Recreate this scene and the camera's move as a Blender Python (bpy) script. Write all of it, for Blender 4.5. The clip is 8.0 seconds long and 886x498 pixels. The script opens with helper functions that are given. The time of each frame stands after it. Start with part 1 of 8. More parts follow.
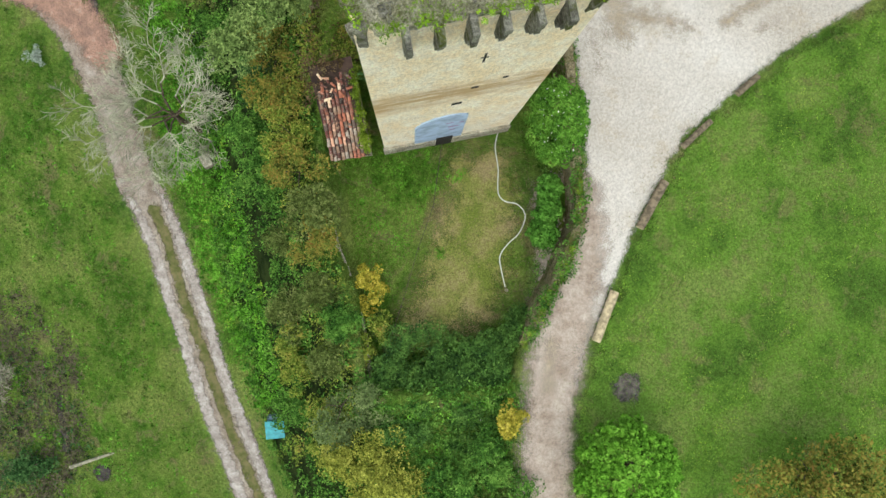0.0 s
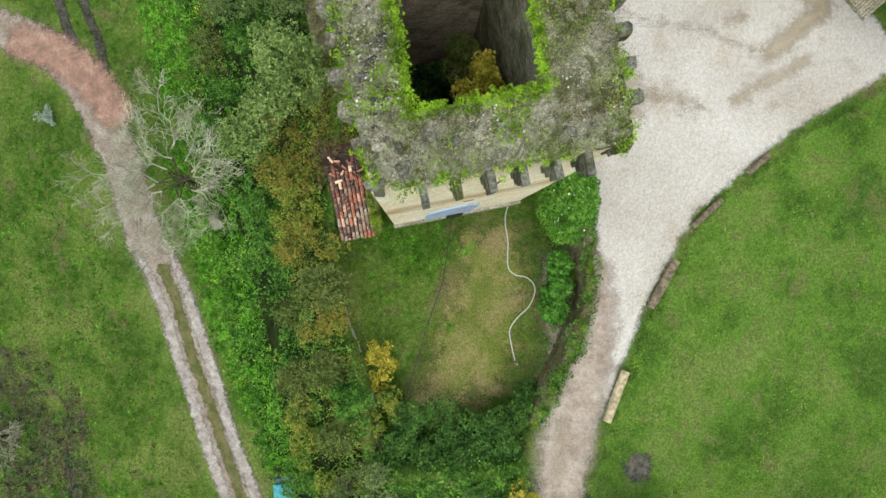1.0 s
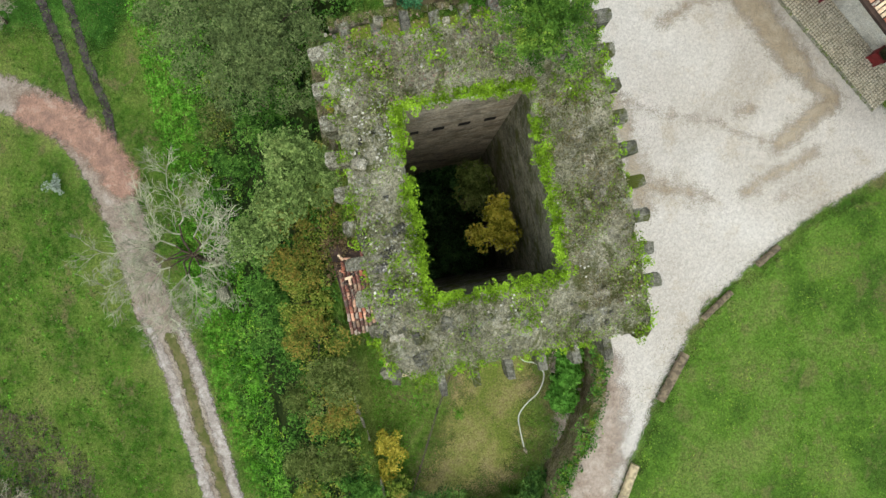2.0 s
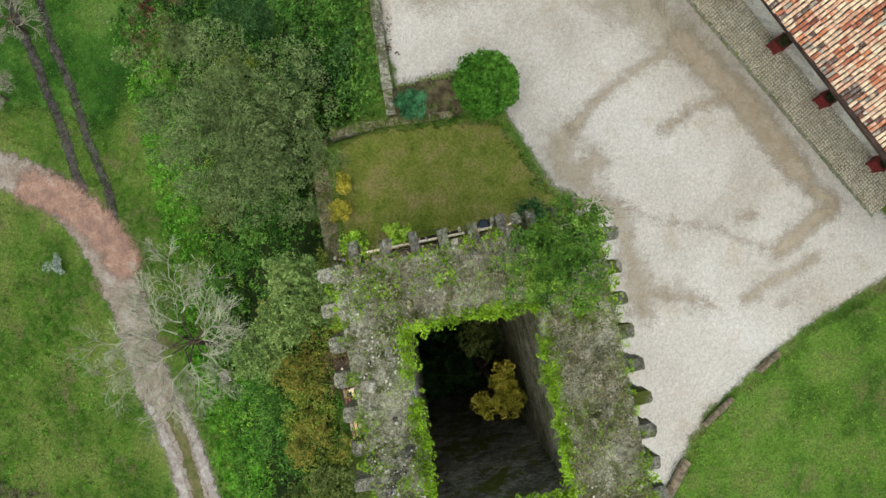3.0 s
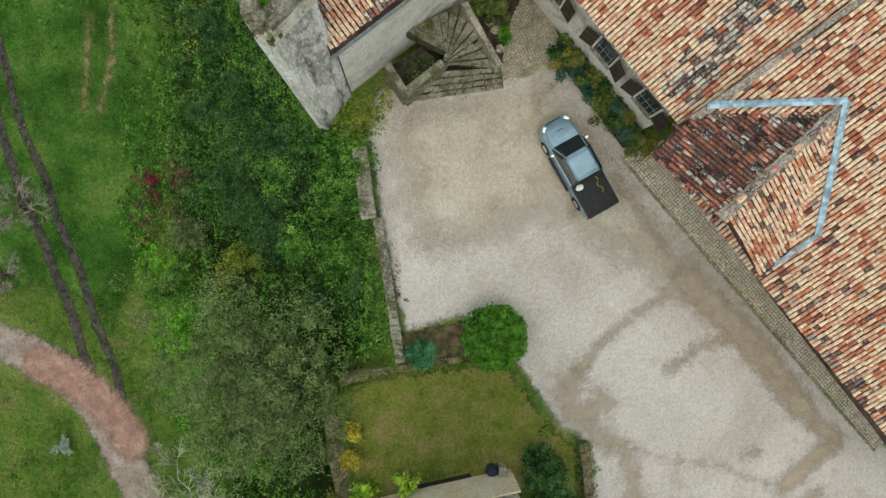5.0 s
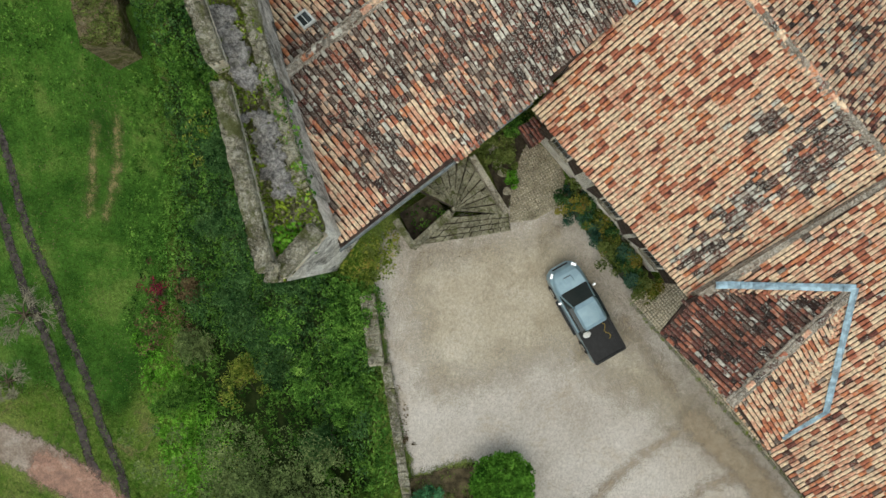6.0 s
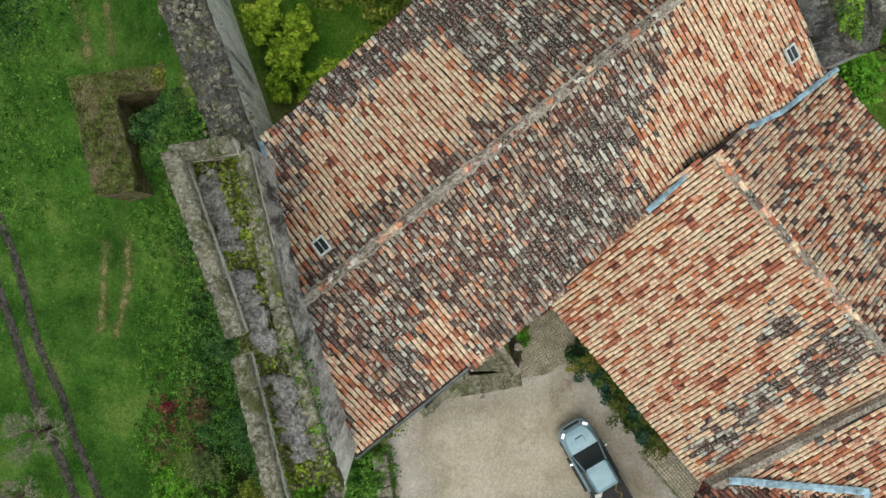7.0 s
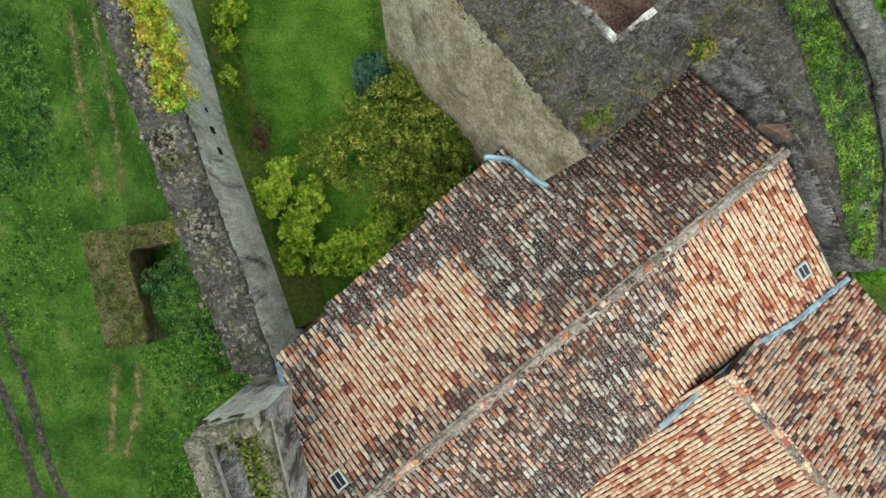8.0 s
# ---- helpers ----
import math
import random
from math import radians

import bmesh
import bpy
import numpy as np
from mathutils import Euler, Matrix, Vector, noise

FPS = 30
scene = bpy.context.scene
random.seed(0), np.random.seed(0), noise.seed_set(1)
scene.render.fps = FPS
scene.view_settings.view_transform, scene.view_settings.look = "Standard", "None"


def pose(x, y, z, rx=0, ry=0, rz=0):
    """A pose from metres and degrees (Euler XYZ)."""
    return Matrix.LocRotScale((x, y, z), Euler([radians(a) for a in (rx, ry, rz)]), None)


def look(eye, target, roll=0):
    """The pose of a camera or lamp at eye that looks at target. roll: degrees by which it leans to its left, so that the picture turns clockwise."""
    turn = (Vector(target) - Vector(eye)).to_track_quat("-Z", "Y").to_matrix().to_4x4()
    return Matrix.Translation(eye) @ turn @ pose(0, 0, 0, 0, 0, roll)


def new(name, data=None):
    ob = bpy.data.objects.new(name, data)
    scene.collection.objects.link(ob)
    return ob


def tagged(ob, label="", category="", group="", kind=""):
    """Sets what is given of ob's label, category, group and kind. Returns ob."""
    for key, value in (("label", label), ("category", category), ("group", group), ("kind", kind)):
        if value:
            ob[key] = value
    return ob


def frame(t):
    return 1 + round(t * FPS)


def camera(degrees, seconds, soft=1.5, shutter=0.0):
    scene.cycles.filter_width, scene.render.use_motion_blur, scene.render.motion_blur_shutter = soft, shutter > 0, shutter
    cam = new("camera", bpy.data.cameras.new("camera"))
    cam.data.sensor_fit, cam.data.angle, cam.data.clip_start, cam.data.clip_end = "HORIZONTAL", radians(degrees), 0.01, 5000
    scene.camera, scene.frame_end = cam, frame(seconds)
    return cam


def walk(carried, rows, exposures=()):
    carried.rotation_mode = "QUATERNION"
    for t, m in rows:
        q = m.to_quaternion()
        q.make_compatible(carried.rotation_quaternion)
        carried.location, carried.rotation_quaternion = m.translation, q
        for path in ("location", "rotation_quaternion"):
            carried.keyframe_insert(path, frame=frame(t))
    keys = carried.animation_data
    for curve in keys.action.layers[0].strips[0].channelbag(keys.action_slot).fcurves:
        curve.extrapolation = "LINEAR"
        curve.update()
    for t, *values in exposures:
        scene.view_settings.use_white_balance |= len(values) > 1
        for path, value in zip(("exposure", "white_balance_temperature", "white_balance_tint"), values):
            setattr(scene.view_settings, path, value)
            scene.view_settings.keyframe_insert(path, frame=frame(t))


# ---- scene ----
cam = camera(70.0, 8.0)
METRES, EYE, TILT, LEAN, TURN = 47.0, 29.65, -90.0, -2.8, 0.0
ROWS = [
    (0.0, 0.0, 0.0, 0.0, -0.0, -0.0, 0.0),
    (0.5, -0.003, -0.0005, 0.0337, 0.16, 0.24, -0.09),
    (1.0, -0.0066, -0.0001, 0.0745, 0.34, 0.45, -0.08),
    (1.5, -0.011, -0.0005, 0.118, 0.55, 0.59, -0.07),
    (3.0, -0.0205, -0.0053, 0.2745, 0.2, 0.64, -0.0),
    (3.5, -0.0234, -0.0086, 0.3323, 0.11, 0.65, 0.08),
    (4.0, -0.026, -0.0125, 0.3915, -0.06, 0.63, 0.15),
    (5.5, -0.0358, -0.019, 0.5938, -0.12, 0.58, 0.28),
    (6.0, -0.0396, -0.021, 0.6687, -0.14, 0.58, 0.31),
    (6.5, -0.0443, -0.0236, 0.7477, 0.08, 0.6, 0.34),
    (7.0, -0.0485, -0.0264, 0.8287, 0.04, 0.62, 0.38),
    (7.5, -0.0531, -0.0295, 0.9104, -0.01, 0.62, 0.43),
    (8.0, -0.0585, -0.0334, 0.9975, 0.05, 0.59, 0.45),
]
walk(cam, [(t, pose(0, 0, EYE, TILT, LEAN, TURN) @ pose(METRES * x, METRES * 0.85 * y, METRES * z, 90 + pitch, roll, yaw)) for t, x, y, z, yaw, pitch, roll in ROWS], [(0.0, 0.28, 6500, 1), (1.5, 0.24, 6500, 1), (3.5, 0.0, 6550, 1), (4.0, -0.08, 6600, 1), (5.5, -0.22, 6700, 1), (6.5, -0.27, 6800, 1), (7.5, 0.0, 6550, 1), (8.0, 0.1, 6600, 1)])

# ---- light: a bright overcast day ----
world = bpy.data.worlds.new("sky")
scene.world = world
world.use_nodes = True
wn = world.node_tree
for n in list(wn.nodes):
    wn.nodes.remove(n)
sky = wn.nodes.new("ShaderNodeTexSky")
sky.sky_type = "NISHITA"
sky.sun_disc = False
sky.sun_elevation = radians(66)
sky.sun_rotation = radians(195)
sky.air_density, sky.dust_density, sky.ozone_density = 1.0, 5.0, 1.0
back = wn.nodes.new("ShaderNodeBackground")
back.inputs["Strength"].default_value = 0.09
wout = wn.nodes.new("ShaderNodeOutputWorld")
cloud = wn.nodes.new("ShaderNodeBackground")  # the even cloud deck under that sky
cloud.inputs["Color"].default_value = (0.93, 0.97, 1.0, 1.0)
cloud.inputs["Strength"].default_value = 0.65
both = wn.nodes.new("ShaderNodeAddShader")
wn.links.new(sky.outputs["Color"], back.inputs["Color"])
wn.links.new(back.outputs[0], both.inputs[0])
wn.links.new(cloud.outputs[0], both.inputs[1])
wn.links.new(both.outputs[0], wout.inputs["Surface"])

sun_data = bpy.data.lights.new("sun", "SUN")
sun_data.energy = 0.9
sun_data.angle = radians(75)
sun_data.color = (1.0, 0.98, 0.94)
sun = new("sun", sun_data)
sun.matrix_world = look((-4, -9, 33), (0, 0, 0))

# ---- materials ----
class Nodes:
    """Short hand for building one node material."""

    def __init__(self, name, rough=0.8, metal=0.0, spec=0.3):
        self.mat = bpy.data.materials.new(name)
        self.mat.use_nodes = True
        self.tree = self.mat.node_tree
        self.bsdf = self.tree.nodes["Principled BSDF"]
        self.out = self.tree.nodes["Material Output"]
        self.bsdf.inputs["Roughness"].default_value = rough
        self.bsdf.inputs["Metallic"].default_value = metal
        self.bsdf.inputs["Specular IOR Level"].default_value = spec
        self.geo = self.tree.nodes.new("ShaderNodeNewGeometry")
        self.grain = None

    def plug(self, value, socket):
        if isinstance(value, bpy.types.NodeSocket):
            self.tree.links.new(value, socket)
        else:
            socket.default_value = value

    def node(self, kind, **inputs):
        n = self.tree.nodes.new(kind)
        for key, value in inputs.items():
            self.plug(value, n.inputs[key.replace("_", " ")])
        return n

    def noise(self, scale, detail=4.0, rough=0.6, stretch=None, distort=0.0):
        n = self.tree.nodes.new("ShaderNodeTexNoise")
        n.inputs["Scale"].default_value = scale
        n.inputs["Detail"].default_value = detail
        n.inputs["Roughness"].default_value = rough
        n.inputs["Distortion"].default_value = distort
        pos = self.geo.outputs["Position"]
        stretch = stretch or self.grain
        if stretch:
            m = self.tree.nodes.new("ShaderNodeMapping")
            m.inputs["Scale"].default_value = stretch
            self.tree.links.new(pos, m.inputs["Vector"])
            pos = m.outputs[0]
        self.tree.links.new(pos, n.inputs["Vector"])
        wide = self.tree.nodes.new("ShaderNodeMapRange")
        wide.inputs["From Min"].default_value, wide.inputs["From Max"].default_value = 0.24, 0.76
        self.tree.links.new(n.outputs["Fac"], wide.inputs["Value"])
        return wide.outputs[0]

    def cells(self, scale, feature="F1", out="Distance"):
        n = self.tree.nodes.new("ShaderNodeTexVoronoi")
        n.feature = feature
        n.inputs["Scale"].default_value = scale
        self.tree.links.new(self.geo.outputs["Position"], n.inputs["Vector"])
        return n.outputs[out]

    def ramp(self, fac, stops, sharp=False):
        n = self.tree.nodes.new("ShaderNodeValToRGB")
        n.color_ramp.interpolation = "CONSTANT" if sharp else "LINEAR"
        el = n.color_ramp.elements
        while len(el) < len(stops):
            el.new(0.5)
        for e, (p, c) in zip(el, stops):
            e.position = p
            e.color = (*c, 1.0) if isinstance(c, tuple) else (c, c, c, 1.0)
        self.tree.links.new(fac, n.inputs["Fac"])
        return n.outputs["Color"]

    def mix(self, fac, a, b, blend="MIX"):
        n = self.tree.nodes.new("ShaderNodeMix")
        n.data_type = "RGBA"
        n.blend_type = blend
        self.plug(fac, n.inputs[0])
        for value, socket in ((a, n.inputs[6]), (b, n.inputs[7])):
            self.plug((*value, 1.0) if isinstance(value, tuple) else value, socket)
        return n.outputs[2]

    def math(self, op, a, b=0.0, c=0.0):
        n = self.tree.nodes.new("ShaderNodeMath")
        n.operation = op
        for value, socket in zip((a, b, c), n.inputs):
            self.plug(value, socket)
        return n.outputs[0]

    def rand(self):
        """One number for each loose piece or each object."""
        info = self.tree.nodes.new("ShaderNodeObjectInfo")
        return self.math("FRACT", self.math("ADD", self.geo.outputs["Random Per Island"], info.outputs["Random"]))

    def attr(self, name):
        n = self.tree.nodes.new("ShaderNodeAttribute")
        n.attribute_name = name
        return n.outputs["Fac"]

    def bump(self, height, strength=0.4, distance=0.02):
        n = self.tree.nodes.new("ShaderNodeBump")
        n.inputs["Strength"].default_value = strength
        n.inputs["Distance"].default_value = distance
        self.tree.links.new(height, n.inputs["Height"])
        self.tree.links.new(n.outputs[0], self.bsdf.inputs["Normal"])

    def done(self, colour, rough=None):
        self.plug((*colour, 1.0) if isinstance(colour, tuple) else colour, self.bsdf.inputs["Base Color"])
        if rough is not None:
            self.plug(rough, self.bsdf.inputs["Roughness"])
        return self.mat

    def fade(self, alpha):
        """Lets a thin worn layer break up towards its rim."""
        clear = self.tree.nodes.new("ShaderNodeBsdfTransparent")
        m = self.tree.nodes.new("ShaderNodeMixShader")
        self.plug(alpha, m.inputs[0])
        self.tree.links.new(clear.outputs[0], m.inputs[1])
        self.tree.links.new(self.bsdf.outputs[0], m.inputs[2])
        self.tree.links.new(m.outputs[0], self.out.inputs["Surface"])


def plain_mat(name, colour, rough=0.6, metal=0.0, vary=0.15, scale=6.0, bump=0.2, spec=0.3):
    n = Nodes(name, rough, metal, spec)
    f = n.noise(scale, 5.0)
    dark = tuple(c * (1 - vary) for c in colour)
    light = tuple(min(1.0, c * (1 + vary)) for c in colour)
    col = n.ramp(f, [(0.3, dark), (0.7, light)])
    if bump:
        n.bump(n.noise(scale * 8, 3.0), bump, 0.01)
    return n.done(col)


def grass_mat(name, c1, c2, c3, patch=0.25, weeds=0.5, bare=(0.11, 0.085, 0.045), bare_at=0.66):
    n = Nodes(name, 0.97, 0.0, 0.03)
    big = n.noise(patch, 4.0, 0.62)
    mid = n.noise(1.6, 6.0, 0.7)
    fine = n.noise(14.0, 5.0, 0.75)
    col = n.ramp(big, [(0.32, c1), (0.5, c2), (0.68, c3)])
    col = n.mix(n.ramp(mid, [(0.35, 0.0), (0.7, weeds)]), col, c3)
    col = n.mix(n.ramp(n.noise(0.55, 7.0, 0.72, distort=0.6), [(bare_at - 0.09, 0.0), (bare_at + 0.06, 0.75)]), col, bare)
    col = n.mix(0.75, col, n.ramp(fine, [(0.2, 0.45), (0.8, 1.6)]), "MULTIPLY")
    col = n.mix(0.5, col, n.ramp(n.noise(5.0, 5.0, 0.7), [(0.3, 0.55), (0.7, 1.4)]), "MULTIPLY")
    col = n.mix(0.5, col, n.ramp(n.noise(45.0, 3.0, 0.7), [(0.3, 0.4), (0.7, 1.5)]), "MULTIPLY")
    n.bump(n.math("ADD", fine, mid), 0.9, 0.09)
    return n.done(col)


def leaf_mat(name, tones, patch=0.5, rough=0.62):
    """Foliage: each leaf has its own tone; larger drifts shift it."""
    n = Nodes(name, 0.9, 0.0, 0.03)
    f = n.math("ADD", n.math("MULTIPLY", n.rand(), 0.2), n.math("ADD", n.math("MULTIPLY", n.noise(patch, 4.0, 0.7), 0.3), n.math("MULTIPLY", n.noise(1.7, 4.0, 0.65), 0.54)))
    steps = [(0.26 + 0.52 * i / (len(tones) - 1), t) for i, t in enumerate(tones)]
    col = n.mix(0.6, n.ramp(f, steps), n.ramp(n.noise(3.4, 4.0, 0.7), [(0.34, 0.5), (0.62, 1.3)]), "MULTIPLY")
    n.bsdf.inputs["Subsurface Weight"].default_value = 0.0
    return n.done(col)


def tile_mat(name, tones, lichen=0.3, dark=0.0):
    """Canal tiles: each one takes a firing tone, with lichen and soot over it."""
    n = Nodes(name, 0.92, 0.0, 0.06)
    kiln = n.math("ADD", n.math("MULTIPLY", n.rand(), 0.72), n.math("MULTIPLY", n.noise(1.1, 3.0, 0.6), 0.28))
    col = n.ramp(kiln, [(0.06 + 0.88 * i / len(tones), t) for i, t in enumerate(tones)], sharp=True)
    col = n.mix(0.55, col, n.ramp(n.noise(9.0, 6.0, 0.7), [(0.3, 0.42), (0.7, 1.36)]), "MULTIPLY")
    col = n.mix(n.ramp(n.noise(0.7, 6.0, 0.7), [(0.45, 0.0), (0.72, 0.55 + dark)]), col, (0.06, 0.042, 0.035))
    col = n.mix(n.ramp(n.noise(16.0, 4.0, 0.75), [(0.64 - 0.14 * lichen, 0.0), (0.72, lichen)]), col, (0.56, 0.56, 0.5))
    n.bump(n.noise(40.0, 4.0), 0.35, 0.01)
    return n.done(col)


def stone_mat(name, c1, c2, moss=0.25, lichen=0.3, course=0.0, stain=0.5, pale=(0.5, 0.49, 0.43), streak=None, grain=0.75, speck=0.0, stain_at=0.56, down=None):
    """Old limestone: courses, weather stains, lichen spots and moss. down: how far the stains run down a wall."""
    n = Nodes(name, 0.95, 0.0, 0.05)
    n.grain = (1.0, 1.0, 1.0 / down) if down else None
    f = n.noise(1.3, 7.0, 0.72)
    col = n.ramp(f, [(0.3, c1), (0.7, c2)])
    if course:
        blocks = n.noise(1.0, 3.0, 0.6, stretch=(2.2, 2.2, 6.0))
        col = n.mix(course, col, n.ramp(blocks, [(0.36, 0.5), (0.62, 1.2)]), "MULTIPLY")
    col = n.mix(grain, col, n.ramp(n.noise(11.0, 6.0, 0.75), [(0.25, 0.4), (0.75, 1.45)]), "MULTIPLY")
    col = n.mix(grain * 0.8, col, n.ramp(n.noise(32.0, 4.0, 0.75), [(0.3, 0.5), (0.7, 1.5)]), "MULTIPLY")
    if speck:
        col = n.mix(n.ramp(n.noise(9.0, 6.0, 0.8), [(0.58, 0.0), (0.66, speck)]), col, pale)
    col = n.mix(n.ramp(n.noise(0.55, 7.0, 0.75, distort=0.8), [(stain_at, 0.0), (stain_at + 0.2, stain)]), col, (0.06, 0.057, 0.052))
    col = n.mix(n.ramp(n.noise(3.4, 6.0, 0.8), [(0.6, 0.0), (0.68, lichen)]), col, pale)
    col = n.mix(n.ramp(n.noise(1.1, 7.0, 0.78, distort=0.5), [(0.56 - 0.12 * moss, 0.0), (0.72 - 0.1 * moss, min(1.0, moss * 1.8))]), col, (0.085, 0.1, 0.022))
    if streak:
        sep = n.tree.nodes.new("ShaderNodeSeparateXYZ")
        n.tree.links.new(n.geo.outputs["Position"], sep.inputs[0])
        z0, half, tone = streak
        band = n.math("SUBTRACT", 1.0, n.math("DIVIDE", n.math("ABSOLUTE", n.math("SUBTRACT", sep.outputs[2], z0)), half))
        wet = n.math("MULTIPLY", n.math("MAXIMUM", band, 0.0), n.noise(0.8, 6.0, 0.7, stretch=(0.6, 0.6, 3.4)))
        col = n.mix(n.ramp(wet, [(0.14, 0.0), (0.5, 0.85)]), col, tone)
    n.bump(n.math("ADD", n.noise(7.0, 8.0, 0.7), n.noise(26.0, 4.0, 0.7)), 0.8, 0.05)
    return n.done(col)


def layer_mat(name, build, soft=0.35, wobble=0.9, grain=2.2, most=1.0, speckle=26.0):
    """A worn layer on the ground whose rim frays into loose grains; 'edge' is the distance to its rim."""
    n = Nodes(name, 0.97, 0.0, 0.03)
    col = build(n)
    d = n.math("ADD", n.attr("edge"), n.math("MULTIPLY", n.math("SUBTRACT", n.noise(grain, 7.0, 0.75), 0.5), wobble))
    cover = n.math("MULTIPLY", n.math("MINIMUM", n.math("MAXIMUM", n.math("DIVIDE", d, soft), 0.0), 1.0), 1.25 * most)
    loose = n.math("MULTIPLY", n.math("SUBTRACT", cover, n.noise(speckle, 3.0, 0.6)), 1.7)
    n.fade(n.ramp(n.math("ADD", loose, 0.5), [(0.0, 0.0), (1.0, 1.0)]))
    return n.done(col)


def gravel_col(n):
    col = n.ramp(n.noise(0.16, 5.0, 0.6, distort=0.5), [(0.25, (0.43, 0.39, 0.345)), (0.5, (0.5, 0.462, 0.422)), (0.75, (0.555, 0.52, 0.485))])
    col = n.mix(n.ramp(n.noise(0.5, 8.0, 0.75, distort=0.2), [(0.55, 0.0), (0.75, 0.4)]), col, (0.38, 0.31, 0.22))
    col = n.mix(0.38, col, n.ramp(n.cells(15.0, out="Color"), [(0.1, 0.6), (0.8, 1.25)]), "MULTIPLY")
    col = n.mix(0.45, col, n.ramp(n.noise(7.0, 7.0, 0.85), [(0.2, 0.6), (0.8, 1.3)]), "MULTIPLY")
    n.bump(n.cells(15.0), 0.5, 0.03)
    return col


def tan_gravel_col(n):
    col = n.ramp(n.noise(0.35, 6.0, 0.65), [(0.25, (0.38, 0.33, 0.25)), (0.5, (0.46, 0.41, 0.325)), (0.75, (0.53, 0.485, 0.41))])
    col = n.mix(n.ramp(n.noise(1.4, 8.0, 0.75, distort=0.4), [(0.55, 0.0), (0.8, 0.45)]), col, (0.27, 0.215, 0.135))
    col = n.mix(0.4, col, n.ramp(n.cells(15.0, out="Color"), [(0.1, 0.6), (0.8, 1.25)]), "MULTIPLY")
    col = n.mix(0.4, col, n.ramp(n.noise(7.0, 7.0, 0.85), [(0.2, 0.6), (0.8, 1.3)]), "MULTIPLY")
    n.bump(n.cells(15.0), 0.5, 0.03)
    return col


def damp_gravel_col(n):
    col = n.ramp(n.noise(1.2, 6.0, 0.7), [(0.3, (0.35, 0.285, 0.205)), (0.7, (0.45, 0.38, 0.29))])
    col = n.mix(0.6, col, n.ramp(n.cells(26.0, out="Color"), [(0.1, 0.6), (0.8, 1.2)]), "MULTIPLY")
    n.bump(n.cells(26.0), 0.6, 0.03)
    return col


def track_col(n):
    col = n.ramp(n.noise(0.9, 7.0, 0.75), [(0.2, (0.2, 0.155, 0.12)), (0.5, (0.32, 0.265, 0.22)), (0.8, (0.44, 0.385, 0.335))])
    col = n.mix(0.6, col, n.ramp(n.noise(9.0, 6.0, 0.8), [(0.3, 0.5), (0.7, 1.25)]), "MULTIPLY")
    n.bump(n.noise(6.0, 8.0, 0.75), 0.9, 0.06)
    return col


def red_earth_col(n):
    col = n.ramp(n.noise(1.1, 7.0, 0.75), [(0.3, (0.27, 0.17, 0.135)), (0.6, (0.41, 0.245, 0.185)), (0.8, (0.46, 0.34, 0.28))])
    col = n.mix(0.5, col, n.ramp(n.noise(9.0, 6.0, 0.8), [(0.3, 0.5), (0.7, 1.25)]), "MULTIPLY")
    n.bump(n.noise(6.0, 8.0, 0.75), 0.7, 0.05)
    return col


def mud_col(n):
    col = n.ramp(n.noise(2.2, 6.0, 0.75), [(0.3, (0.03, 0.026, 0.025)), (0.7, (0.095, 0.083, 0.078))])
    n.bump(n.noise(7.0, 7.0, 0.75), 0.8, 0.06)
    return col


def dry_garden_col(n):
    col = n.ramp(n.noise(0.5, 6.0, 0.7), [(0.25, (0.165, 0.21, 0.042)), (0.5, (0.265, 0.26, 0.088)), (0.75, (0.31, 0.255, 0.13))])
    col = n.mix(0.7, col, n.ramp(n.noise(12.0, 6.0, 0.75), [(0.3, 0.5), (0.7, 1.35)]), "MULTIPLY")
    n.bump(n.noise(14.0, 5.0, 0.75), 0.9, 0.06)
    return col


def olive_lawn_col(n):
    col = n.ramp(n.noise(0.6, 6.0, 0.72), [(0.25, (0.115, 0.155, 0.024)), (0.5, (0.175, 0.195, 0.04)), (0.75, (0.25, 0.215, 0.085))])
    col = n.mix(0.7, col, n.ramp(n.noise(12.0, 6.0, 0.75), [(0.3, 0.5), (0.7, 1.35)]), "MULTIPLY")
    n.bump(n.noise(14.0, 5.0, 0.75), 0.9, 0.06)
    return col


def ash_col(n):
    col = n.ramp(n.noise(3.0, 6.0, 0.75), [(0.3, (0.06, 0.055, 0.05)), (0.7, (0.19, 0.165, 0.14))])
    n.bump(n.noise(9.0, 5.0, 0.75), 0.8, 0.05)
    return col


M_GROUND = grass_mat("meadow_grass", (0.052, 0.125, 0.014), (0.105, 0.195, 0.027), (0.18, 0.235, 0.056), 0.22, 0.5, (0.19, 0.165, 0.08), 0.7)
M_GRAVEL = layer_mat("pale_gravel", gravel_col, 0.55, 0.5, 1.3)
M_DAMP = layer_mat("damp_brown_gravel", damp_gravel_col, 0.8, 0.8, 1.8, 0.62)
M_TRACK = layer_mat("trodden_chalk_track", track_col, 0.6, 0.9)
M_RED = layer_mat("red_earth", red_earth_col, 0.9, 1.0, 1.5, 0.62)
M_MUD = layer_mat("dark_mud", mud_col, 0.22, 0.35)
M_DRY = layer_mat("dry_garden_soil", dry_garden_col, 2.2, 2.4, 0.9, 0.85)
M_OLIVE = layer_mat("olive_lawn_grass", olive_lawn_col, 0.4, 0.7)
M_ASH = layer_mat("ash", ash_col, 0.5, 0.8)

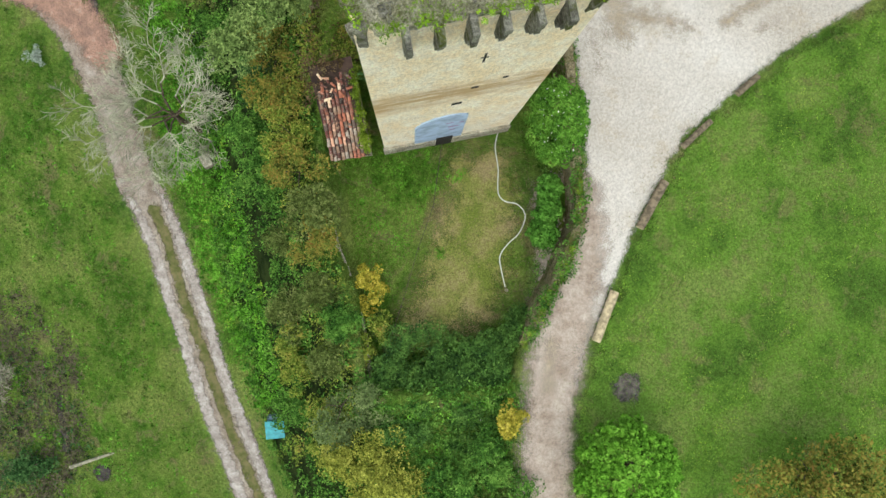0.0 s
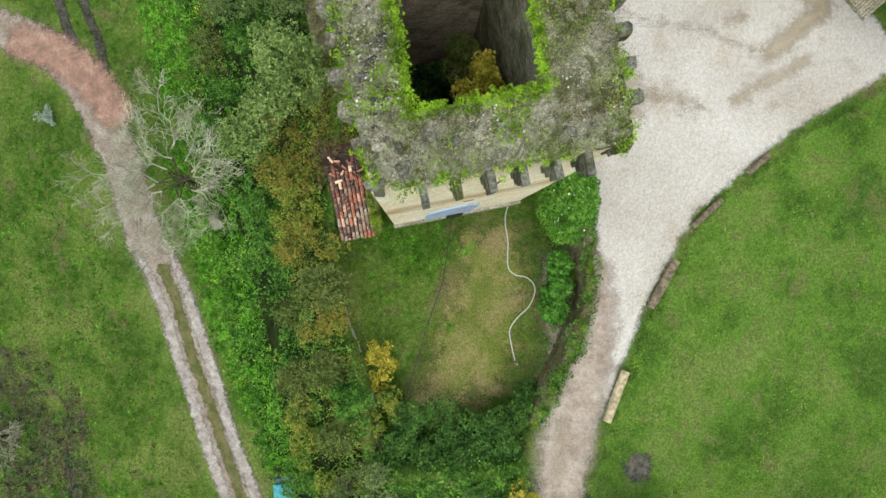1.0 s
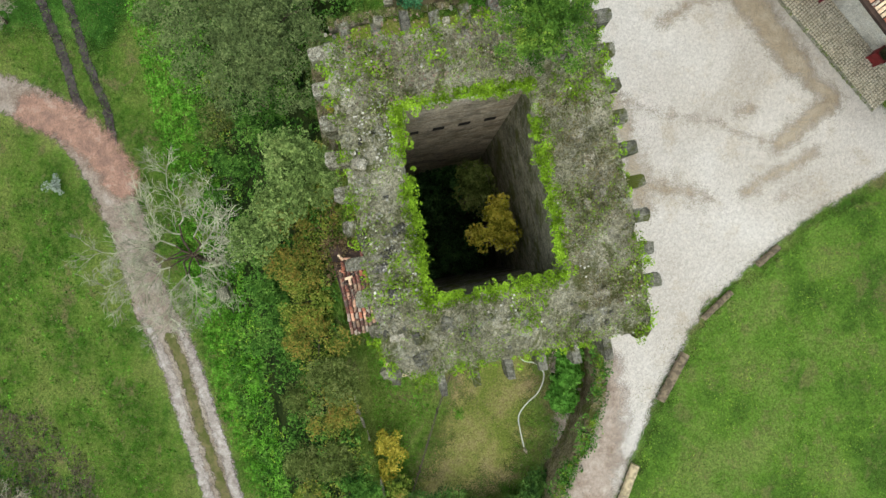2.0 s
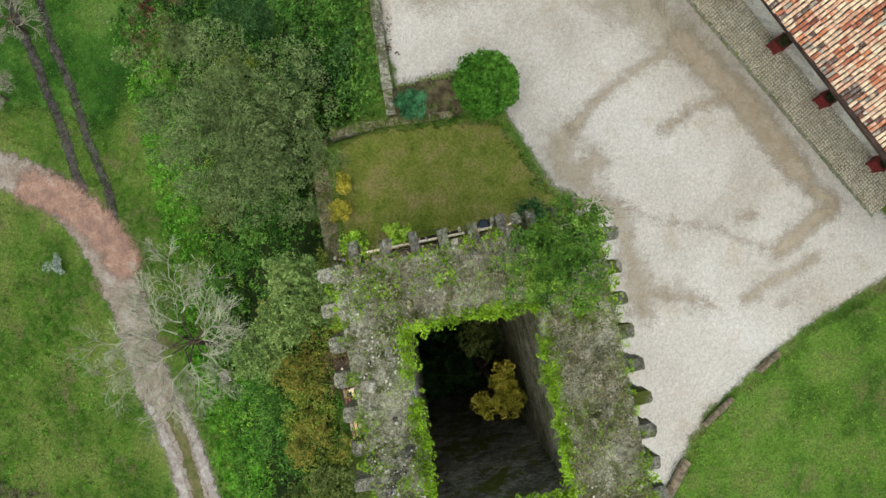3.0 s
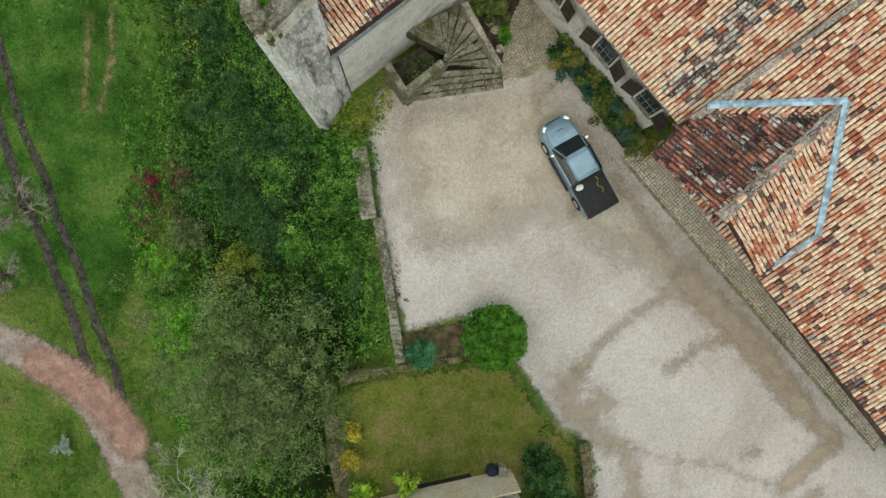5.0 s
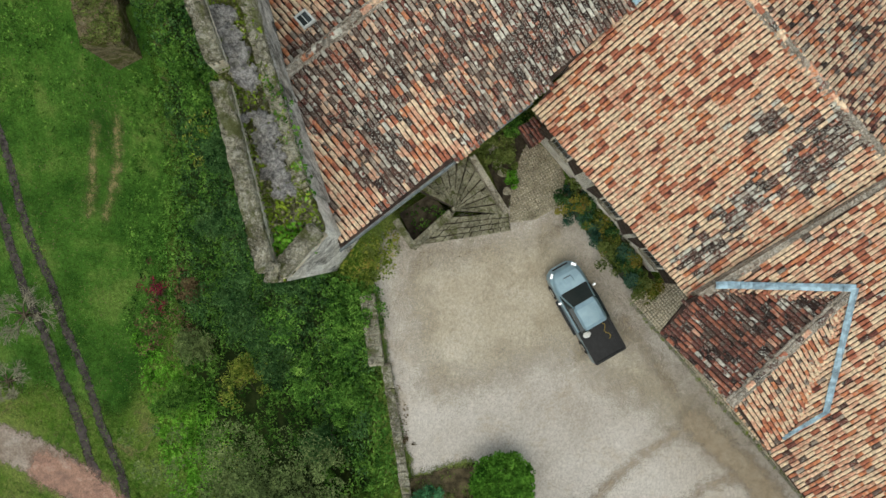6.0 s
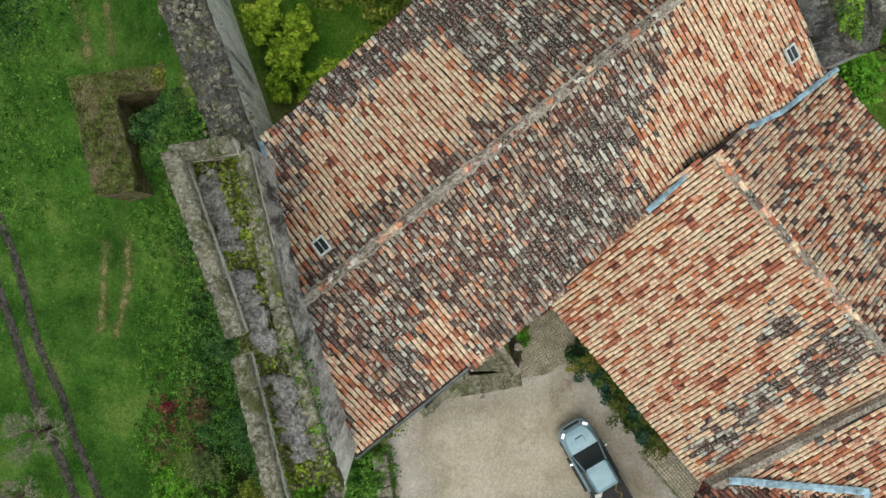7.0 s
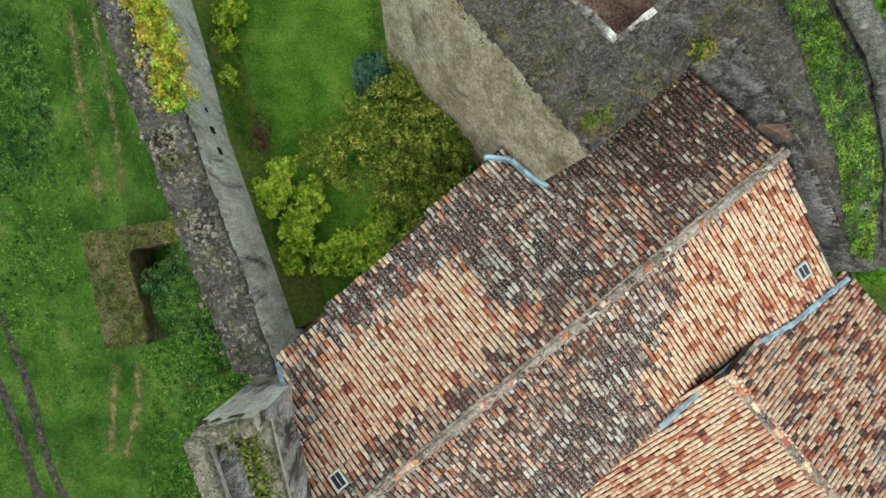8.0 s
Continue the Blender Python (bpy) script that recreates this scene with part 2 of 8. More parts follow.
CREAM, SAND, SALMON = (0.82, 0.64, 0.45), (0.76, 0.53, 0.37), (0.7, 0.4, 0.275)
ORANGE, BRICK, MAROON = (0.62, 0.25, 0.13), (0.44, 0.16, 0.1), (0.19, 0.075, 0.06)
SOOT, ASHEN, GREYISH, LICHEN = (0.042, 0.027, 0.025), (0.16, 0.115, 0.095), (0.4, 0.335, 0.275), (0.68, 0.655, 0.57)
DARKBROWN = (0.115, 0.058, 0.047)
M_TILE_NEW = tile_mat("tile_pale_orange", [MAROON, BRICK, BRICK, ORANGE, SALMON, SAND, CREAM, SALMON, CREAM, SAND, CREAM, CREAM, SALMON, CREAM, SAND], 0.12, -0.5)
M_TILE_MIX = tile_mat("tile_mixed", [SOOT, MAROON, ASHEN, DARKBROWN, GREYISH, BRICK, SALMON, GREYISH, ASHEN, SAND, GREYISH, MAROON, LICHEN, ASHEN, ORANGE, CREAM], 0.5, -0.1)
M_TILE_OLD = tile_mat("tile_dark_lichen", [SOOT, MAROON, SOOT, DARKBROWN, SOOT, MAROON, DARKBROWN, SOOT, ASHEN, DARKBROWN, GREYISH, MAROON, LICHEN, SOOT, BRICK, LICHEN, GREYISH, LICHEN, ASHEN, CREAM], 0.95, -0.2)
M_TILE_RED = tile_mat("tile_dark_red", [SOOT, MAROON, SOOT, MAROON, ASHEN, MAROON, BRICK, MAROON, BRICK, SALMON], 0.4, 0.05)
M_TILE_NIGHT = tile_mat("tile_sooty_maroon", [SOOT, DARKBROWN, MAROON, SOOT, DARKBROWN, SOOT, MAROON, GREYISH, SOOT, DARKBROWN, ASHEN, LICHEN, MAROON, SOOT, BRICK], 0.7, 0.0)
M_TILE_SHED = tile_mat("tile_weathered_brown", [MAROON, BRICK, ASHEN, (0.3, 0.19, 0.13), (0.42, 0.3, 0.22), GREYISH, DARKBROWN, (0.36, 0.22, 0.15), SALMON, ASHEN], 0.3, 0.0)
# near black: the shade in the gaps between tiles is part of this colour
M_TILE_BED = plain_mat("shaded_tile_channels", (0.045, 0.028, 0.022), 0.9, 0.0, 0.5, 2.0)
M_MORTAR = stone_mat("ridge_mortar", (0.26, 0.22, 0.175), (0.5, 0.44, 0.37), 0.0, 0.3, 0, 0.6, (0.7, 0.67, 0.6), None, 0.9, 0.7)
M_CREAM_WALL = stone_mat("cream_limestone_wall", (0.92, 0.75, 0.5), (0.97, 0.88, 0.71), 0.0, 0.1, 0, 0.08, (0.93, 0.89, 0.8), (7.4, 2.3, (0.5, 0.32, 0.15)), 0.35, 0.0, 0.56, 1.6)
M_GREY_WALL = stone_mat("grey_weathered_wall", (0.74, 0.7, 0.63), (0.93, 0.91, 0.86), 0.02, 0.4, 0, 0.4, (0.92, 0.9, 0.86), None, 0.5, 0.0, 0.58, 2.5)
M_BASTION = stone_mat("pale_cream_bastion_stone", (0.72, 0.63, 0.48), (0.92, 0.88, 0.79), 0.03, 0.5, 0.2, 0.7, (0.93, 0.91, 0.86), None, 0.4, 0.0, 0.54)
M_TOP = stone_mat("overgrown_wall_top", (0.2, 0.195, 0.125), (0.47, 0.44, 0.33), 0.5, 0.45, 0, 0.35, (0.56, 0.55, 0.47), None, 0.85, 0.2, 0.57)
M_DARK_TOP = stone_mat("dark_lichen_wall_top", (0.05, 0.048, 0.044), (0.15, 0.142, 0.13), 0.25, 0.35, 0, 0.5, (0.42, 0.41, 0.37), None, 0.95, 0.25)
M_OLD_RENDER = stone_mat("stained_lime_render", (0.6, 0.58, 0.53), (0.9, 0.89, 0.86), 0.04, 0.4, 0, 0.85, (0.92, 0.91, 0.88), None, 0.45, 0.0, 0.55, 4.0)
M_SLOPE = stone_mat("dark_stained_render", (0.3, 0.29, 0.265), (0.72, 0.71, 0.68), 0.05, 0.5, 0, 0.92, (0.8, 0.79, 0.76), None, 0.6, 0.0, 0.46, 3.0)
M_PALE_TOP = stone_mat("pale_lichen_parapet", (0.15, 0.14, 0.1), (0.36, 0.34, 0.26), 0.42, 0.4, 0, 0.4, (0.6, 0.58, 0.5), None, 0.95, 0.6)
M_KEEP = stone_mat("ochre_grey_ashlar", (0.33, 0.29, 0.18), (0.6, 0.56, 0.42), 0.2, 0.35, 0, 0.5, (0.66, 0.63, 0.54), None, 0.8, 0.15, 0.55, 2.0)
M_EAST_FACE = stone_mat("grey_stained_wall", (0.16, 0.16, 0.16), (0.46, 0.46, 0.45), 0.0, 0.6, 0, 0.9, (0.6, 0.6, 0.58), None, 0.95, 0.35, 0.5, 2.0)
M_EAST_TOP = stone_mat("grey_lichen_parapet", (0.09, 0.09, 0.08), (0.25, 0.25, 0.22), 0.2, 0.5, 0, 0.4, (0.5, 0.5, 0.46), None, 0.95, 0.4)
M_RUIN = stone_mat("brown_ruin_stone", (0.12, 0.1, 0.055), (0.28, 0.235, 0.14), 0.5, 0.3, 0, 0.5, (0.42, 0.38, 0.28), None, 0.9, 0.4)
M_PALEFRAME = plain_mat("pale_grey_frame", (0.55, 0.58, 0.57), 0.5, 0.1, 0.1)
M_GUTTER = plain_mat("dull_grey_gutter", (0.22, 0.25, 0.26), 0.6, 0.2, 0.2)
M_STONE = stone_mat("rough_stone", (0.28, 0.25, 0.19), (0.52, 0.48, 0.38), 0.22, 0.35, 0, 0.4, (0.64, 0.62, 0.55), None, 0.85, 0.4)
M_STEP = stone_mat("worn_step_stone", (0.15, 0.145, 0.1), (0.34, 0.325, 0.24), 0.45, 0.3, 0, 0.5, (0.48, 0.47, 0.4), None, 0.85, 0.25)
M_PLINTH = plain_mat("pale_plinth_stone", (0.72, 0.69, 0.6), 0.95, 0.0, 0.35, 2.6, 0.5)
M_TREAD = stone_mat("mossy_tread_stone", (0.17, 0.165, 0.11), (0.36, 0.345, 0.25), 0.45, 0.3, 0, 0.4, (0.55, 0.53, 0.45), None, 0.8, 0.25)
M_RENDER = stone_mat("pale_lime_render", (0.74, 0.7, 0.61), (0.88, 0.85, 0.78), 0.03, 0.3, 0, 0.4, (0.86, 0.84, 0.79), None, 0.35)
M_INSIDE = stone_mat("inner_wall_stone", (0.46, 0.39, 0.29), (0.68, 0.61, 0.49), 0.08, 0.2, 0.4, 0.5, (0.7, 0.66, 0.56), None, 0.55)
M_SAND = plain_mat("sandy_joint", (0.3, 0.27, 0.19), 0.95, 0.0, 0.3, 3.0, 0.4)
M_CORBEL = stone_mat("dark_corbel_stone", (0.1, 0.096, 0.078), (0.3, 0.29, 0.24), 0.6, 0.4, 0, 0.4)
M_COBBLE = stone_mat("cobble_setts", (0.66, 0.585, 0.45), (0.86, 0.79, 0.65), 0.05, 0.3, 0, 0.1, (0.88, 0.84, 0.74), None, 0.55)
M_COBBLE_OLD = stone_mat("mossy_cobbles", (0.36, 0.32, 0.25), (0.6, 0.55, 0.44), 0.2, 0.3, 0, 0.4, (0.7, 0.66, 0.56))
M_KERB = stone_mat("kerb_stone", (0.3, 0.28, 0.22), (0.42, 0.4, 0.33), 0.25, 0.2, 0, 0.2)
M_ZINC = plain_mat("zinc_flashing", (0.27, 0.39, 0.47), 0.5, 0.3, 0.35, 3.0, 0.3, 0.5)
M_LOG = plain_mat("weathered_timber", (0.17, 0.135, 0.09), 0.85, 0.0, 0.4, 5.0, 0.5)
M_LOG_PALE = plain_mat("fresh_timber", (0.4, 0.33, 0.21), 0.8, 0.0, 0.35, 4.0, 0.4)
M_BARK = plain_mat("bark", (0.085, 0.065, 0.045), 0.9, 0.0, 0.4, 6.0, 0.6)
M_BARK_PALE = plain_mat("lichened_bark", (0.27, 0.255, 0.185), 0.9, 0.0, 0.35, 5.0, 0.6)
M_EARTH = plain_mat("dark_earth", (0.055, 0.045, 0.03), 0.95, 0.0, 0.5, 3.0, 0.6)
M_DARKWOOD = plain_mat("dark_shutter_wood", (0.05, 0.036, 0.028), 0.6, 0.0, 0.3, 8.0, 0.2)
M_HOLE = plain_mat("deep_dark_recess", (0.02, 0.018, 0.015), 0.95, 0.0, 0.2, 4.0, 0.0)
M_GLASS = plain_mat("dark_glass", (0.02, 0.028, 0.03), 0.06, 0.0, 0.1, 2.0, 0.0, 0.6)
M_TERRACE = stone_mat("brown_terrace_earth", (0.15, 0.095, 0.075), (0.3, 0.205, 0.165), 0.0, 0.15, 0, 0.35, (0.38, 0.3, 0.25), None, 0.9, 0.3)

L_GREEN = leaf_mat("leaf_mid_green", [(0.01, 0.03, 0.007), (0.045, 0.12, 0.02), (0.105, 0.23, 0.036), (0.2, 0.35, 0.065)])
L_BRIGHT = leaf_mat("leaf_bright_green", [(0.016, 0.055, 0.006), (0.06, 0.18, 0.015), (0.13, 0.33, 0.032), (0.22, 0.46, 0.06)])
L_DARK = leaf_mat("leaf_dark_green", [(0.007, 0.018, 0.007), (0.028, 0.072, 0.022), (0.064, 0.14, 0.042), (0.125, 0.22, 0.07)])
L_OLIVE = leaf_mat("leaf_olive", [(0.04, 0.055, 0.014), (0.085, 0.12, 0.028), (0.14, 0.18, 0.05), (0.21, 0.235, 0.08)])
L_WILLOW = leaf_mat("leaf_grey_green", [(0.06, 0.085, 0.032), (0.105, 0.15, 0.052), (0.15, 0.205, 0.072), (0.22, 0.27, 0.11)])
L_YELLOW = leaf_mat("leaf_yellow", [(0.12, 0.13, 0.015), (0.26, 0.25, 0.03), (0.42, 0.36, 0.05), (0.5, 0.42, 0.09)])
L_AUTUMN = leaf_mat("leaf_autumn", [(0.02, 0.035, 0.01), (0.08, 0.12, 0.022), (0.17, 0.21, 0.036), (0.27, 0.2, 0.045), (0.15, 0.2, 0.036), (0.24, 0.12, 0.035)], 1.3)
L_LIME = leaf_mat("leaf_yellow_green", [(0.06, 0.13, 0.014), (0.19, 0.35, 0.03), (0.33, 0.52, 0.055), (0.46, 0.6, 0.1)])
L_BLUE = leaf_mat("leaf_blue_green", [(0.016, 0.042, 0.03), (0.034, 0.085, 0.056), (0.062, 0.135, 0.088), (0.1, 0.185, 0.125)])
L_TEAL = leaf_mat("leaf_fresh_teal", [(0.02, 0.07, 0.03), (0.04, 0.13, 0.055), (0.065, 0.2, 0.085), (0.1, 0.26, 0.12)])
L_BOX = leaf_mat("leaf_clipped_green", [(0.02, 0.065, 0.008), (0.05, 0.14, 0.016), (0.085, 0.21, 0.025), (0.13, 0.28, 0.04)])
L_SPECK = leaf_mat("leaf_speckled", [(0.03, 0.05, 0.01), (0.085, 0.13, 0.02), (0.18, 0.23, 0.036), (0.36, 0.37, 0.08)])
L_RED = leaf_mat("leaf_red", [(0.05, 0.012, 0.018), (0.13, 0.02, 0.035), (0.24, 0.035, 0.05), (0.16, 0.06, 0.04)])
L_BROWN = leaf_mat("leaf_brown", [(0.05, 0.035, 0.02), (0.10, 0.07, 0.035), (0.16, 0.115, 0.06), (0.11, 0.12, 0.045)])
L_MOSS = leaf_mat("wall_moss", [(0.06, 0.09, 0.012), (0.11, 0.17, 0.018), (0.17, 0.25, 0.025), (0.24, 0.31, 0.04)])
L_DRYGRASS = leaf_mat("dry_wall_grass", [(0.1, 0.105, 0.05), (0.2, 0.2, 0.11), (0.32, 0.3, 0.195), (0.22, 0.26, 0.095)])
L_WHITE = leaf_mat("white_blossom", [(0.6, 0.62, 0.55), (0.75, 0.76, 0.7), (0.8, 0.8, 0.76)])

# ---- geometry helpers ----
rng = np.random.default_rng(7)


def mesh_np(name, verts, faces, mats=(), index=None):
    """A mesh from arrays; faces all have the same corner count."""
    verts, faces = np.asarray(verts, np.float32), np.asarray(faces, np.int32)
    me = bpy.data.meshes.new(name)
    k = faces.shape[1]
    me.vertices.add(len(verts))
    me.vertices.foreach_set("co", verts.ravel())
    me.loops.add(faces.size)
    me.loops.foreach_set("vertex_index", faces.ravel())
    me.polygons.add(len(faces))
    me.polygons.foreach_set("loop_start", np.arange(0, faces.size, k, dtype=np.int32))
    me.polygons.foreach_set("loop_total", np.full(len(faces), k, np.int32))
    for m in mats:
        me.materials.append(m)
    if index is not None:
        me.polygons.foreach_set("material_index", np.asarray(index, np.int32))
    me.update(calc_edges=True)
    me.validate()
    return me


def part(name, bm, material, parent=None, label=""):
    """Links a bmesh as one mesh object under a thing or a part."""
    me = bpy.data.meshes.new(name)
    bmesh.ops.recalc_face_normals(bm, faces=bm.faces)
    bm.to_mesh(me)
    bm.free()
    me.materials.append(material)
    ob = new(name, me)
    ob.parent = parent
    return tagged(ob, label) if label else ob


def mesh_part(name, me, parent=None, label=""):
    ob = new(name, me)
    ob.parent = parent
    return tagged(ob, label) if label else ob


def thing(name, x, y, z, label, category, group="", kind="", turn=0.0):
    ob = new(name)
    ob.empty_display_size = 0.2
    ob.matrix_world = pose(x, y, z, 0, 0, turn)
    return tagged(ob, label, category, group, kind)


def prism(bm, poly, z0, z1, jitter=0.0):
    """An upright block on a plan outline; z0 and z1 may be lists, one height a corner."""
    k = len(poly)
    lo = z0 if isinstance(z0, (list, tuple)) else [z0] * k
    hi = z1 if isinstance(z1, (list, tuple)) else [z1] * k
    a = [bm.verts.new((p[0], p[1], lo[i])) for i, p in enumerate(poly)]
    b = [bm.verts.new((p[0] + random.uniform(-jitter, jitter), p[1] + random.uniform(-jitter, jitter), hi[i] + random.uniform(-jitter, jitter))) for i, p in enumerate(poly)]
    bm.faces.new(a[::-1])
    bm.faces.new(b)
    for i in range(k):
        j = (i + 1) % k
        bm.faces.new((a[i], a[j], b[j], b[i]))
    return bm


def box(bm, cx, cy, cz, sx, sy, sz, turn=0.0, jitter=0.0):
    c, s = math.cos(radians(turn)), math.sin(radians(turn))
    poly = [(cx + c * u * sx / 2 - s * v * sy / 2, cy + s * u * sx / 2 + c * v * sy / 2) for u, v in ((-1, -1), (1, -1), (1, 1), (-1, 1))]
    return prism(bm, poly, cz - sz / 2, cz + sz / 2, jitter)


def strip(p, q, width):
    """The plan outline of a wall from p to q."""
    d = Vector((q[0] - p[0], q[1] - p[1])).normalized() * (width / 2)
    return [(p[0] + d.y, p[1] - d.x), (q[0] + d.y, q[1] - d.x), (q[0] - d.y, q[1] + d.x), (p[0] - d.y, p[1] + d.x)]


def rod(bm, p, q, r0, r1=None, sides=6):
    """A tapered round bar from p to q."""
    p, q = Vector(p), Vector(q)
    r1 = r0 if r1 is None else r1
    d = (q - p).normalized()
    u = d.orthogonal().normalized()
    w = d.cross(u)
    rings = []
    for c, r in ((p, r0), (q, r1)):
        rings.append([bm.verts.new(c + (u * math.cos(a) + w * math.sin(a)) * r) for a in (2 * math.pi * i / sides for i in range(sides))])
    for i in range(sides):
        j = (i + 1) % sides
        bm.faces.new((rings[0][i], rings[0][j], rings[1][j], rings[1][i]))
    bm.faces.new(rings[0][::-1])
    bm.faces.new(rings[1])
    return bm


def inside(pts, poly):
    """Which plan points lie in a polygon."""
    pts, poly = np.asarray(pts, float), np.asarray(poly, float)
    x, y = pts[:, 0], pts[:, 1]
    res = np.zeros(len(pts), bool)
    for (x0, y0), (x1, y1) in zip(poly, np.roll(poly, -1, 0)):
        cross = ((y0 > y) != (y1 > y)) & (x < (x1 - x0) * (y - y0) / (y1 - y0 + 1e-12) + x0)
        res ^= cross
    return res


def line_dist(pts, line):
    """Plan distance to a polyline."""
    pts, line = np.asarray(pts, float), np.asarray(line, float)
    best = np.full(len(pts), 1e9)
    for a, b in zip(line[:-1], line[1:]):
        d = b - a
        f = np.clip(((pts - a) @ d) / (d @ d + 1e-12), 0, 1)
        best = np.minimum(best, np.hypot(*(pts - a - f[:, None] * d).T))
    return best


def nearest_on(pts, line):
    """The nearest plan points on a polyline."""
    pts, line = np.asarray(pts, float), np.asarray(line, float)
    best, out = np.full(len(pts), 1e9), pts.copy()
    for a, b in zip(line[:-1], line[1:]):
        d = b - a
        f = np.clip(((pts - a) @ d) / (d @ d + 1e-12), 0, 1)
        q = a + f[:, None] * d
        r = np.hypot(*(pts - q).T)
        out[r < best] = q[r < best]
        best = np.minimum(best, r)
    return out


def glide(pts, steps=6):
    """A smooth polyline through the points given."""
    out = []
    for i in range(len(pts) - 1):
        p0, p1, p2, p3 = (Vector(pts[min(max(k, 0), len(pts) - 1)]) for k in (i - 1, i, i + 1, i + 2))
        for s in range(steps):
            t = s / steps
            v = 0.5 * (2 * p1 + (p2 - p0) * t + (2 * p0 - 5 * p1 + 4 * p2 - p3) * t * t + (3 * p1 - p0 - 3 * p2 + p3) * t ** 3)
            out.append((v.x, v.y))
    return out + [tuple(pts[-1])]


def poly_sdf(pts, poly):
    """Distance to a polygon's rim, positive inside."""
    d = line_dist(pts, list(poly) + [poly[0]])
    return np.where(inside(pts, poly), d, -d)


def smooth(a, b, v):
    f = np.clip((v - a) / (b - a), 0, 1)
    return f * f * (3 - 2 * f)


def wave(x, y, k, seed=0.0):
    """A cheap rolling unevenness."""
    return (np.sin(k * x + 1.3 + seed) * np.cos(0.8 * k * y + seed) + 0.5 * np.sin(2.3 * k * x - 1.7 * k * y + seed)) / 1.5


def leaf_cloud(cent, size, flat=0.9, aspect=0.55):
    """Folded leaf blades at the centres given: verts and faces."""
    n = len(cent)
    nrm = rng.normal(size=(n, 3))
    nrm[:, 2] = np.abs(nrm[:, 2]) + flat
    nrm /= np.linalg.norm(nrm, axis=1, keepdims=True)
    t = np.cross(nrm, rng.normal(size=(n, 3)))
    t /= np.linalg.norm(t, axis=1, keepdims=True)
    b = np.cross(nrm, t)
    s = (size * rng.uniform(0.6, 1.35, n))[:, None]
    lift = nrm * s * 0.12
    v = np.stack([cent - t * s / 2, cent + b * s * aspect / 2 + lift, cent + t * s / 2, cent - b * s * aspect / 2 + lift], 1).reshape(-1, 3)
    f = np.arange(4 * n).reshape(-1, 4)
    return v, f


def crown_points(rx, ry, rz, clumps, per, spread, low=-0.25, lobes=0):
    """Leaf centres in uneven clumps over an ellipsoid round the origin, or over several lobes of it."""
    d = rng.normal(size=(clumps, 3))
    d /= np.linalg.norm(d, axis=1, keepdims=True)
    d[:, 2] = np.where(d[:, 2] < low, -d[:, 2], d[:, 2])
    rad = rng.uniform(0.55 if lobes else 0.76, 1.02 if lobes else 0.98, clumps)[:, None]
    c = d * rad * np.array([rx, ry, rz])
    if lobes:
        at = rng.normal(0, 0.44, (lobes, 3)) * np.array([1, 1, 0.5])
        big = rng.uniform(0.36, 0.68, lobes)
        which = rng.integers(0, lobes, clumps)
        c = (at[which] + d * rad * big[which][:, None]) * np.array([rx, ry, rz]) * 1.12
    sz = spread * rng.uniform(0.55, 1.3, clumps)
    o = rng.normal(size=(clumps, per, 3))
    o /= np.linalg.norm(o, axis=2, keepdims=True)
    o *= rng.uniform(0.45, 1.0, (clumps, per, 1)) ** 0.5
    return (c[:, None, :] + o * sz[:, None, None] * np.array([1, 1, 0.75])).reshape(-1, 3)


def foliage(name, cent, size, mat, parent=None, label="", flat=0.9, aspect=0.55):
    v, f = leaf_cloud(cent, size, flat, aspect)
    return mesh_part(name, mesh_np(name, v, f, (mat,)), parent, label)


def limbs(bm, base, top, r, spread, count):
    """A trunk with limbs that reach into a crown."""
    base, top = Vector(base), Vector(top)
    mid = base.lerp(top, 0.5) + Vector((random.uniform(-0.1, 0.1), random.uniform(-0.1, 0.1), 0))
    rod(bm, base, mid, r, r * 0.75, 8)
    rod(bm, mid, top, r * 0.75, r * 0.4, 7)
    for i in range(count):
        a = 2 * math.pi * (i + random.random() * 0.6) / count
        s = base.lerp(top, random.uniform(0.4, 0.9))
        e = s + Vector((math.cos(a) * spread, math.sin(a) * spread, random.uniform(0.2, 0.7) * spread))
        m = s.lerp(e, 0.5) + Vector((random.uniform(-0.2, 0.2), random.uniform(-0.2, 0.2), 0.12 * spread))
        rod(bm, s, m, r * 0.45, r * 0.3, 5)
        rod(bm, m, e, r * 0.3, r * 0.1, 5)
    return bm


def plant(name, label, cat, x, y, z, rx, ry, height, mat, clumps=60, per=40, size=0.16, spread=0.5, trunk=0.0, group="", stem_mat=None, flat=0.9, aspect=0.55, low=-0.25, lobes=6):
    """A tree or shrub: stems with a crown of leaves over them."""
    root = thing(name, x, y, z, label, cat, group)
    bm = bmesh.new()
    rz = (height - trunk) / 2
    limbs(bm, (0, 0, -0.3), (0, 0, trunk + rz), max(0.04, 0.05 * rx + 0.02 * trunk), 0.7 * min(rx, ry), 6)
    part("trunk" if trunk > 0.6 else "stem", bm, stem_mat or M_BARK, root)
    cent = crown_points(rx, ry, rz, clumps, per, spread, low, lobes) + np.array([0, 0, trunk + rz])
    cent = cent[cent[:, 2] > 0.02]
    foliage("crown" if trunk > 0.6 else "foliage", cent, size, mat, root, flat=flat, aspect=aspect)
    return root


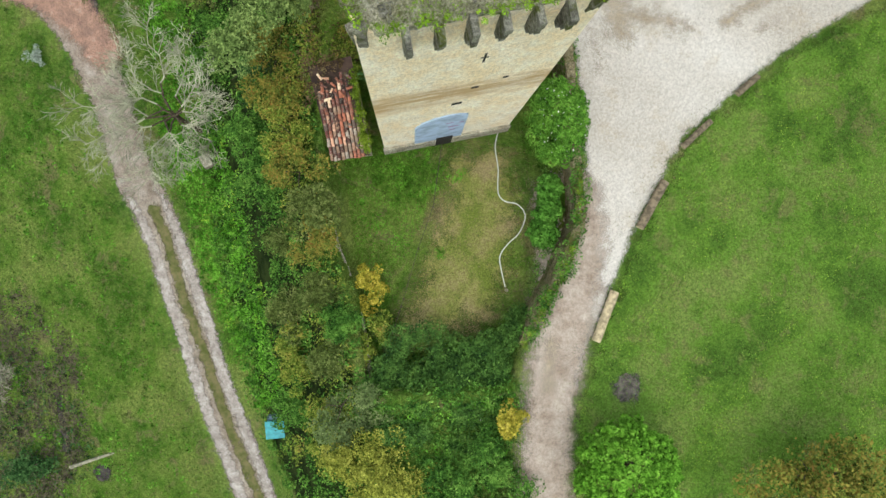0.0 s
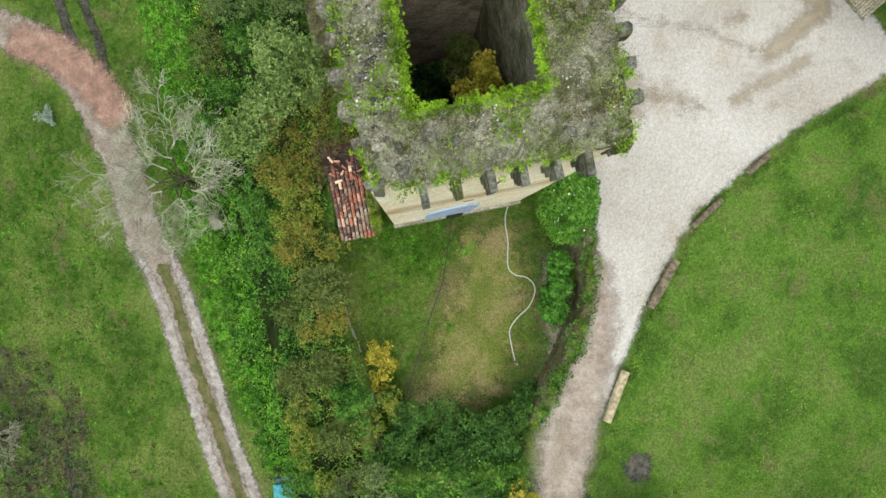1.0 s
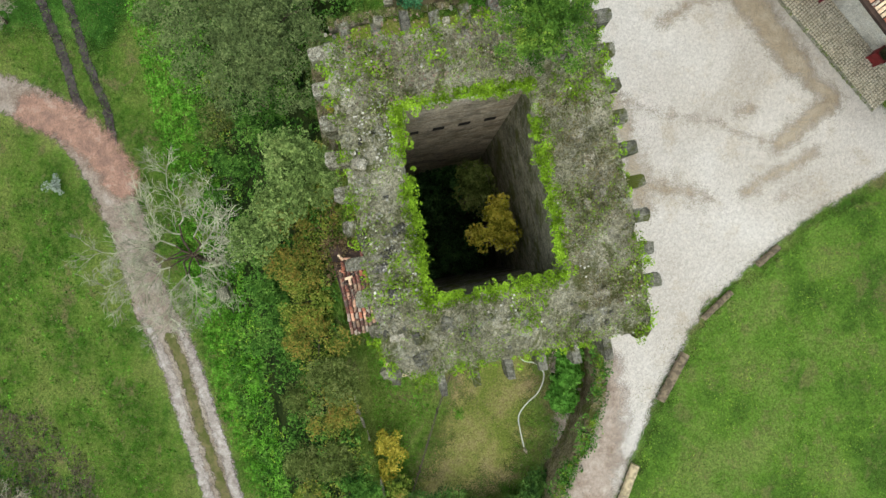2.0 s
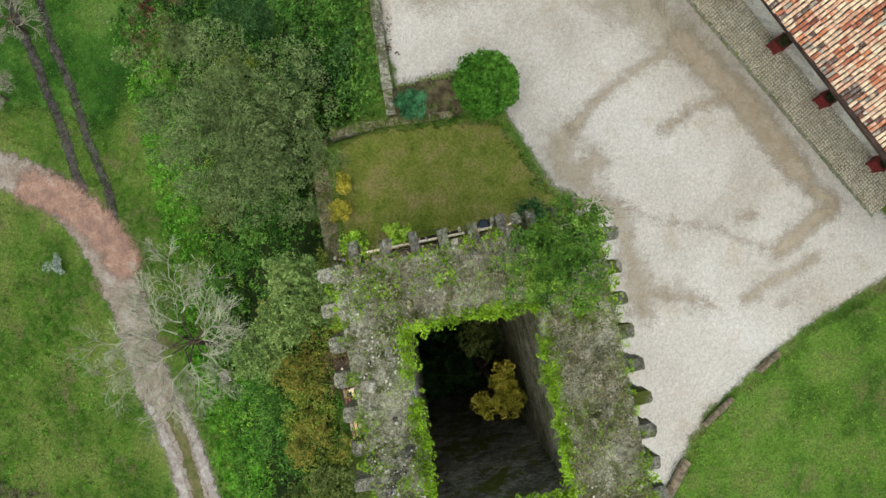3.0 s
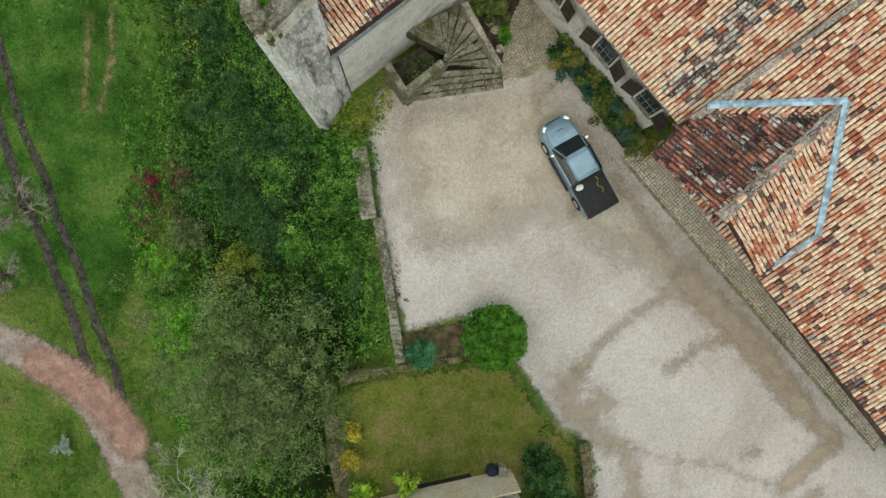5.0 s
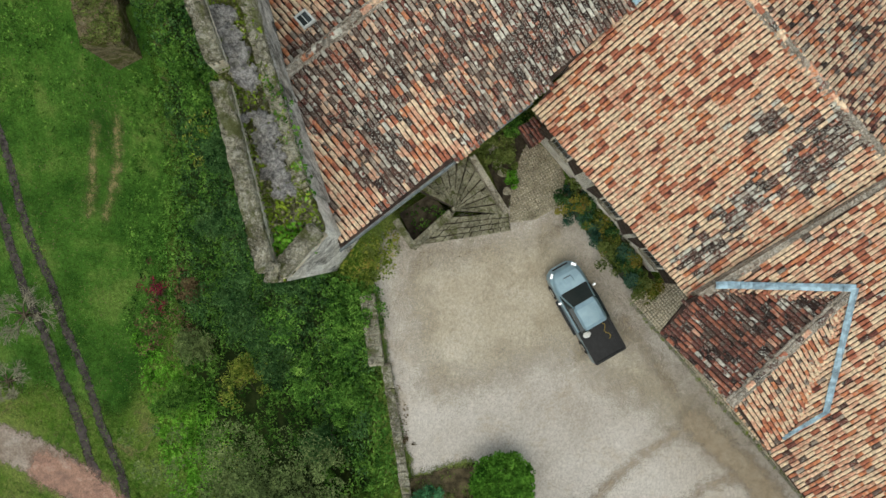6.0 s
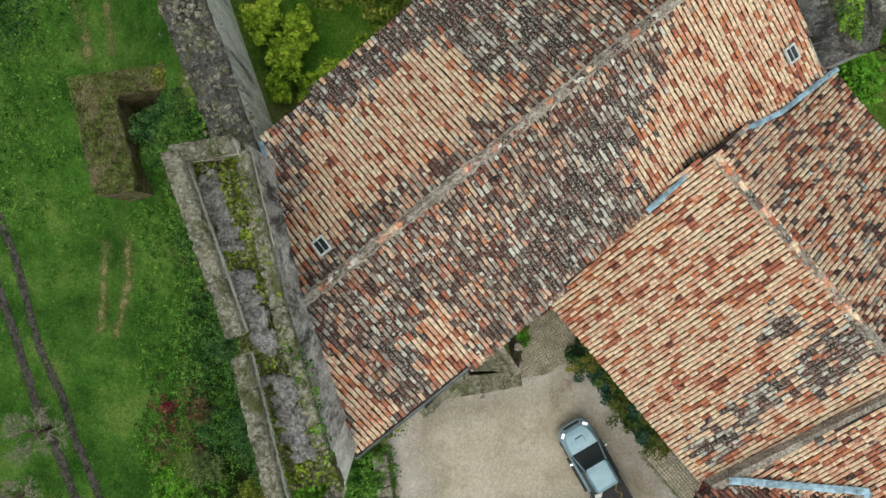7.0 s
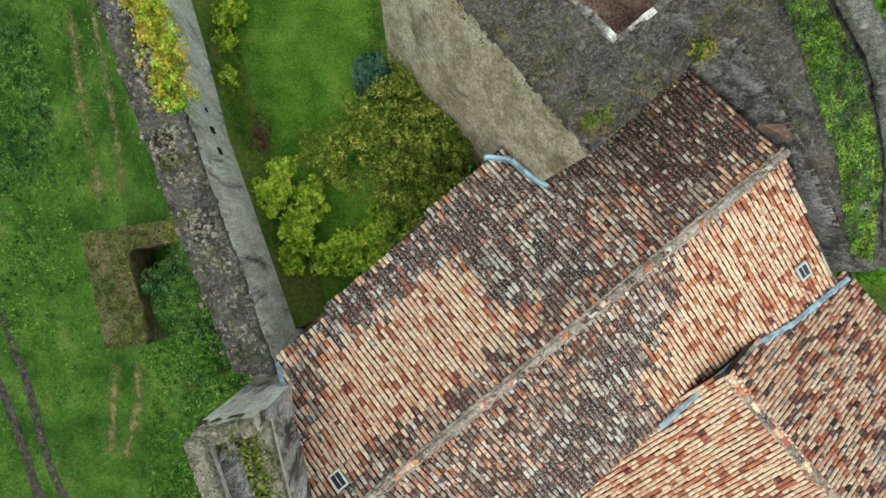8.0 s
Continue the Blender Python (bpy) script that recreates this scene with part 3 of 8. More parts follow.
def scrub(name, label, poly, mat, per_m2, size, high, ground, patch=0.6, cover=0.75, group="", clump_r=(0.25, 0.7), per=28):
    """Rough growth over a stretch of ground, one object of uncountable leaves."""
    poly = np.asarray(poly, float)
    lo, hi = poly.min(0), poly.max(0)
    n = int((hi - lo).prod() * per_m2)
    p = rng.uniform(lo, hi, (n, 2))
    p = p[inside(p, poly)]
    keep = (wave(p[:, 0], p[:, 1], 1.3 / patch, len(name)) * 0.5 + 0.5 + rng.uniform(-0.35, 0.35, len(p))) < cover
    p = p[keep]
    r = rng.uniform(*clump_r, len(p))
    h = high * rng.uniform(0.35, 1.0, len(p)) * (0.6 + 0.4 * wave(p[:, 0], p[:, 1], 0.9, 2.0))
    base = ground(p[:, 0], p[:, 1])
    o = rng.normal(size=(len(p), per, 3))
    o /= np.linalg.norm(o, axis=2, keepdims=True)
    o[:, :, 2] = np.abs(o[:, :, 2])
    o *= rng.uniform(0.5, 1.0, (len(p), per, 1)) ** 0.5
    c = np.empty((len(p), per, 3))
    c[:, :, :2] = p[:, None, :] + o[:, :, :2] * r[:, None, None]
    c[:, :, 2] = base[:, None] + o[:, :, 2] * np.maximum(h, 0.08)[:, None]
    v, f = leaf_cloud(c.reshape(-1, 3), size)
    ob = new(name, mesh_np(name, v, f, (mat,)))
    return tagged(ob, label, "undergrowth", group, "stuff")

# ---- the lie of the land: court at 0, a sunk garden, a steep bank down to the western field ----
RIM_Y = [-60, -16, -8, 0, 5, 10, 14, 18, 18.9, 26, 30, 37, 43, 50, 57, 75]
RIM_X = [-2.0, -1.2, -2.0, -3.6, -4.6, -4.8, -5.2, -6.0, -3.4, -4.0, -5.4, -7.7, -9.6, -12.2, -14.4, -20]
SUNK = [(-4.0, 4.6), (-3.7, 0.3), (-2.7, -2.0), (-2.1, -6.6), (4.6, -6.4), (5.3, -4.2), (6.2, -2.6), (7.2, -0.9), (7.9, 1.5), (7.5, 4.5), (7.2, 9.5), (6.2, 10.5), (-3.4, 10.5)]


FALL_Y = [-20, -6, 2, 12, 22, 33, 38, 44, 50, 56, 70]
FALL_Z = [-0.5, -0.4, 0.2, 1.1, 1.1, 1.5, 1.9, 2.6, 5.2, 6.0, 6.5]


def height(x, y):
    x, y = np.asarray(x, float), np.asarray(y, float)
    rim = np.interp(y, RIM_Y, RIM_X)
    d = rim - x
    low = -11.0 + 0.215 * (np.clip(x, -40, -6) + 11.0) + np.interp(y, FALL_Y, FALL_Z)
    low = low + 0.12 * wave(x, y, 0.35)
    bank = -0.8 + (low + 0.8) * smooth(-0.8, 8.5, d)
    z = np.where(d > 0, bank, 0.0)
    z = np.where((d <= 0) & (d > -0.9), -0.8 * smooth(0, 0.9, d + 0.9), z)
    pts = np.stack([x.ravel(), y.ravel()], 1)
    sunk = smooth(-0.25, 0.15, poly_sdf(pts, SUNK)).reshape(x.shape)
    z = z * (1 - sunk) - 2.65 * sunk
    south = smooth(6.2, 9.0, -y) * smooth(-2.5, -1.0, x) * (1 - smooth(4.3, 5.2, x))
    z = z - 1.1 * south * (1 - sunk)
    z = z + 5.2 * np.exp(-((x + 17.0) ** 2 + (y - 44.2) ** 2) / 14.0) * (x < rim)
    z = z - 3.4 * np.exp(-((x + 16.6) ** 2 + (y - 46.4) ** 2) / 1.6)
    z = z + 0.25 * smooth(46, 56, y) * (x > rim)
    return z + 0.03 * wave(x, y, 1.1, 1.0) * (np.abs(z) > 0.3)


def axis_marks(lo, hi, step, far):
    fine = np.arange(lo, hi + step, step)
    out = [far, far * 0.5, far * 0.25, far * 0.12, far * 0.06, far * 0.03]
    return np.concatenate([lo - np.array(out), fine, hi + np.array(out[::-1])])


gx, gy = axis_marks(-42, 34, 0.3, 2500), axis_marks(-24, 72, 0.3, 2500)
X, Y = np.meshgrid(gx, gy)
Z = height(X, Y)
nx, ny = len(gx), len(gy)
q = (np.arange(ny - 1)[:, None] * nx + np.arange(nx - 1)[None, :]).ravel()
ground_me = mesh_np("ground", np.stack([X, Y, Z], -1).reshape(-1, 3), np.stack([q, q + 1, q + nx + 1, q + nx], 1), (M_GROUND,))
ground_me.shade_smooth()
tagged(new("ground", ground_me), "rough green meadow grass with bare patches", "ground", kind="structure")


def layer(name, sdf, bounds, lift, mat, label, cat, step=0.25, kind="structure"):
    """A thin worn layer that follows the ground; sdf gives the distance inside its rim."""
    x0, y0, x1, y1 = bounds
    ax, ay = np.arange(x0, x1 + step, step), np.arange(y0, y1 + step, step)
    A, B = np.meshgrid(ax, ay)
    pts = np.stack([A.ravel(), B.ravel()], 1)
    e = sdf(pts)
    C = height(A, B).ravel() + lift
    k = (np.arange(len(ay) - 1)[:, None] * len(ax) + np.arange(len(ax) - 1)[None, :]).ravel()
    quads = np.stack([k, k + 1, k + len(ax) + 1, k + len(ax)], 1)
    quads = quads[(e[quads] > -0.7).any(1)]
    used, inv = np.unique(quads, return_inverse=True)
    me = mesh_np(name, np.stack([pts[used, 0], pts[used, 1], C[used]], 1), inv.reshape(-1, 4), (mat,))
    at = me.attributes.new("edge", "FLOAT", "POINT")
    at.data.foreach_set("value", e[used].astype(np.float32))
    me.shade_smooth()
    return tagged(new(name, me), label, cat, kind=kind)


COURT = [(5.4, -26), (5.5, -11.7), (5.6, -5.9), (5.9, -4.0), (7.3, -1.3), (8.2, 1.6), (8.0, 5.1), (7.6, 8.5), (7.3, 10.5), (6.8, 15.4), (5.5, 16.2), (4.4, 17.8), (3.2, 19.6), (2.6, 20.6), (0.9, 21.5), (-0.3, 21.2), (-1.95, 20.75), (-2.7, 24.0), (-3.2, 27.0), (-3.7, 30.0), (-3.3, 32.6), (2.8, 34.0), (5.6, 34.6), (9.3, 29.6), (21.8, 15.2), (24.0, 13.0), (21.1, 11.2), (18.3, 9.6), (15.7, 7.5), (13.0, 5.2), (10.8, 1.1), (9.5, -2.1), (8.6, -4.4), (7.8, -7.0), (7.35, -11.7), (7.3, -26)]
layer("gravel_court", lambda p: poly_sdf(p, COURT), (-4, -26, 25, 36), 0.03, M_GRAVEL, "pale compacted gravel of the castle court and lane", "gravel court")
layer("inner_gravel", lambda p: np.minimum(poly_sdf(p, COURT), poly_sdf(p, [(-5, 25.0), (0, 23.5), (5, 25.0), (8.5, 23.0), (14, 19), (18, 22), (9, 37), (-5, 37)])), (-4, 22, 17, 36), 0.033, layer_mat("tan_gravel", tan_gravel_col, 3.2, 1.6, 0.9, 0.75), "tan weathered gravel of the inner court", "gravel")
SWEEPS = [  # half width and line of each sweep of the wheels
    (0.62, [(11.9, 23.1), (10.3, 22.3), (9.0, 21.4), (8.0, 20.6), (7.3, 19.8), (6.6, 19.0)]),
    (1.12, [(11.9, 23.2), (13.2, 22.0), (14.9, 20.4), (16.2, 18.8), (17.5, 17.1)]),
    (0.85, [(17.5, 17.1), (18.7, 15.9), (19.4, 15.4), (18.3, 14.6), (17.4, 13.8), (16.6, 13.2)]),
    (0.62, [(14.6, 20.6), (13.1, 20.3), (12.0, 19.7), (10.9, 19.0)]),
    (0.62, [(18.4, 12.9), (17.3, 12.2), (16.1, 11.6), (14.9, 10.8)]),
    (0.42, [(8.9, 15.5), (10.0, 14.8), (11.6, 14.5), (13.3, 14.3), (14.7, 13.7), (15.9, 13.2)]),
    (0.6, [(14.7, 14.7), (15.3, 14.9)]),
    (0.6, [(6.6, -4.4), (6.4, -6.6)]),
    (0.55, [(11.0, 24.6), (9.4, 27.0), (8.4, 28.4)]),
]
FAINT = [  # where the wheels have only stirred the gravel
    (1.3, [(6.6, 19.0), (5.9, 17.9), (6.5, 16.8), (7.6, 17.4)]),
    (1.2, [(7.0, 16.4), (8.1, 15.4), (8.9, 14.6), (9.3, 12.6)]),
    (1.25, [(9.2, 12.9), (9.7, 11.6), (9.9, 10.3)]),
    (1.0, [(9.9, 11.1), (11.3, 11.0), (12.9, 10.6)]),
    (0.7, [(16.8, 10.6), (17.3, 10.8)]),
    (0.7, [(8.6, 10.4), (8.9, 8.6)]),
]
LANE = [(7.6, 2.5), (7.9, 0.6), (7.6, -2.2), (6.9, -5.0), (6.5, -8.0), (6.4, -12.0), (6.35, -26)]
def lane_dirt_col(n):
    col = n.ramp(n.noise(0.9, 7.0, 0.75), [(0.2, (0.26, 0.2, 0.16)), (0.5, (0.39, 0.32, 0.27)), (0.8, (0.49, 0.42, 0.365))])
    col = n.mix(0.5, col, n.ramp(n.noise(9.0, 6.0, 0.8), [(0.3, 0.6), (0.7, 1.25)]), "MULTIPLY")
    n.bump(n.noise(6.0, 8.0, 0.75), 0.7, 0.04)
    return col


layer("lane_dirt", lambda p: 1.9 - line_dist(p, LANE), (4, -26, 10, 5), 0.034, layer_mat("brown_lane_dirt", lane_dirt_col, 1.5, 1.0, 1.2, 0.9), "brownish dirt worn into the gravel lane", "lane")
layer("stirred_gravel", lambda p: np.max([w - line_dist(p, glide(q)) for w, q in FAINT], 0), (3, 6, 20, 22), 0.0345, layer_mat("stirred_gravel", damp_gravel_col, 1.2, 1.3, 1.4, 0.5), "brownish gravel stirred by car wheels", "gravel")
layer("damp_gravel", lambda p: np.max([w - line_dist(p, glide(s)) for w, s in SWEEPS], 0), (4, -9, 22, 30), 0.036, M_DAMP, "damp brown gravel swept bare by car wheels", "gravel", kind="structure")

def lane_col(n):
    col = n.ramp(n.noise(1.6, 7.0, 0.75), [(0.25, (0.27, 0.23, 0.205)), (0.55, (0.41, 0.365, 0.335)), (0.8, (0.53, 0.485, 0.455))])
    col = n.mix(0.5, col, n.ramp(n.noise(9.0, 6.0, 0.8), [(0.3, 0.5), (0.7, 1.25)]), "MULTIPLY")
    n.bump(n.noise(6.0, 8.0, 0.75), 0.9, 0.05)
    return col


ROAD = [(-8.9, -18), (-10.1, -15.2), (-12.7, -9.1), (-14.3, -4.3), (-15.8, 0.4), (-16.9, 2.9), (-17.9, 4.9), (-18.7, 7.4), (-19.4, 9.7), (-20.2, 11.6), (-21.1, 13.4), (-22.3, 15.1), (-23.6, 16.4), (-25.5, 17.5), (-28.6, 18.7), (-34, 20.6), (-40, 22)]
layer("dirt_track", lambda p: np.interp(p[:, 1], [-18, -9, -4, 0.4, 8, 14, 20], [1.7, 1.45, 1.5, 1.55, 1.5, 1.55, 1.4]) - line_dist(p, glide(ROAD)), (-40, -19, -6, 24), 0.05, M_TRACK, "pale grey chalk track through the meadow", "track")
layer("wheel_lanes", lambda p: 0.5 - np.abs(line_dist(p, glide(ROAD)) - 0.95) - 0.1 * np.maximum(p[:, 1] - 1.0, 0), (-22, -19, -6, 9), 0.056, layer_mat("pale_wheel_lane", lane_col, 0.35, 0.6, 2.6, 0.95), "pale chalk wheel lanes of the track", "track")
layer("red_earth", lambda p: 1.7 - line_dist(p, [(-19.6, 12.6), (-20.5, 13.8), (-22.0, 15.4), (-24.0, 16.7), (-26.3, 17.4)]), (-29, 9, -16, 21), 0.062, M_RED, "bare reddish earth at the fork of the track", "earth")
MIDDLE = [(-8.7, -18), (-9.85, -15.4), (-11.6, -11.6), (-13.2, -7.3), (-14.7, -3.2), (-15.65, 0.4), (-16.6, 2.6)]


def grass_strip_col(n):
    col = n.ramp(n.noise(1.5, 6.0, 0.7), [(0.3, (0.10, 0.12, 0.035)), (0.7, (0.2, 0.175, 0.085))])
    n.bump(n.noise(14.0, 5.0, 0.75), 0.9, 0.06)
    return col


layer("grass_strip", lambda p: 0.46 - line_dist(p, MIDDLE), (-18, -18, -7, 4), 0.062, layer_mat("track_middle_grass", grass_strip_col, 0.3, 0.6), "thin grass growing between the wheel tracks", "grass")
RUT_A = [(-22.5, 17.2), (-23.1, 18.4), (-23.6, 20.1), (-24.8, 22.8), (-26.1, 26.2), (-27.5, 29.1), (-28.5, 32.3), (-29.2, 34.5), (-30.7, 38.5), (-32.5, 43)]
RUT_B = [(-20.3, 15.1), (-20.8, 17.3), (-21.9, 19.8), (-23.4, 23.8), (-24.8, 27.2), (-25.6, 29.7), (-27.1, 33.0), (-28.4, 37.8), (-30.2, 43.8), (-31.5, 48)]
layer("wheel_ruts", lambda p: np.maximum(0.42 - line_dist(p, glide(RUT_A)), 0.38 - line_dist(p, glide(RUT_B))), (-34, 14, -19, 49), 0.055, M_MUD, "two dark muddy wheel ruts in the grass", "ruts")
DRYBED = [(1.2, 5.4), (4.6, 6.2), (6.0, 5.0), (6.2, 1.0), (5.8, -2.0), (4.6, -4.2), (-0.6, -5.8), (-1.6, -4.2), (-0.6, -1.2), (0.6, 1.6)]
layer("garden_soil", lambda p: poly_sdf(p, DRYBED), (-3, -7, 8, 8), 0.045, M_DRY, "dry brownish grass and soil in the sunk garden", "garden bed")
def lane_lawn_col(n):
    col = n.ramp(n.noise(0.22, 5.0, 0.65), [(0.3, (0.075, 0.145, 0.024)), (0.5, (0.125, 0.235, 0.034)), (0.7, (0.18, 0.255, 0.06))])
    col = n.mix(n.ramp(n.noise(0.7, 7.0, 0.75, distort=0.4), [(0.55, 0.0), (0.72, 0.6)]), col, (0.2, 0.19, 0.08))
    col = n.mix(0.75, col, n.ramp(n.noise(10.0, 6.0, 0.75), [(0.25, 0.45), (0.75, 1.5)]), "MULTIPLY")
    n.bump(n.noise(14.0, 5.0, 0.75), 0.9, 0.07)
    return col


LAWN = [(-4.6, 18.2), (-3.0, 18.9), (0.9, 19.3), (3.1, 19.3), (4.3, 17.6), (5.7, 15.8), (6.5, 15.4), (6.6, 12.0), (3.0, 13.5), (-3.0, 12.7), (-4.4, 12.2), (-4.5, 15)]
layer("olive_lawn", lambda p: poly_sdf(p, LAWN), (-5.5, 11, 8, 20.5), 0.04, M_OLIVE, "mossy olive lawn behind the tower", "lawn")
layer("fire_pit_ash", lambda p: 0.85 - np.hypot(p[:, 0] - 10.2, p[:, 1] + 6.6), (8.8, -8, 11.6, -5.2), 0.05, M_ASH, "grey ash of an old fire on the lawn", "fire pit", 0.12)


def lush_col(n):
    col = n.ramp(n.noise(0.3, 5.0, 0.65), [(0.25, (0.03, 0.088, 0.013)), (0.55, (0.066, 0.158, 0.024)), (0.8, (0.13, 0.215, 0.045))])
    col = n.mix(0.75, col, n.ramp(n.noise(12.0, 6.0, 0.75), [(0.25, 0.45), (0.75, 1.5)]), "MULTIPLY")
    col = n.mix(0.5, col, n.ramp(n.noise(4.0, 6.0, 0.75), [(0.3, 0.55), (0.7, 1.4)]), "MULTIPLY")
    n.bump(n.noise(14.0, 5.0, 0.75), 0.9, 0.07)
    return col


M_LUSH = layer_mat("lush_grass", lush_col, 2.2, 2.0, 0.8)
layer("lush_field", lambda p: poly_sdf(p, [(-40, 23), (-25.1, 21.5), (-20.4, 20), (-16.9, 25.9), (-15.9, 40), (-12.8, 48), (-17, 70), (-40, 70)]), (-41, 18, -12, 71), 0.04, M_LUSH, "deep green lush field grass", "grass", 0.3)
def bright_lawn_col(n):
    col = n.ramp(n.noise(0.5, 5.0, 0.65), [(0.25, (0.066, 0.175, 0.02)), (0.55, (0.12, 0.26, 0.033)), (0.8, (0.195, 0.33, 0.06))])
    col = n.mix(0.75, col, n.ramp(n.noise(10.0, 6.0, 0.75), [(0.25, 0.45), (0.75, 1.5)]), "MULTIPLY")
    n.bump(n.noise(14.0, 5.0, 0.75), 0.9, 0.07)
    return col


layer("north_lawn", lambda p: poly_sdf(p, [(-10.5, 47), (-7.3, 43.6), (1.5, 51.5), (-4.2, 57), (-4, 70), (-18, 70), (-12, 56)]), (-19, 42, 3, 71), 0.04, layer_mat("garden_lawn_grass", bright_lawn_col, 1.2, 1.2, 0.9), "bright green lawn of the north garden", "lawn", 0.3)


LAWN = [(6.6, -14), (6.8, -5.5), (8.0, -2.5), (9.0, 0.2), (10.6, 3.4), (13.2, 6.4), (16, 8.6), (24, 13), (31, 14), (31, -14)]
layer("east_lawn", lambda p: np.minimum(poly_sdf(p, LAWN), 0.25 - poly_sdf(p, COURT)), (6, -15, 31, 15), 0.04, layer_mat("fresh_lawn_grass", lane_lawn_col, 0.9, 1.6, 0.8, 0.75), "fresh green lawn beside the lane", "lawn")


def path_col(n):
    col = n.ramp(n.noise(1.4, 6.0, 0.7), [(0.3, (0.13, 0.16, 0.045)), (0.7, (0.23, 0.2, 0.095))])
    n.bump(n.noise(14.0, 5.0, 0.75), 0.7, 0.05)
    return col


M_PATH = layer_mat("worn_path", path_col, 0.9, 0.9, 1.4, 0.8)
WORN = [[(-22.0, 39.8), (-22.4, 37.0), (-22.8, 34.3)], [(-20.2, 40.0), (-20.8, 36.7), (-21.6, 34.0)], [(-22.6, 61.0), (-22.1, 55.5), (-21.5, 51.0)], [(-20.4, 61.0), (-19.8, 56.0), (-19.7, 51.0)]]
layer("worn_path", lambda p: np.max([0.62 - line_dist(p, s) for s in WORN], 0), (-27, 32, -18, 62), 0.055, M_PATH, "faint worn wheel path in the grass", "path")


def bed_soil_col(n):
    col = n.ramp(n.noise(1.6, 6.0, 0.7), [(0.3, (0.06, 0.05, 0.03)), (0.7, (0.17, 0.14, 0.08))])
    n.bump(n.noise(9.0, 6.0, 0.75), 0.8, 0.06)
    return col


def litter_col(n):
    # litter tones pushed near black to carry the shade under the scrub
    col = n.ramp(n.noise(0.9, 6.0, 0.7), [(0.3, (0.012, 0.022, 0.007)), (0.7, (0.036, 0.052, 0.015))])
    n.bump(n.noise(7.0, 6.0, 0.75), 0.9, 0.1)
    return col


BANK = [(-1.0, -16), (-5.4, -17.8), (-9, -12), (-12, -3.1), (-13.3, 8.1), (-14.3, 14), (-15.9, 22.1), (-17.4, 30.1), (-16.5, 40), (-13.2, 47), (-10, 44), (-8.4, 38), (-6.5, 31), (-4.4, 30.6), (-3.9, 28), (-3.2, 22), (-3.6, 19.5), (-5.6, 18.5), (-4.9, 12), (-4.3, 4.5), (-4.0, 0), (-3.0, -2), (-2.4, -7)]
layer("bank_floor", lambda p: poly_sdf(p, BANK), (-18, -18, 0, 48), 0.05, layer_mat("shaded_leaf_litter", litter_col, 1.2, 1.6, 1.0), "leaf litter under the scrub of the bank, darkened as its shade", "ground")

# ---- tiled roofs ----
TILE_W, TILE_L = 0.186, 0.35


def tile_template():
    """One canal tile: a tapered half pipe with a thick lower lip; x across, y up the slope."""
    ang = np.radians([170, 130, 90, 50, 10])
    lo, hi, lip = 0.077, 0.064, 0.062
    ring = [np.stack([r * np.cos(ang), np.full(5, y), r * np.sin(ang) * 0.85 + z], 1) for r, y, z in ((lo, -0.02, 0.03), (hi, 0.40, 0.0), (lip, -0.02, 0.028))]
    v = np.concatenate(ring)
    f = [(i, i + 1, 6 + i, 5 + i) for i in range(4)] + [(10 + i, 11 + i, i + 1, i) for i in range(4)]
    return v, np.array(f)


TILE_V, TILE_F = tile_template()


def tile_roof(owner, eave, along, up, slope, clip, pick, mats, near, cols, rows):
    """Lays canal tiles on a slope. eave: a point of its lower edge; along, up: plan directions; pick gives each tile its sort.
    Tiles inside 'near' (a plan outline) are single pieces, at most 300; the rest are joined."""
    a, u = np.array([*along, 0.0]), np.array([*up, slope])
    a, u = a / np.linalg.norm(a), u / np.linalg.norm(u)
    nrm = np.cross(a, u)
    nrm = nrm if nrm[2] > 0 else -nrm
    i, j = np.meshgrid(np.arange(cols[0], cols[1]), np.arange(-3, rows))
    i, j = i.ravel(), j.ravel()
    base = np.array(eave) + np.outer(i * TILE_W, a) + np.outer(j * TILE_L, u)
    mid = base + u * 0.15
    ok = inside(mid[:, :2], clip)
    base, mid, i = base[ok], mid[ok], i[ok]
    n = len(base)
    base = base + a * rng.normal(0, 0.007, (n, 1)) + u * rng.normal(0, 0.016, (n, 1)) + nrm * (rng.normal(0, 0.006, (n, 1)) + 0.05 * wave(mid[:, 0], mid[:, 1], 0.7)[:, None])
    yaw = rng.normal(0, 0.028, n)
    sort = pick(mid)
    single = np.flatnonzero(inside(mid[:, :2], near))[:300]
    rest = np.setdiff1d(np.arange(n), single)
    ax = np.cos(yaw)[:, None] * a + np.sin(yaw)[:, None] * u
    ux = np.cos(yaw)[:, None] * u - np.sin(yaw)[:, None] * a
    V = base[rest, None, :] + TILE_V[None, :, :1] * ax[rest, None, :] + TILE_V[None, :, 1:2] * ux[rest, None, :] + TILE_V[None, :, 2:] * nrm
    F = TILE_F[None] + (np.arange(len(rest)) * 15)[:, None, None]
    me = mesh_np("tiles", V.reshape(-1, 3), F.reshape(-1, 4), mats, np.repeat(sort[rest], 8))
    tagged(mesh_part("tiles", me, owner), kind="stuff")
    own = [mesh_np("tile", TILE_V, TILE_F, (m,)) for m in mats]
    for k in single:
        ob = new("tile", own[sort[k]])
        ob.parent = owner
        ob.matrix_local = Matrix(((*(float(c[0]) for c in (ax[k], ux[k], nrm)), float(base[k, 0])), (*(float(c[1]) for c in (ax[k], ux[k], nrm)), float(base[k, 1])), (*(float(c[2]) for c in (ax[k], ux[k], nrm)), float(base[k, 2])), (0, 0, 0, 1)))


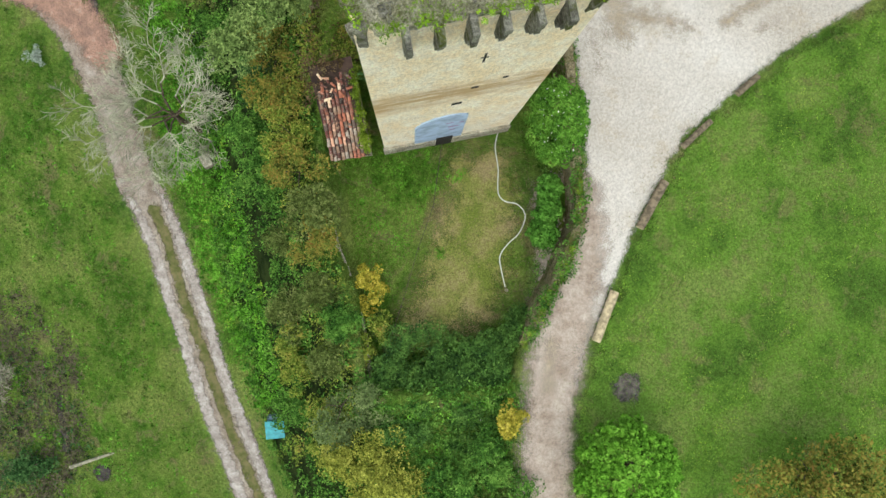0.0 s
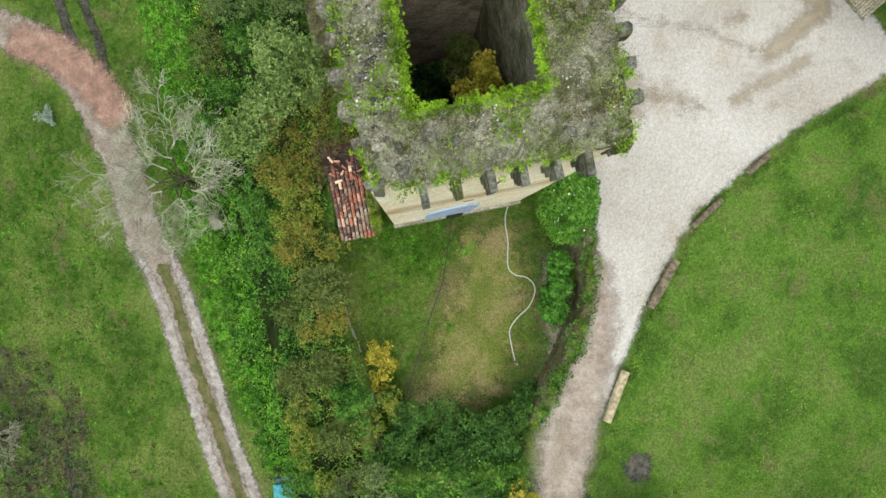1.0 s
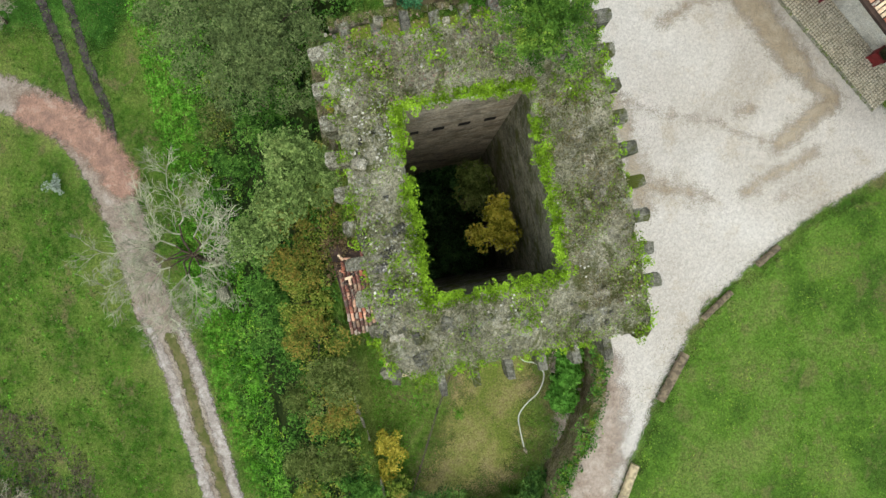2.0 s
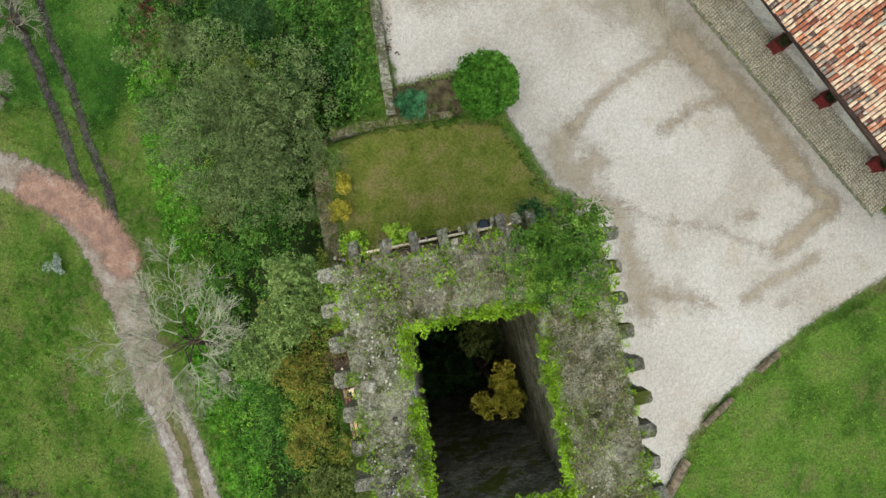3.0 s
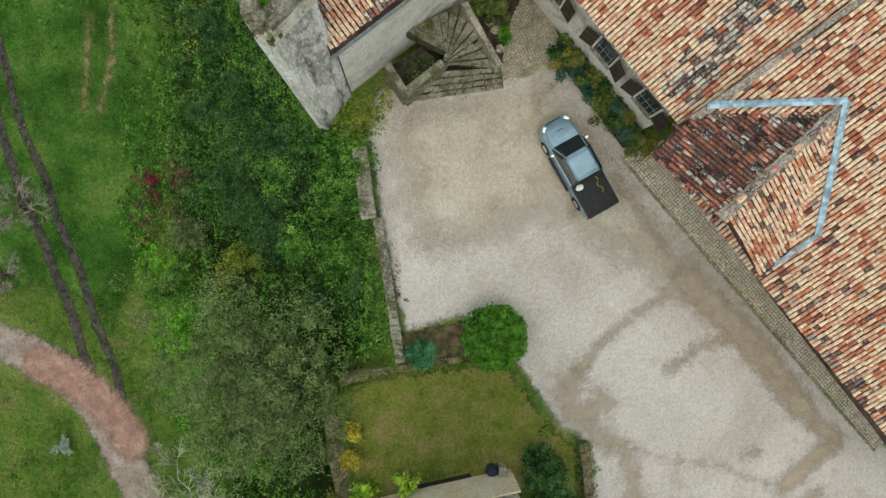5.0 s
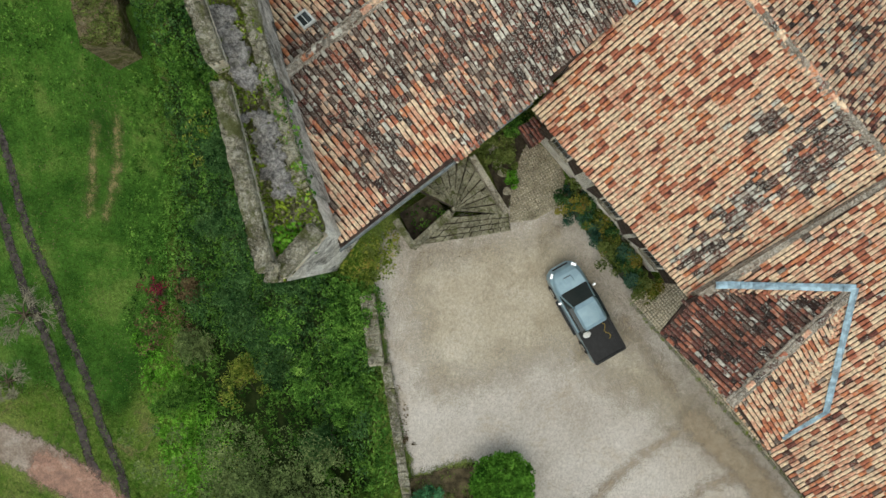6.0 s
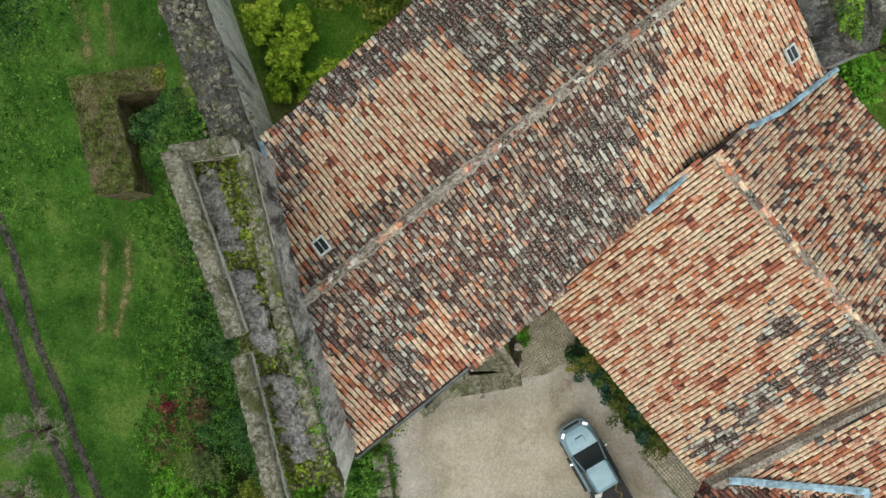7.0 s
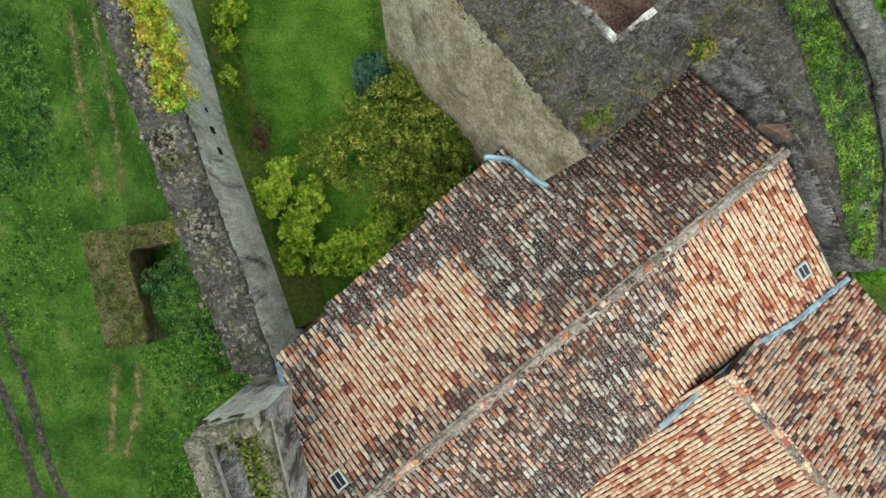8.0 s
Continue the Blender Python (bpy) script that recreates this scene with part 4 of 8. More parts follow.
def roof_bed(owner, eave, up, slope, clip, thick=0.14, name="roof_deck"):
    """The deck of channel tiles under a slope, its colour blackened as shade between tiles."""
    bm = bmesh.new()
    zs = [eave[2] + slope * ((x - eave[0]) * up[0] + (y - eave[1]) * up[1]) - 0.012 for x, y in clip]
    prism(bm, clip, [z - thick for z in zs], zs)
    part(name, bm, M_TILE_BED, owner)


def ridge_line(owner, p, q, mat=None):
    """Ridge tiles bedded in mortar."""
    p, q = Vector(p), Vector(q)
    n = max(2, int((q - p).length / 0.4))
    for i in range(n):
        a, b = p.lerp(q, i / n), p.lerp(q, (i + 1.12) / n)
        off = Vector((random.uniform(-0.03, 0.03), random.uniform(-0.03, 0.03), random.uniform(-0.015, 0.015)))
        piece = random.choice((M_MORTAR, M_TILE_OLD, M_MORTAR, mat or M_MORTAR, M_TILE_MIX, mat or M_MORTAR))
        part("ridge_tile", rod(bmesh.new(), a + off, b + off, 0.12, 0.1, 8), piece, owner)
    d = (q - p).normalized()
    for s in (-1, 1):
        side = Vector((-d.y, d.x, 0)) * s * 0.13
        strip_bm = bmesh.new()
        for i in range(2 * n):
            a, b = p.lerp(q, i / (2 * n)) + side * random.uniform(0.7, 1.3), p.lerp(q, (i + 1.1) / (2 * n)) + side * random.uniform(0.7, 1.3)
            rod(strip_bm, a - Vector((0, 0, 0.06)), b - Vector((0, 0, 0.06)), random.uniform(0.06, 0.1), random.uniform(0.06, 0.1), 6)
        tagged(part("mortar", strip_bm, M_MORTAR, owner, "crumbling grey mortar along the ridge"), kind="stuff")


def in_any(pts, polys):
    res = np.zeros(len(pts), bool)
    for pl in polys:
        res |= inside(pts[:, :2], pl)
    return res


def fuzzy(mid, amount=0.35):
    return mid + rng.normal(0, amount, mid.shape)


TILES = (M_TILE_NEW, M_TILE_MIX, M_TILE_OLD, M_TILE_RED, M_TILE_NIGHT, M_TILE_SHED)

# the great house: a ridge running north-east, cut off askew along the curtain wall
RA, RU = (0.7785, 0.628), (-0.628, 0.7785)
house = thing("great_house", 2, 42, 0, "long stone house under a patched canal tile roof", "house")
house.matrix_world = Matrix.Identity(4)
SOUTH = [(-6.04, 37.35), (10.13, 50.39), (12.9, 45.9), (13.75, 45.9), (11.6, 44.25), (9.1, 43.05), (6.5, 40.75), (2.55, 37.12), (-4.4, 31.7)]
NORTH = [(-6.04, 37.35), (-7.75, 43.1), (-7.1, 43.9), (0.1, 50.55), (4.6, 54.6), (7.3, 53.7), (10.13, 50.39)]
S_E, N_E = (-2.49, 32.95, 7.56), (-9.6, 41.77, 7.52)
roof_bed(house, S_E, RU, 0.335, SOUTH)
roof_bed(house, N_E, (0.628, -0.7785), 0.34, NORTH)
PATCH_S_NEW = [[(-5.5, 34.8), (-4.5, 31.6), (-2.6, 32.8), (-5.0, 35.9)], [(-1.5, 33.8), (0.2, 35.2), (-1.3, 37.6), (-2.7, 36.2)], [(6.6, 47.2), (10.1, 50.4), (13.7, 45.9), (9.0, 43.0), (6.3, 41.0), (5.4, 42.6), (6.2, 45.0)]]
PATCH_S_OLD = [[(1.2, 39.5), (5.2, 46.0), (6.4, 44.6), (5.6, 42.4), (6.3, 40.9), (2.4, 37.2)], [(-3.9, 36.8), (-2.0, 33.4), (-0.9, 34.2), (-3.0, 38.2)]]
PATCH_N_OLD = [[(-2.6, 47.5), (0.4, 45.0), (2.2, 45.0), (1.2, 44.3), (8.4, 49.6), (8, 54), (0.2, 50.6)], [(-6.6, 44.0), (-5.3, 44.0), (-3.0, 46.3), (-2.6, 47.6)]]
PATCH_N_OLD.append([(-5.8, 45.1), (0.1, 50.55), (1.1, 49.3), (-4.5, 44.3)])
PATCH_N_MIX = [[(-6.0, 37.3), (8.4, 48.8), (7.6, 49.6), (-6.7, 38.3)], [(-6.9, 40.5), (-5.9, 41.0), (-6.2, 44.0), (-7.5, 43.4)], [(3.4, 46.4), (6.8, 49.0), (5.0, 49.8), (2.8, 47.6)]]

PATCH_N_DARK = [[(3.4, 52.6), (5.2, 49.6), (7.2, 49.2), (10.2, 50.4), (8.0, 53.6), (4.6, 54.8)], [(-6.8, 44.4), (-5.6, 44.4), (-3.4, 46.6), (-3.9, 47.2)]]


def pick_south(mid):
    f = fuzzy(mid)
    return np.where(in_any(f, PATCH_S_NEW), 0, np.where(in_any(f, PATCH_S_OLD), 2, 1))


def pick_north(mid):
    f = fuzzy(mid, 0.25)
    s = np.where(in_any(f, PATCH_N_OLD), 2, 0)
    s = np.where(in_any(f, PATCH_N_MIX), 1, s)
    return np.where(in_any(f, PATCH_N_DARK) & (rng.random(len(mid)) < 0.85), 4, s)


NEAR_S = [(-0.5, 35.6), (2.0, 37.6), (-0.2, 40.4), (-2.7, 38.4)]
NEAR_N = [(-4.2, 40.6), (-1.4, 42.8), (-4.0, 46.0), (-6.6, 43.6)]
tile_roof(house, S_E, RA, RU, 0.335, SOUTH, pick_south, TILES, NEAR_S, (-24, 135), 19)
tile_roof(house, N_E, RA, (0.628, -0.7785), 0.34, NORTH, pick_north, TILES, NEAR_N, (-16, 135), 19)
ridge_line(house, (-6.04, 37.35, 9.5), (10.13, 50.39, 9.62))
HOUSE_WALL = [(-4.35, 32.35), (2.2, 37.5), (6.3, 40.9), (13.3, 46.0), (10.0, 50.4), (7.0, 53.3), (4.4, 54.0), (0.2, 50.2), (-7.0, 43.5), (-7.5, 43.0), (-5.8, 37.3)]
part("wall", prism(bmesh.new(), HOUSE_WALL, -1.5, [7.35, 7.3, 7.3, 7.3, 9.1, 8.0, 7.3, 7.3, 7.3, 7.3, 9.1]), M_RENDER, house)

# the long wing along the court
WA, WU = (0.639, -0.769), (0.769, 0.639)
wing = thing("court_wing", 9, 35, 0, "long court wing with orange canal tiles", "house")
wing.matrix_world = Matrix.Identity(4)
A_E, A_S = (3.0, 37.2, 5.5), 0.405
WEST = [(3.0, 37.25), (9.38, 29.62), (15.66, 34.36), (14.9, 35.05), (8.5, 42.65), (7.5, 42.0), (6.05, 40.85)]
roof_bed(wing, A_E, WU, A_S, WEST)
DARK_A = [[(11.6, 34.6), (12.9, 33.6), (14.8, 36.2), (13.4, 37.4)], [(8.6, 31.0), (9.5, 30.6), (12.2, 34.2), (11.4, 34.8)], [(10.4, 36.0), (11.2, 35.4), (12.0, 36.6), (11.3, 37.0)]]


def pick_west(mid):
    return np.where(in_any(fuzzy(mid, 0.3), DARK_A), 2, 0)


tile_roof(wing, A_E, WA, WU, A_S, WEST, pick_west, TILES, [(5.0, 36.0), (7.5, 33.0), (9.4, 34.6), (7.0, 37.6)], (-4, 66), 27)
EAST = [(8.5, 42.65), (10.0, 43.85), (11.7, 44.15), (13.8, 45.7), (14.8, 46.2), (19.5, 41.0), (15.9, 34.6), (15.66, 34.36), (14.9, 35.05)]
B_E = (14.4, 46.6, 5.95)
roof_bed(wing, B_E, (-0.769, -0.639), 0.36, EAST)
tile_roof(wing, B_E, WA, (-0.769, -0.639), 0.36, EAST, lambda m: np.where(rng.random(len(m)) < 0.2, 1, np.where(rng.random(len(m)) < 0.84, 0, 3)), TILES, [(9.6, 42.0), (11.6, 39.8), (13.4, 41.2), (11.4, 43.6)], (-5, 100), 34)
ridge_line(wing, (8.5, 42.45, 8.62), (15.0, 34.95, 8.62), M_TILE_NEW)
part("wall", prism(bmesh.new(), [(4.0, 37.4), (9.7, 30.6), (15.5, 34.5), (19.2, 40.9), (14.6, 45.8), (9.0, 42.0)], -0.5, [5.3, 5.3, 7.5, 5.3, 5.3, 7.6]), M_RENDER, wing)

# the lower range, a little higher in the roof, with its gabled porch
low_range = thing("south_range", 17, 25, 0, "long range with a pale orange canal tile roof", "house")
low_range.matrix_world = Matrix.Identity(4)
C_E, C_S = (12.24, 23.71, 5.54), 0.385
RANGE = [(8.85, 28.0), (9.3, 29.7), (15.75, 34.3), (21.3, 27.6), (30.0, 17.2), (22.5, 11.05), (17.77, 16.77)]


def pick_range(mid):
    """Mostly pale tiles, with broken dark ones gathered along the eaves."""
    up = (mid[:, 0] - C_E[0]) * WU[0] + (mid[:, 1] - C_E[1]) * WU[1]
    odds = np.where(up < 0.75, 0.5 + 0.3 * wave(mid[:, 0], mid[:, 1], 1.1, 3.0), 0.06)
    return np.where(rng.random(len(mid)) < odds, 1, 0)


roof_bed(low_range, C_E, WU, C_S, RANGE)
tile_roof(low_range, C_E, WA, WU, C_S, RANGE, pick_range, TILES, [(14.6, 22.5), (17.4, 19.1), (19.3, 20.7), (16.4, 24.2)], (-40, 80), 27)
part("wall", prism(bmesh.new(), [(11.8, 29.13), (14.3, 25.98), (25.0, 13.38), (29.6, 17.0), (15.6, 33.6)], -0.5, [6.2, 6.2, 6.2, 8.0, 8.0]), M_RENDER, low_range)
part("roof_step", prism(bmesh.new(), strip((9.35, 29.75), (15.7, 34.35), 0.3), [5.6, 8.6, 8.6, 5.6], [6.3, 9.05, 9.05, 6.3]), M_MORTAR, low_range, "stepped mortar joint between two roofs")
PA, PN = (0.747, 0.664), (-0.664, 0.747)
porch = thing("porch_roof", 10, 27, 0, "gabled porch roof with zinc valleys", "porch")
porch.matrix_world = Matrix.Identity(4)
P_W = [(9.9, 26.0), (14.4, 30.05), (9.95, 30.2), (8.85, 29.6), (7.8, 28.4)]
P_S = [(9.9, 26.0), (14.4, 30.05), (14.1, 25.3), (12.2, 23.65)]
W_E, SE_E = (7.8, 28.4, 6.3), (12.35, 23.55, 6.0)
roof_bed(porch, W_E, (0.664, -0.747), 0.41, P_W)
roof_bed(porch, SE_E, PN, 0.475, P_S)
tile_roof(porch, W_E, PA, (0.664, -0.747), 0.41, P_W, lambda m: np.where(rng.random(len(m)) < 0.75, 3, 2), TILES, [(7, 25), (12, 25), (12, 31), (7, 31)], (-4, 40), 12)
tile_roof(porch, SE_E, PA, PN, 0.475, P_S, lambda m: np.where(rng.random(len(m)) < 0.1, 1, 0), TILES, [(9, 23), (16, 23), (16, 29), (9, 29)], (-6, 40), 14)
ridge_line(porch, (9.8, 25.9, 7.68), (14.3, 29.9, 7.78), M_TILE_NEW)
M_REDPOST = plain_mat("dark_red_timber", (0.16, 0.03, 0.025), 0.6, 0.0, 0.25)
part("barge_board", prism(bmesh.new(), strip((9.23, 29.76), (8.65, 28.76), 0.1), 5.7, 5.95), M_REDPOST, porch, "dark red timber board")


def zinc(owner, pts, width):
    """A folded sheet-zinc valley: short lapped lengths, each with a raised middle."""
    for p, q in zip(pts[:-1], pts[1:]):
        p, q = Vector(p), Vector(q)
        n = max(1, int((q - p).length / 0.42))
        d = (q - p).normalized()
        s = Vector((-d.y, d.x, 0)).normalized() * width / 2
        for i in range(n):
            bm = bmesh.new()
            a, b = p.lerp(q, i / n), p.lerp(q, (i + 1.06) / n)
            za, zb = Vector((0, 0, random.uniform(0.04, 0.09))), Vector((0, 0, random.uniform(0.0, 0.03)))
            v = [bm.verts.new(w) for w in (a - s * random.uniform(0.85, 1.1), a + za, a + s * random.uniform(0.85, 1.1), b + s, b + zb, b - s)]
            bm.faces.new((v[0], v[1], v[4], v[5]))
            bm.faces.new((v[1], v[2], v[3], v[4]))
            low = [bm.verts.new(w.co - Vector((0, 0, 0.02))) for w in v]
            bm.faces.new((low[5], low[4], low[1], low[0]))
            bm.faces.new((low[4], low[3], low[2], low[1]))
            for k, l in ((0, 1), (1, 2), (2, 3), (3, 4), (4, 5), (5, 0)):
                bm.faces.new((v[k], low[k], low[l], v[l]))
            part("zinc_sheet", bm, M_ZINC, owner)


zinc(porch, [(9.75, 30.25, 6.75), (14.4, 30.15, 7.98)], 0.28)
zinc(porch, [(14.4, 30.15, 7.98), (14.15, 25.25, 6.62)], 0.28)
zinc(porch, [(14.15, 25.25, 6.62), (12.75, 24.15, 6.1)], 0.17)

# ---- the great tower ----
TU, TV, TC = Vector((0.981, 0.196)), Vector((-0.196, 0.981)), Vector((0.88, 9.6))


def tw(u, v):
    """A plan point of the tower from its own axes."""
    p = TC + TU * u + TV * v
    return (p.x, p.y)


tower = thing("tower", 0, 0, 0, "square cream limestone tower, roofless and overgrown on top", "tower")
T_OUT = [(-2.55, -4.2), (2.9, -4.15), (3.2, -3.8), (3.2, 3.64), (-3.1, 3.64), (-3.1, -3.6)]
T_IN = [(-1.92, -2.6), (1.42, -2.6), (1.42, 2.0), (-1.75, 2.0)]
TOP = 15.1


def wall_ring(name, faces, mat, owner, label=""):
    bm = bmesh.new()
    for poly, z0, z1 in faces:
        prism(bm, [tw(*p) for p in poly], z0, z1)
    return part(name, bm, mat, owner, label)


south = wall_ring("south_wall", [([(-3.1, -4.15), (3.15, -4.15), (3.15, -2.6), (-3.1, -2.6)], -3.2, 14.9)], M_CREAM_WALL, tower, "cream limestone face with rust-brown streaks")
wall_ring("north_wall", [([(-3.1, 2.0), (3.15, 2.0), (3.15, 3.62), (-3.1, 3.62)], -1.2, 14.9)], M_GREY_WALL, tower, "grey weathered limestone face")
wall_ring("east_wall", [([(1.46, -2.6), (3.15, -2.6), (3.15, 2.0), (1.46, 2.0)], -3.2, 14.9)], M_GREY_WALL, tower)
# east and south linings: brown and mossy stone, darkened to add shade inside the shaft
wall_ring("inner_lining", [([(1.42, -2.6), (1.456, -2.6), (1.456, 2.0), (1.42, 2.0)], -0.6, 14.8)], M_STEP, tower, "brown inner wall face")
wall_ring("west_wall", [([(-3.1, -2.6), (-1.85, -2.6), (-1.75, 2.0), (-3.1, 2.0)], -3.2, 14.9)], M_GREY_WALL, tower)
wall_ring("inner_lining", [([(-1.85, -2.598), (1.41, -2.598), (1.41, -2.57), (-1.85, -2.57)], -0.6, 14.75)], M_CORBEL, tower, "dark mossy inner wall face with shaft shade in its colour")
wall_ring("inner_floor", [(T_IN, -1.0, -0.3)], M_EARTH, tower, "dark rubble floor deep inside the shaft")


def rough_top(name, outline, hole, z, step, mat, owner, label, amp=0.12, place=lambda u, v: (u, v), spill=1):
    """An uneven ruined wall crown: a lumpy slab over an outline, with an opening."""
    o = np.array(outline)
    lo, hi = o.min(0) - 0.1, o.max(0) + 0.1
    ax, ay = np.arange(lo[0], hi[0] + step, step), np.arange(lo[1], hi[1] + step, step)
    A, B = np.meshgrid(ax, ay)
    A = A + rng.uniform(-0.3, 0.3, A.shape) * step
    B = B + rng.uniform(-0.3, 0.3, B.shape) * step
    pts = np.stack([A.ravel(), B.ravel()], 1)
    ok = inside(pts, outline)
    if hole is not None:
        ok &= ~inside(pts, hole)
    n = len(ax)
    k = (np.arange(len(ay) - 1)[:, None] * n + np.arange(n - 1)[None, :]).ravel()
    quads = np.stack([k, k + 1, k + n + 1, k + n], 1)
    quads = quads[ok[quads].sum(1) >= spill]
    out = ~inside(pts, outline)
    pts[out] = nearest_on(pts[out], list(outline) + [outline[0]])
    if hole is not None:
        gap = inside(pts, hole)
        pts[gap] = nearest_on(pts[gap], list(hole) + [hole[0]])
    pts = pts + rng.uniform(-0.16, 0.16, pts.shape) * step
    used, inv = np.unique(quads, return_inverse=True)
    w = np.array([place(*p) for p in pts[used]])
    lump = amp * (wave(w[:, 0], w[:, 1], 2.1) * 0.6 + rng.uniform(-0.6, 0.9, len(w)))
    V = np.concatenate([np.column_stack([w, z + lump]), np.column_stack([w, np.full(len(w), z - 0.35)])])
    F = inv.reshape(-1, 4)
    edges = {}
    for f in F:
        for a, b in zip(f, np.roll(f, -1)):
            edges[(a, b)] = 1
    rim = [(a, b) for a, b in edges if (b, a) not in edges]
    side = np.array([(b, a, a + len(w), b + len(w)) for a, b in rim])
    me = mesh_np(name, V, np.concatenate([F, side]), (mat,))
    return mesh_part(name, me, owner, label)


rough_top("wall_top", T_OUT, T_IN, TOP, 0.16, M_TOP, tower, "broken wall top grown over with dry grass and moss", 0.13, tw)


def corbel(u, v, du, dv, size=1.0, name="corbel", wide=1.0):
    """A stepped stone bracket that juts from the wall."""
    bm = bmesh.new()
    side = (-dv, du)
    last = random.choice((14.92, 15.02, 15.08))
    for k, (reach, z0, z1) in enumerate(((0.2, 13.35, 13.75), (0.36, 13.75, 14.15), (0.5, 14.15, 14.6), (0.58, 14.6, last))):
        w, reach = (0.08 + 0.008 * k) * wide, reach * size * random.uniform(0.88, 1.08)
        ring = ((-0.25, -w), (reach, -w * random.uniform(0.8, 1.0)), (reach * random.uniform(0.94, 1.0), w), (-0.25, w))
        if wide > 1.2:
            ring = ((-0.25, -w), (reach - 0.35 * w, -w), (reach, -0.65 * w), (reach, 0.65 * w), (reach - 0.35 * w, w), (-0.25, w))
        prism(bm, [tw(u + du * r + side[0] * s, v + dv * r + side[1] * s) for r, s in ring], z0, z1, 0.025)
    # west brackets are paler; elsewhere dark mossy stone holds shade from the gaps between
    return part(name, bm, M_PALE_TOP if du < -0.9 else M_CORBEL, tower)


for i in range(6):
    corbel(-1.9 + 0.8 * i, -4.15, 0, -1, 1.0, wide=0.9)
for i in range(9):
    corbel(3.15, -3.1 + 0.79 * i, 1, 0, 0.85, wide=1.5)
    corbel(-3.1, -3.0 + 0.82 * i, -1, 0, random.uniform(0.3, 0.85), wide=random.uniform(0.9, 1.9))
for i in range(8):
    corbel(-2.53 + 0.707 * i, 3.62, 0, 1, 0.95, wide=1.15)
# the battered foot of the north face, with a dark drain slot before it
plinth = bmesh.new()
prism(plinth, [tw(u, v) for u, v in ((-3.1, 3.6), (3.15, 3.6), (3.15, 4.05), (-3.1, 4.05))], -1.2, [1.7, 1.7, 0.0, 0.0])
part("plinth", plinth, M_PLINTH, tower, "pale sloping foot of the wall")
wall_ring("drain_slot", [([(-1.3, 4.1), (1.25, 4.1), (1.25, 4.4), (-1.3, 4.4)], -0.3, 0.06)], M_HOLE, tower, "dark slot at the wall foot")
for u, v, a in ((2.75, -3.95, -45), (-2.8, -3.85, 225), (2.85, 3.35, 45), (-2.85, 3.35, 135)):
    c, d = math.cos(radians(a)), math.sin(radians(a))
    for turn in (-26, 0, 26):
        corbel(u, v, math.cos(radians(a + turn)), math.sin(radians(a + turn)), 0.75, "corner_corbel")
# putlog holes in the inner north wall, a slit and the barred arch of the south face
for i in range(4):
    bm = bmesh.new()
    prism(bm, [tw(-1.35 + 0.75 * i + s, 1.99 + t) for s, t in ((-0.17, -0.006), (0.17, -0.006), (0.17, 0.02), (-0.17, 0.02))], 11.5, 11.9)
    part("beam_hole", bm, M_HOLE, tower)
wall_ring("inner_lining", [([(-1.74, 1.985), (1.42, 1.985), (1.42, 1.995), (-1.74, 1.995)], -0.6, 14.7)], M_INSIDE, tower, "brown inner wall face")

# ---- walls round the garden and court ----


def wall_run(name, line, width, tops, foot, mat, label, cap=None, stones=0.0):
    """A low wall along a line: body, and cap stones as single pieces."""
    ob = thing(name, 0, 0, 0, label, "wall", kind="structure")
    bm = bmesh.new()
    for k, (p, q) in enumerate(zip(line[:-1], line[1:])):
        a, b = tops[k], tops[k + 1]
        prism(bm, strip(p, q, width), foot, [a, b, b, a])
    part("body", bm, mat, ob)
    if stones:
        for k, (p, q) in enumerate(zip(line[:-1], line[1:])):
            p3, q3 = Vector((*p, tops[k])), Vector((*q, tops[k + 1]))
            n = max(1, int((q3 - p3).length / stones))
            ang = math.degrees(math.atan2(q3.y - p3.y, q3.x - p3.x))
            for i in range(n):
                for s in (-1, 1) if width > 0.42 else (0,):
                    c = p3.lerp(q3, (i + 0.5 + random.uniform(-0.12, 0.12)) / n)
                    side = Vector((-(q3 - p3).y, (q3 - p3).x, 0)).normalized() * s * width * 0.26
                    bm = bmesh.new()
                    box(bm, 0, 0, 0, stones * random.uniform(0.78, 0.98), (width * 0.52 if s else width * 1.04) * random.uniform(0.85, 1.02), random.uniform(0.09, 0.2), 0, 0.04)
                    st = part("stone", bm, cap or mat, ob)
                    st.matrix_local = pose(*(c + side + Vector((0, 0, 0.03))), random.uniform(-3, 3), random.uniform(-3, 3), ang + random.uniform(-9, 9))
    return ob


wall_run("court_wall", [(-3.93, 29.6), (-3.5, 26.3)], 0.68, [0.85, 0.75], -4.5, M_STONE, "thick low stone wall with flat mossy caps along the court", M_PALE_TOP, 0.42)
wall_run("court_wall", [(-3.08, 26.3), (-2.05, 19.5)], 0.42, [0.55, 0.35], -4.5, M_STONE, "narrow low stone wall with mossy caps along the court", M_PALE_TOP, 0.36)
wall_run("bed_wall", [(-4.9, 18.55), (-3.0, 19.05), (0.8, 19.6)], 0.3, [0.05, 0.1, 0.12], -1.5, M_STONE, "low mossy stone edging of a flower bed", M_RUIN, 0.34)
wall_run("terrace_wall", [(-5.5, 18.35), (-5.1, 15.0), (-4.4, 11.3)], 0.78, [-0.1, -0.1, -0.2], -8, M_RUIN, "broad moss-grown retaining wall", M_RUIN)
wall_run("lane_wall", [(6.6, 15.6), (7.3, 9.2), (7.75, 4.2), (8.0, 1.4), (7.0, -1.25), (5.95, -3.1), (5.3, -4.6)], 0.42, [0.5, 0.45, 0.15, 0.05, -0.05, -0.2, -0.4], -3.2, M_RUIN, "crumbling brown stone wall between garden and lane", M_RUIN, 0.4)
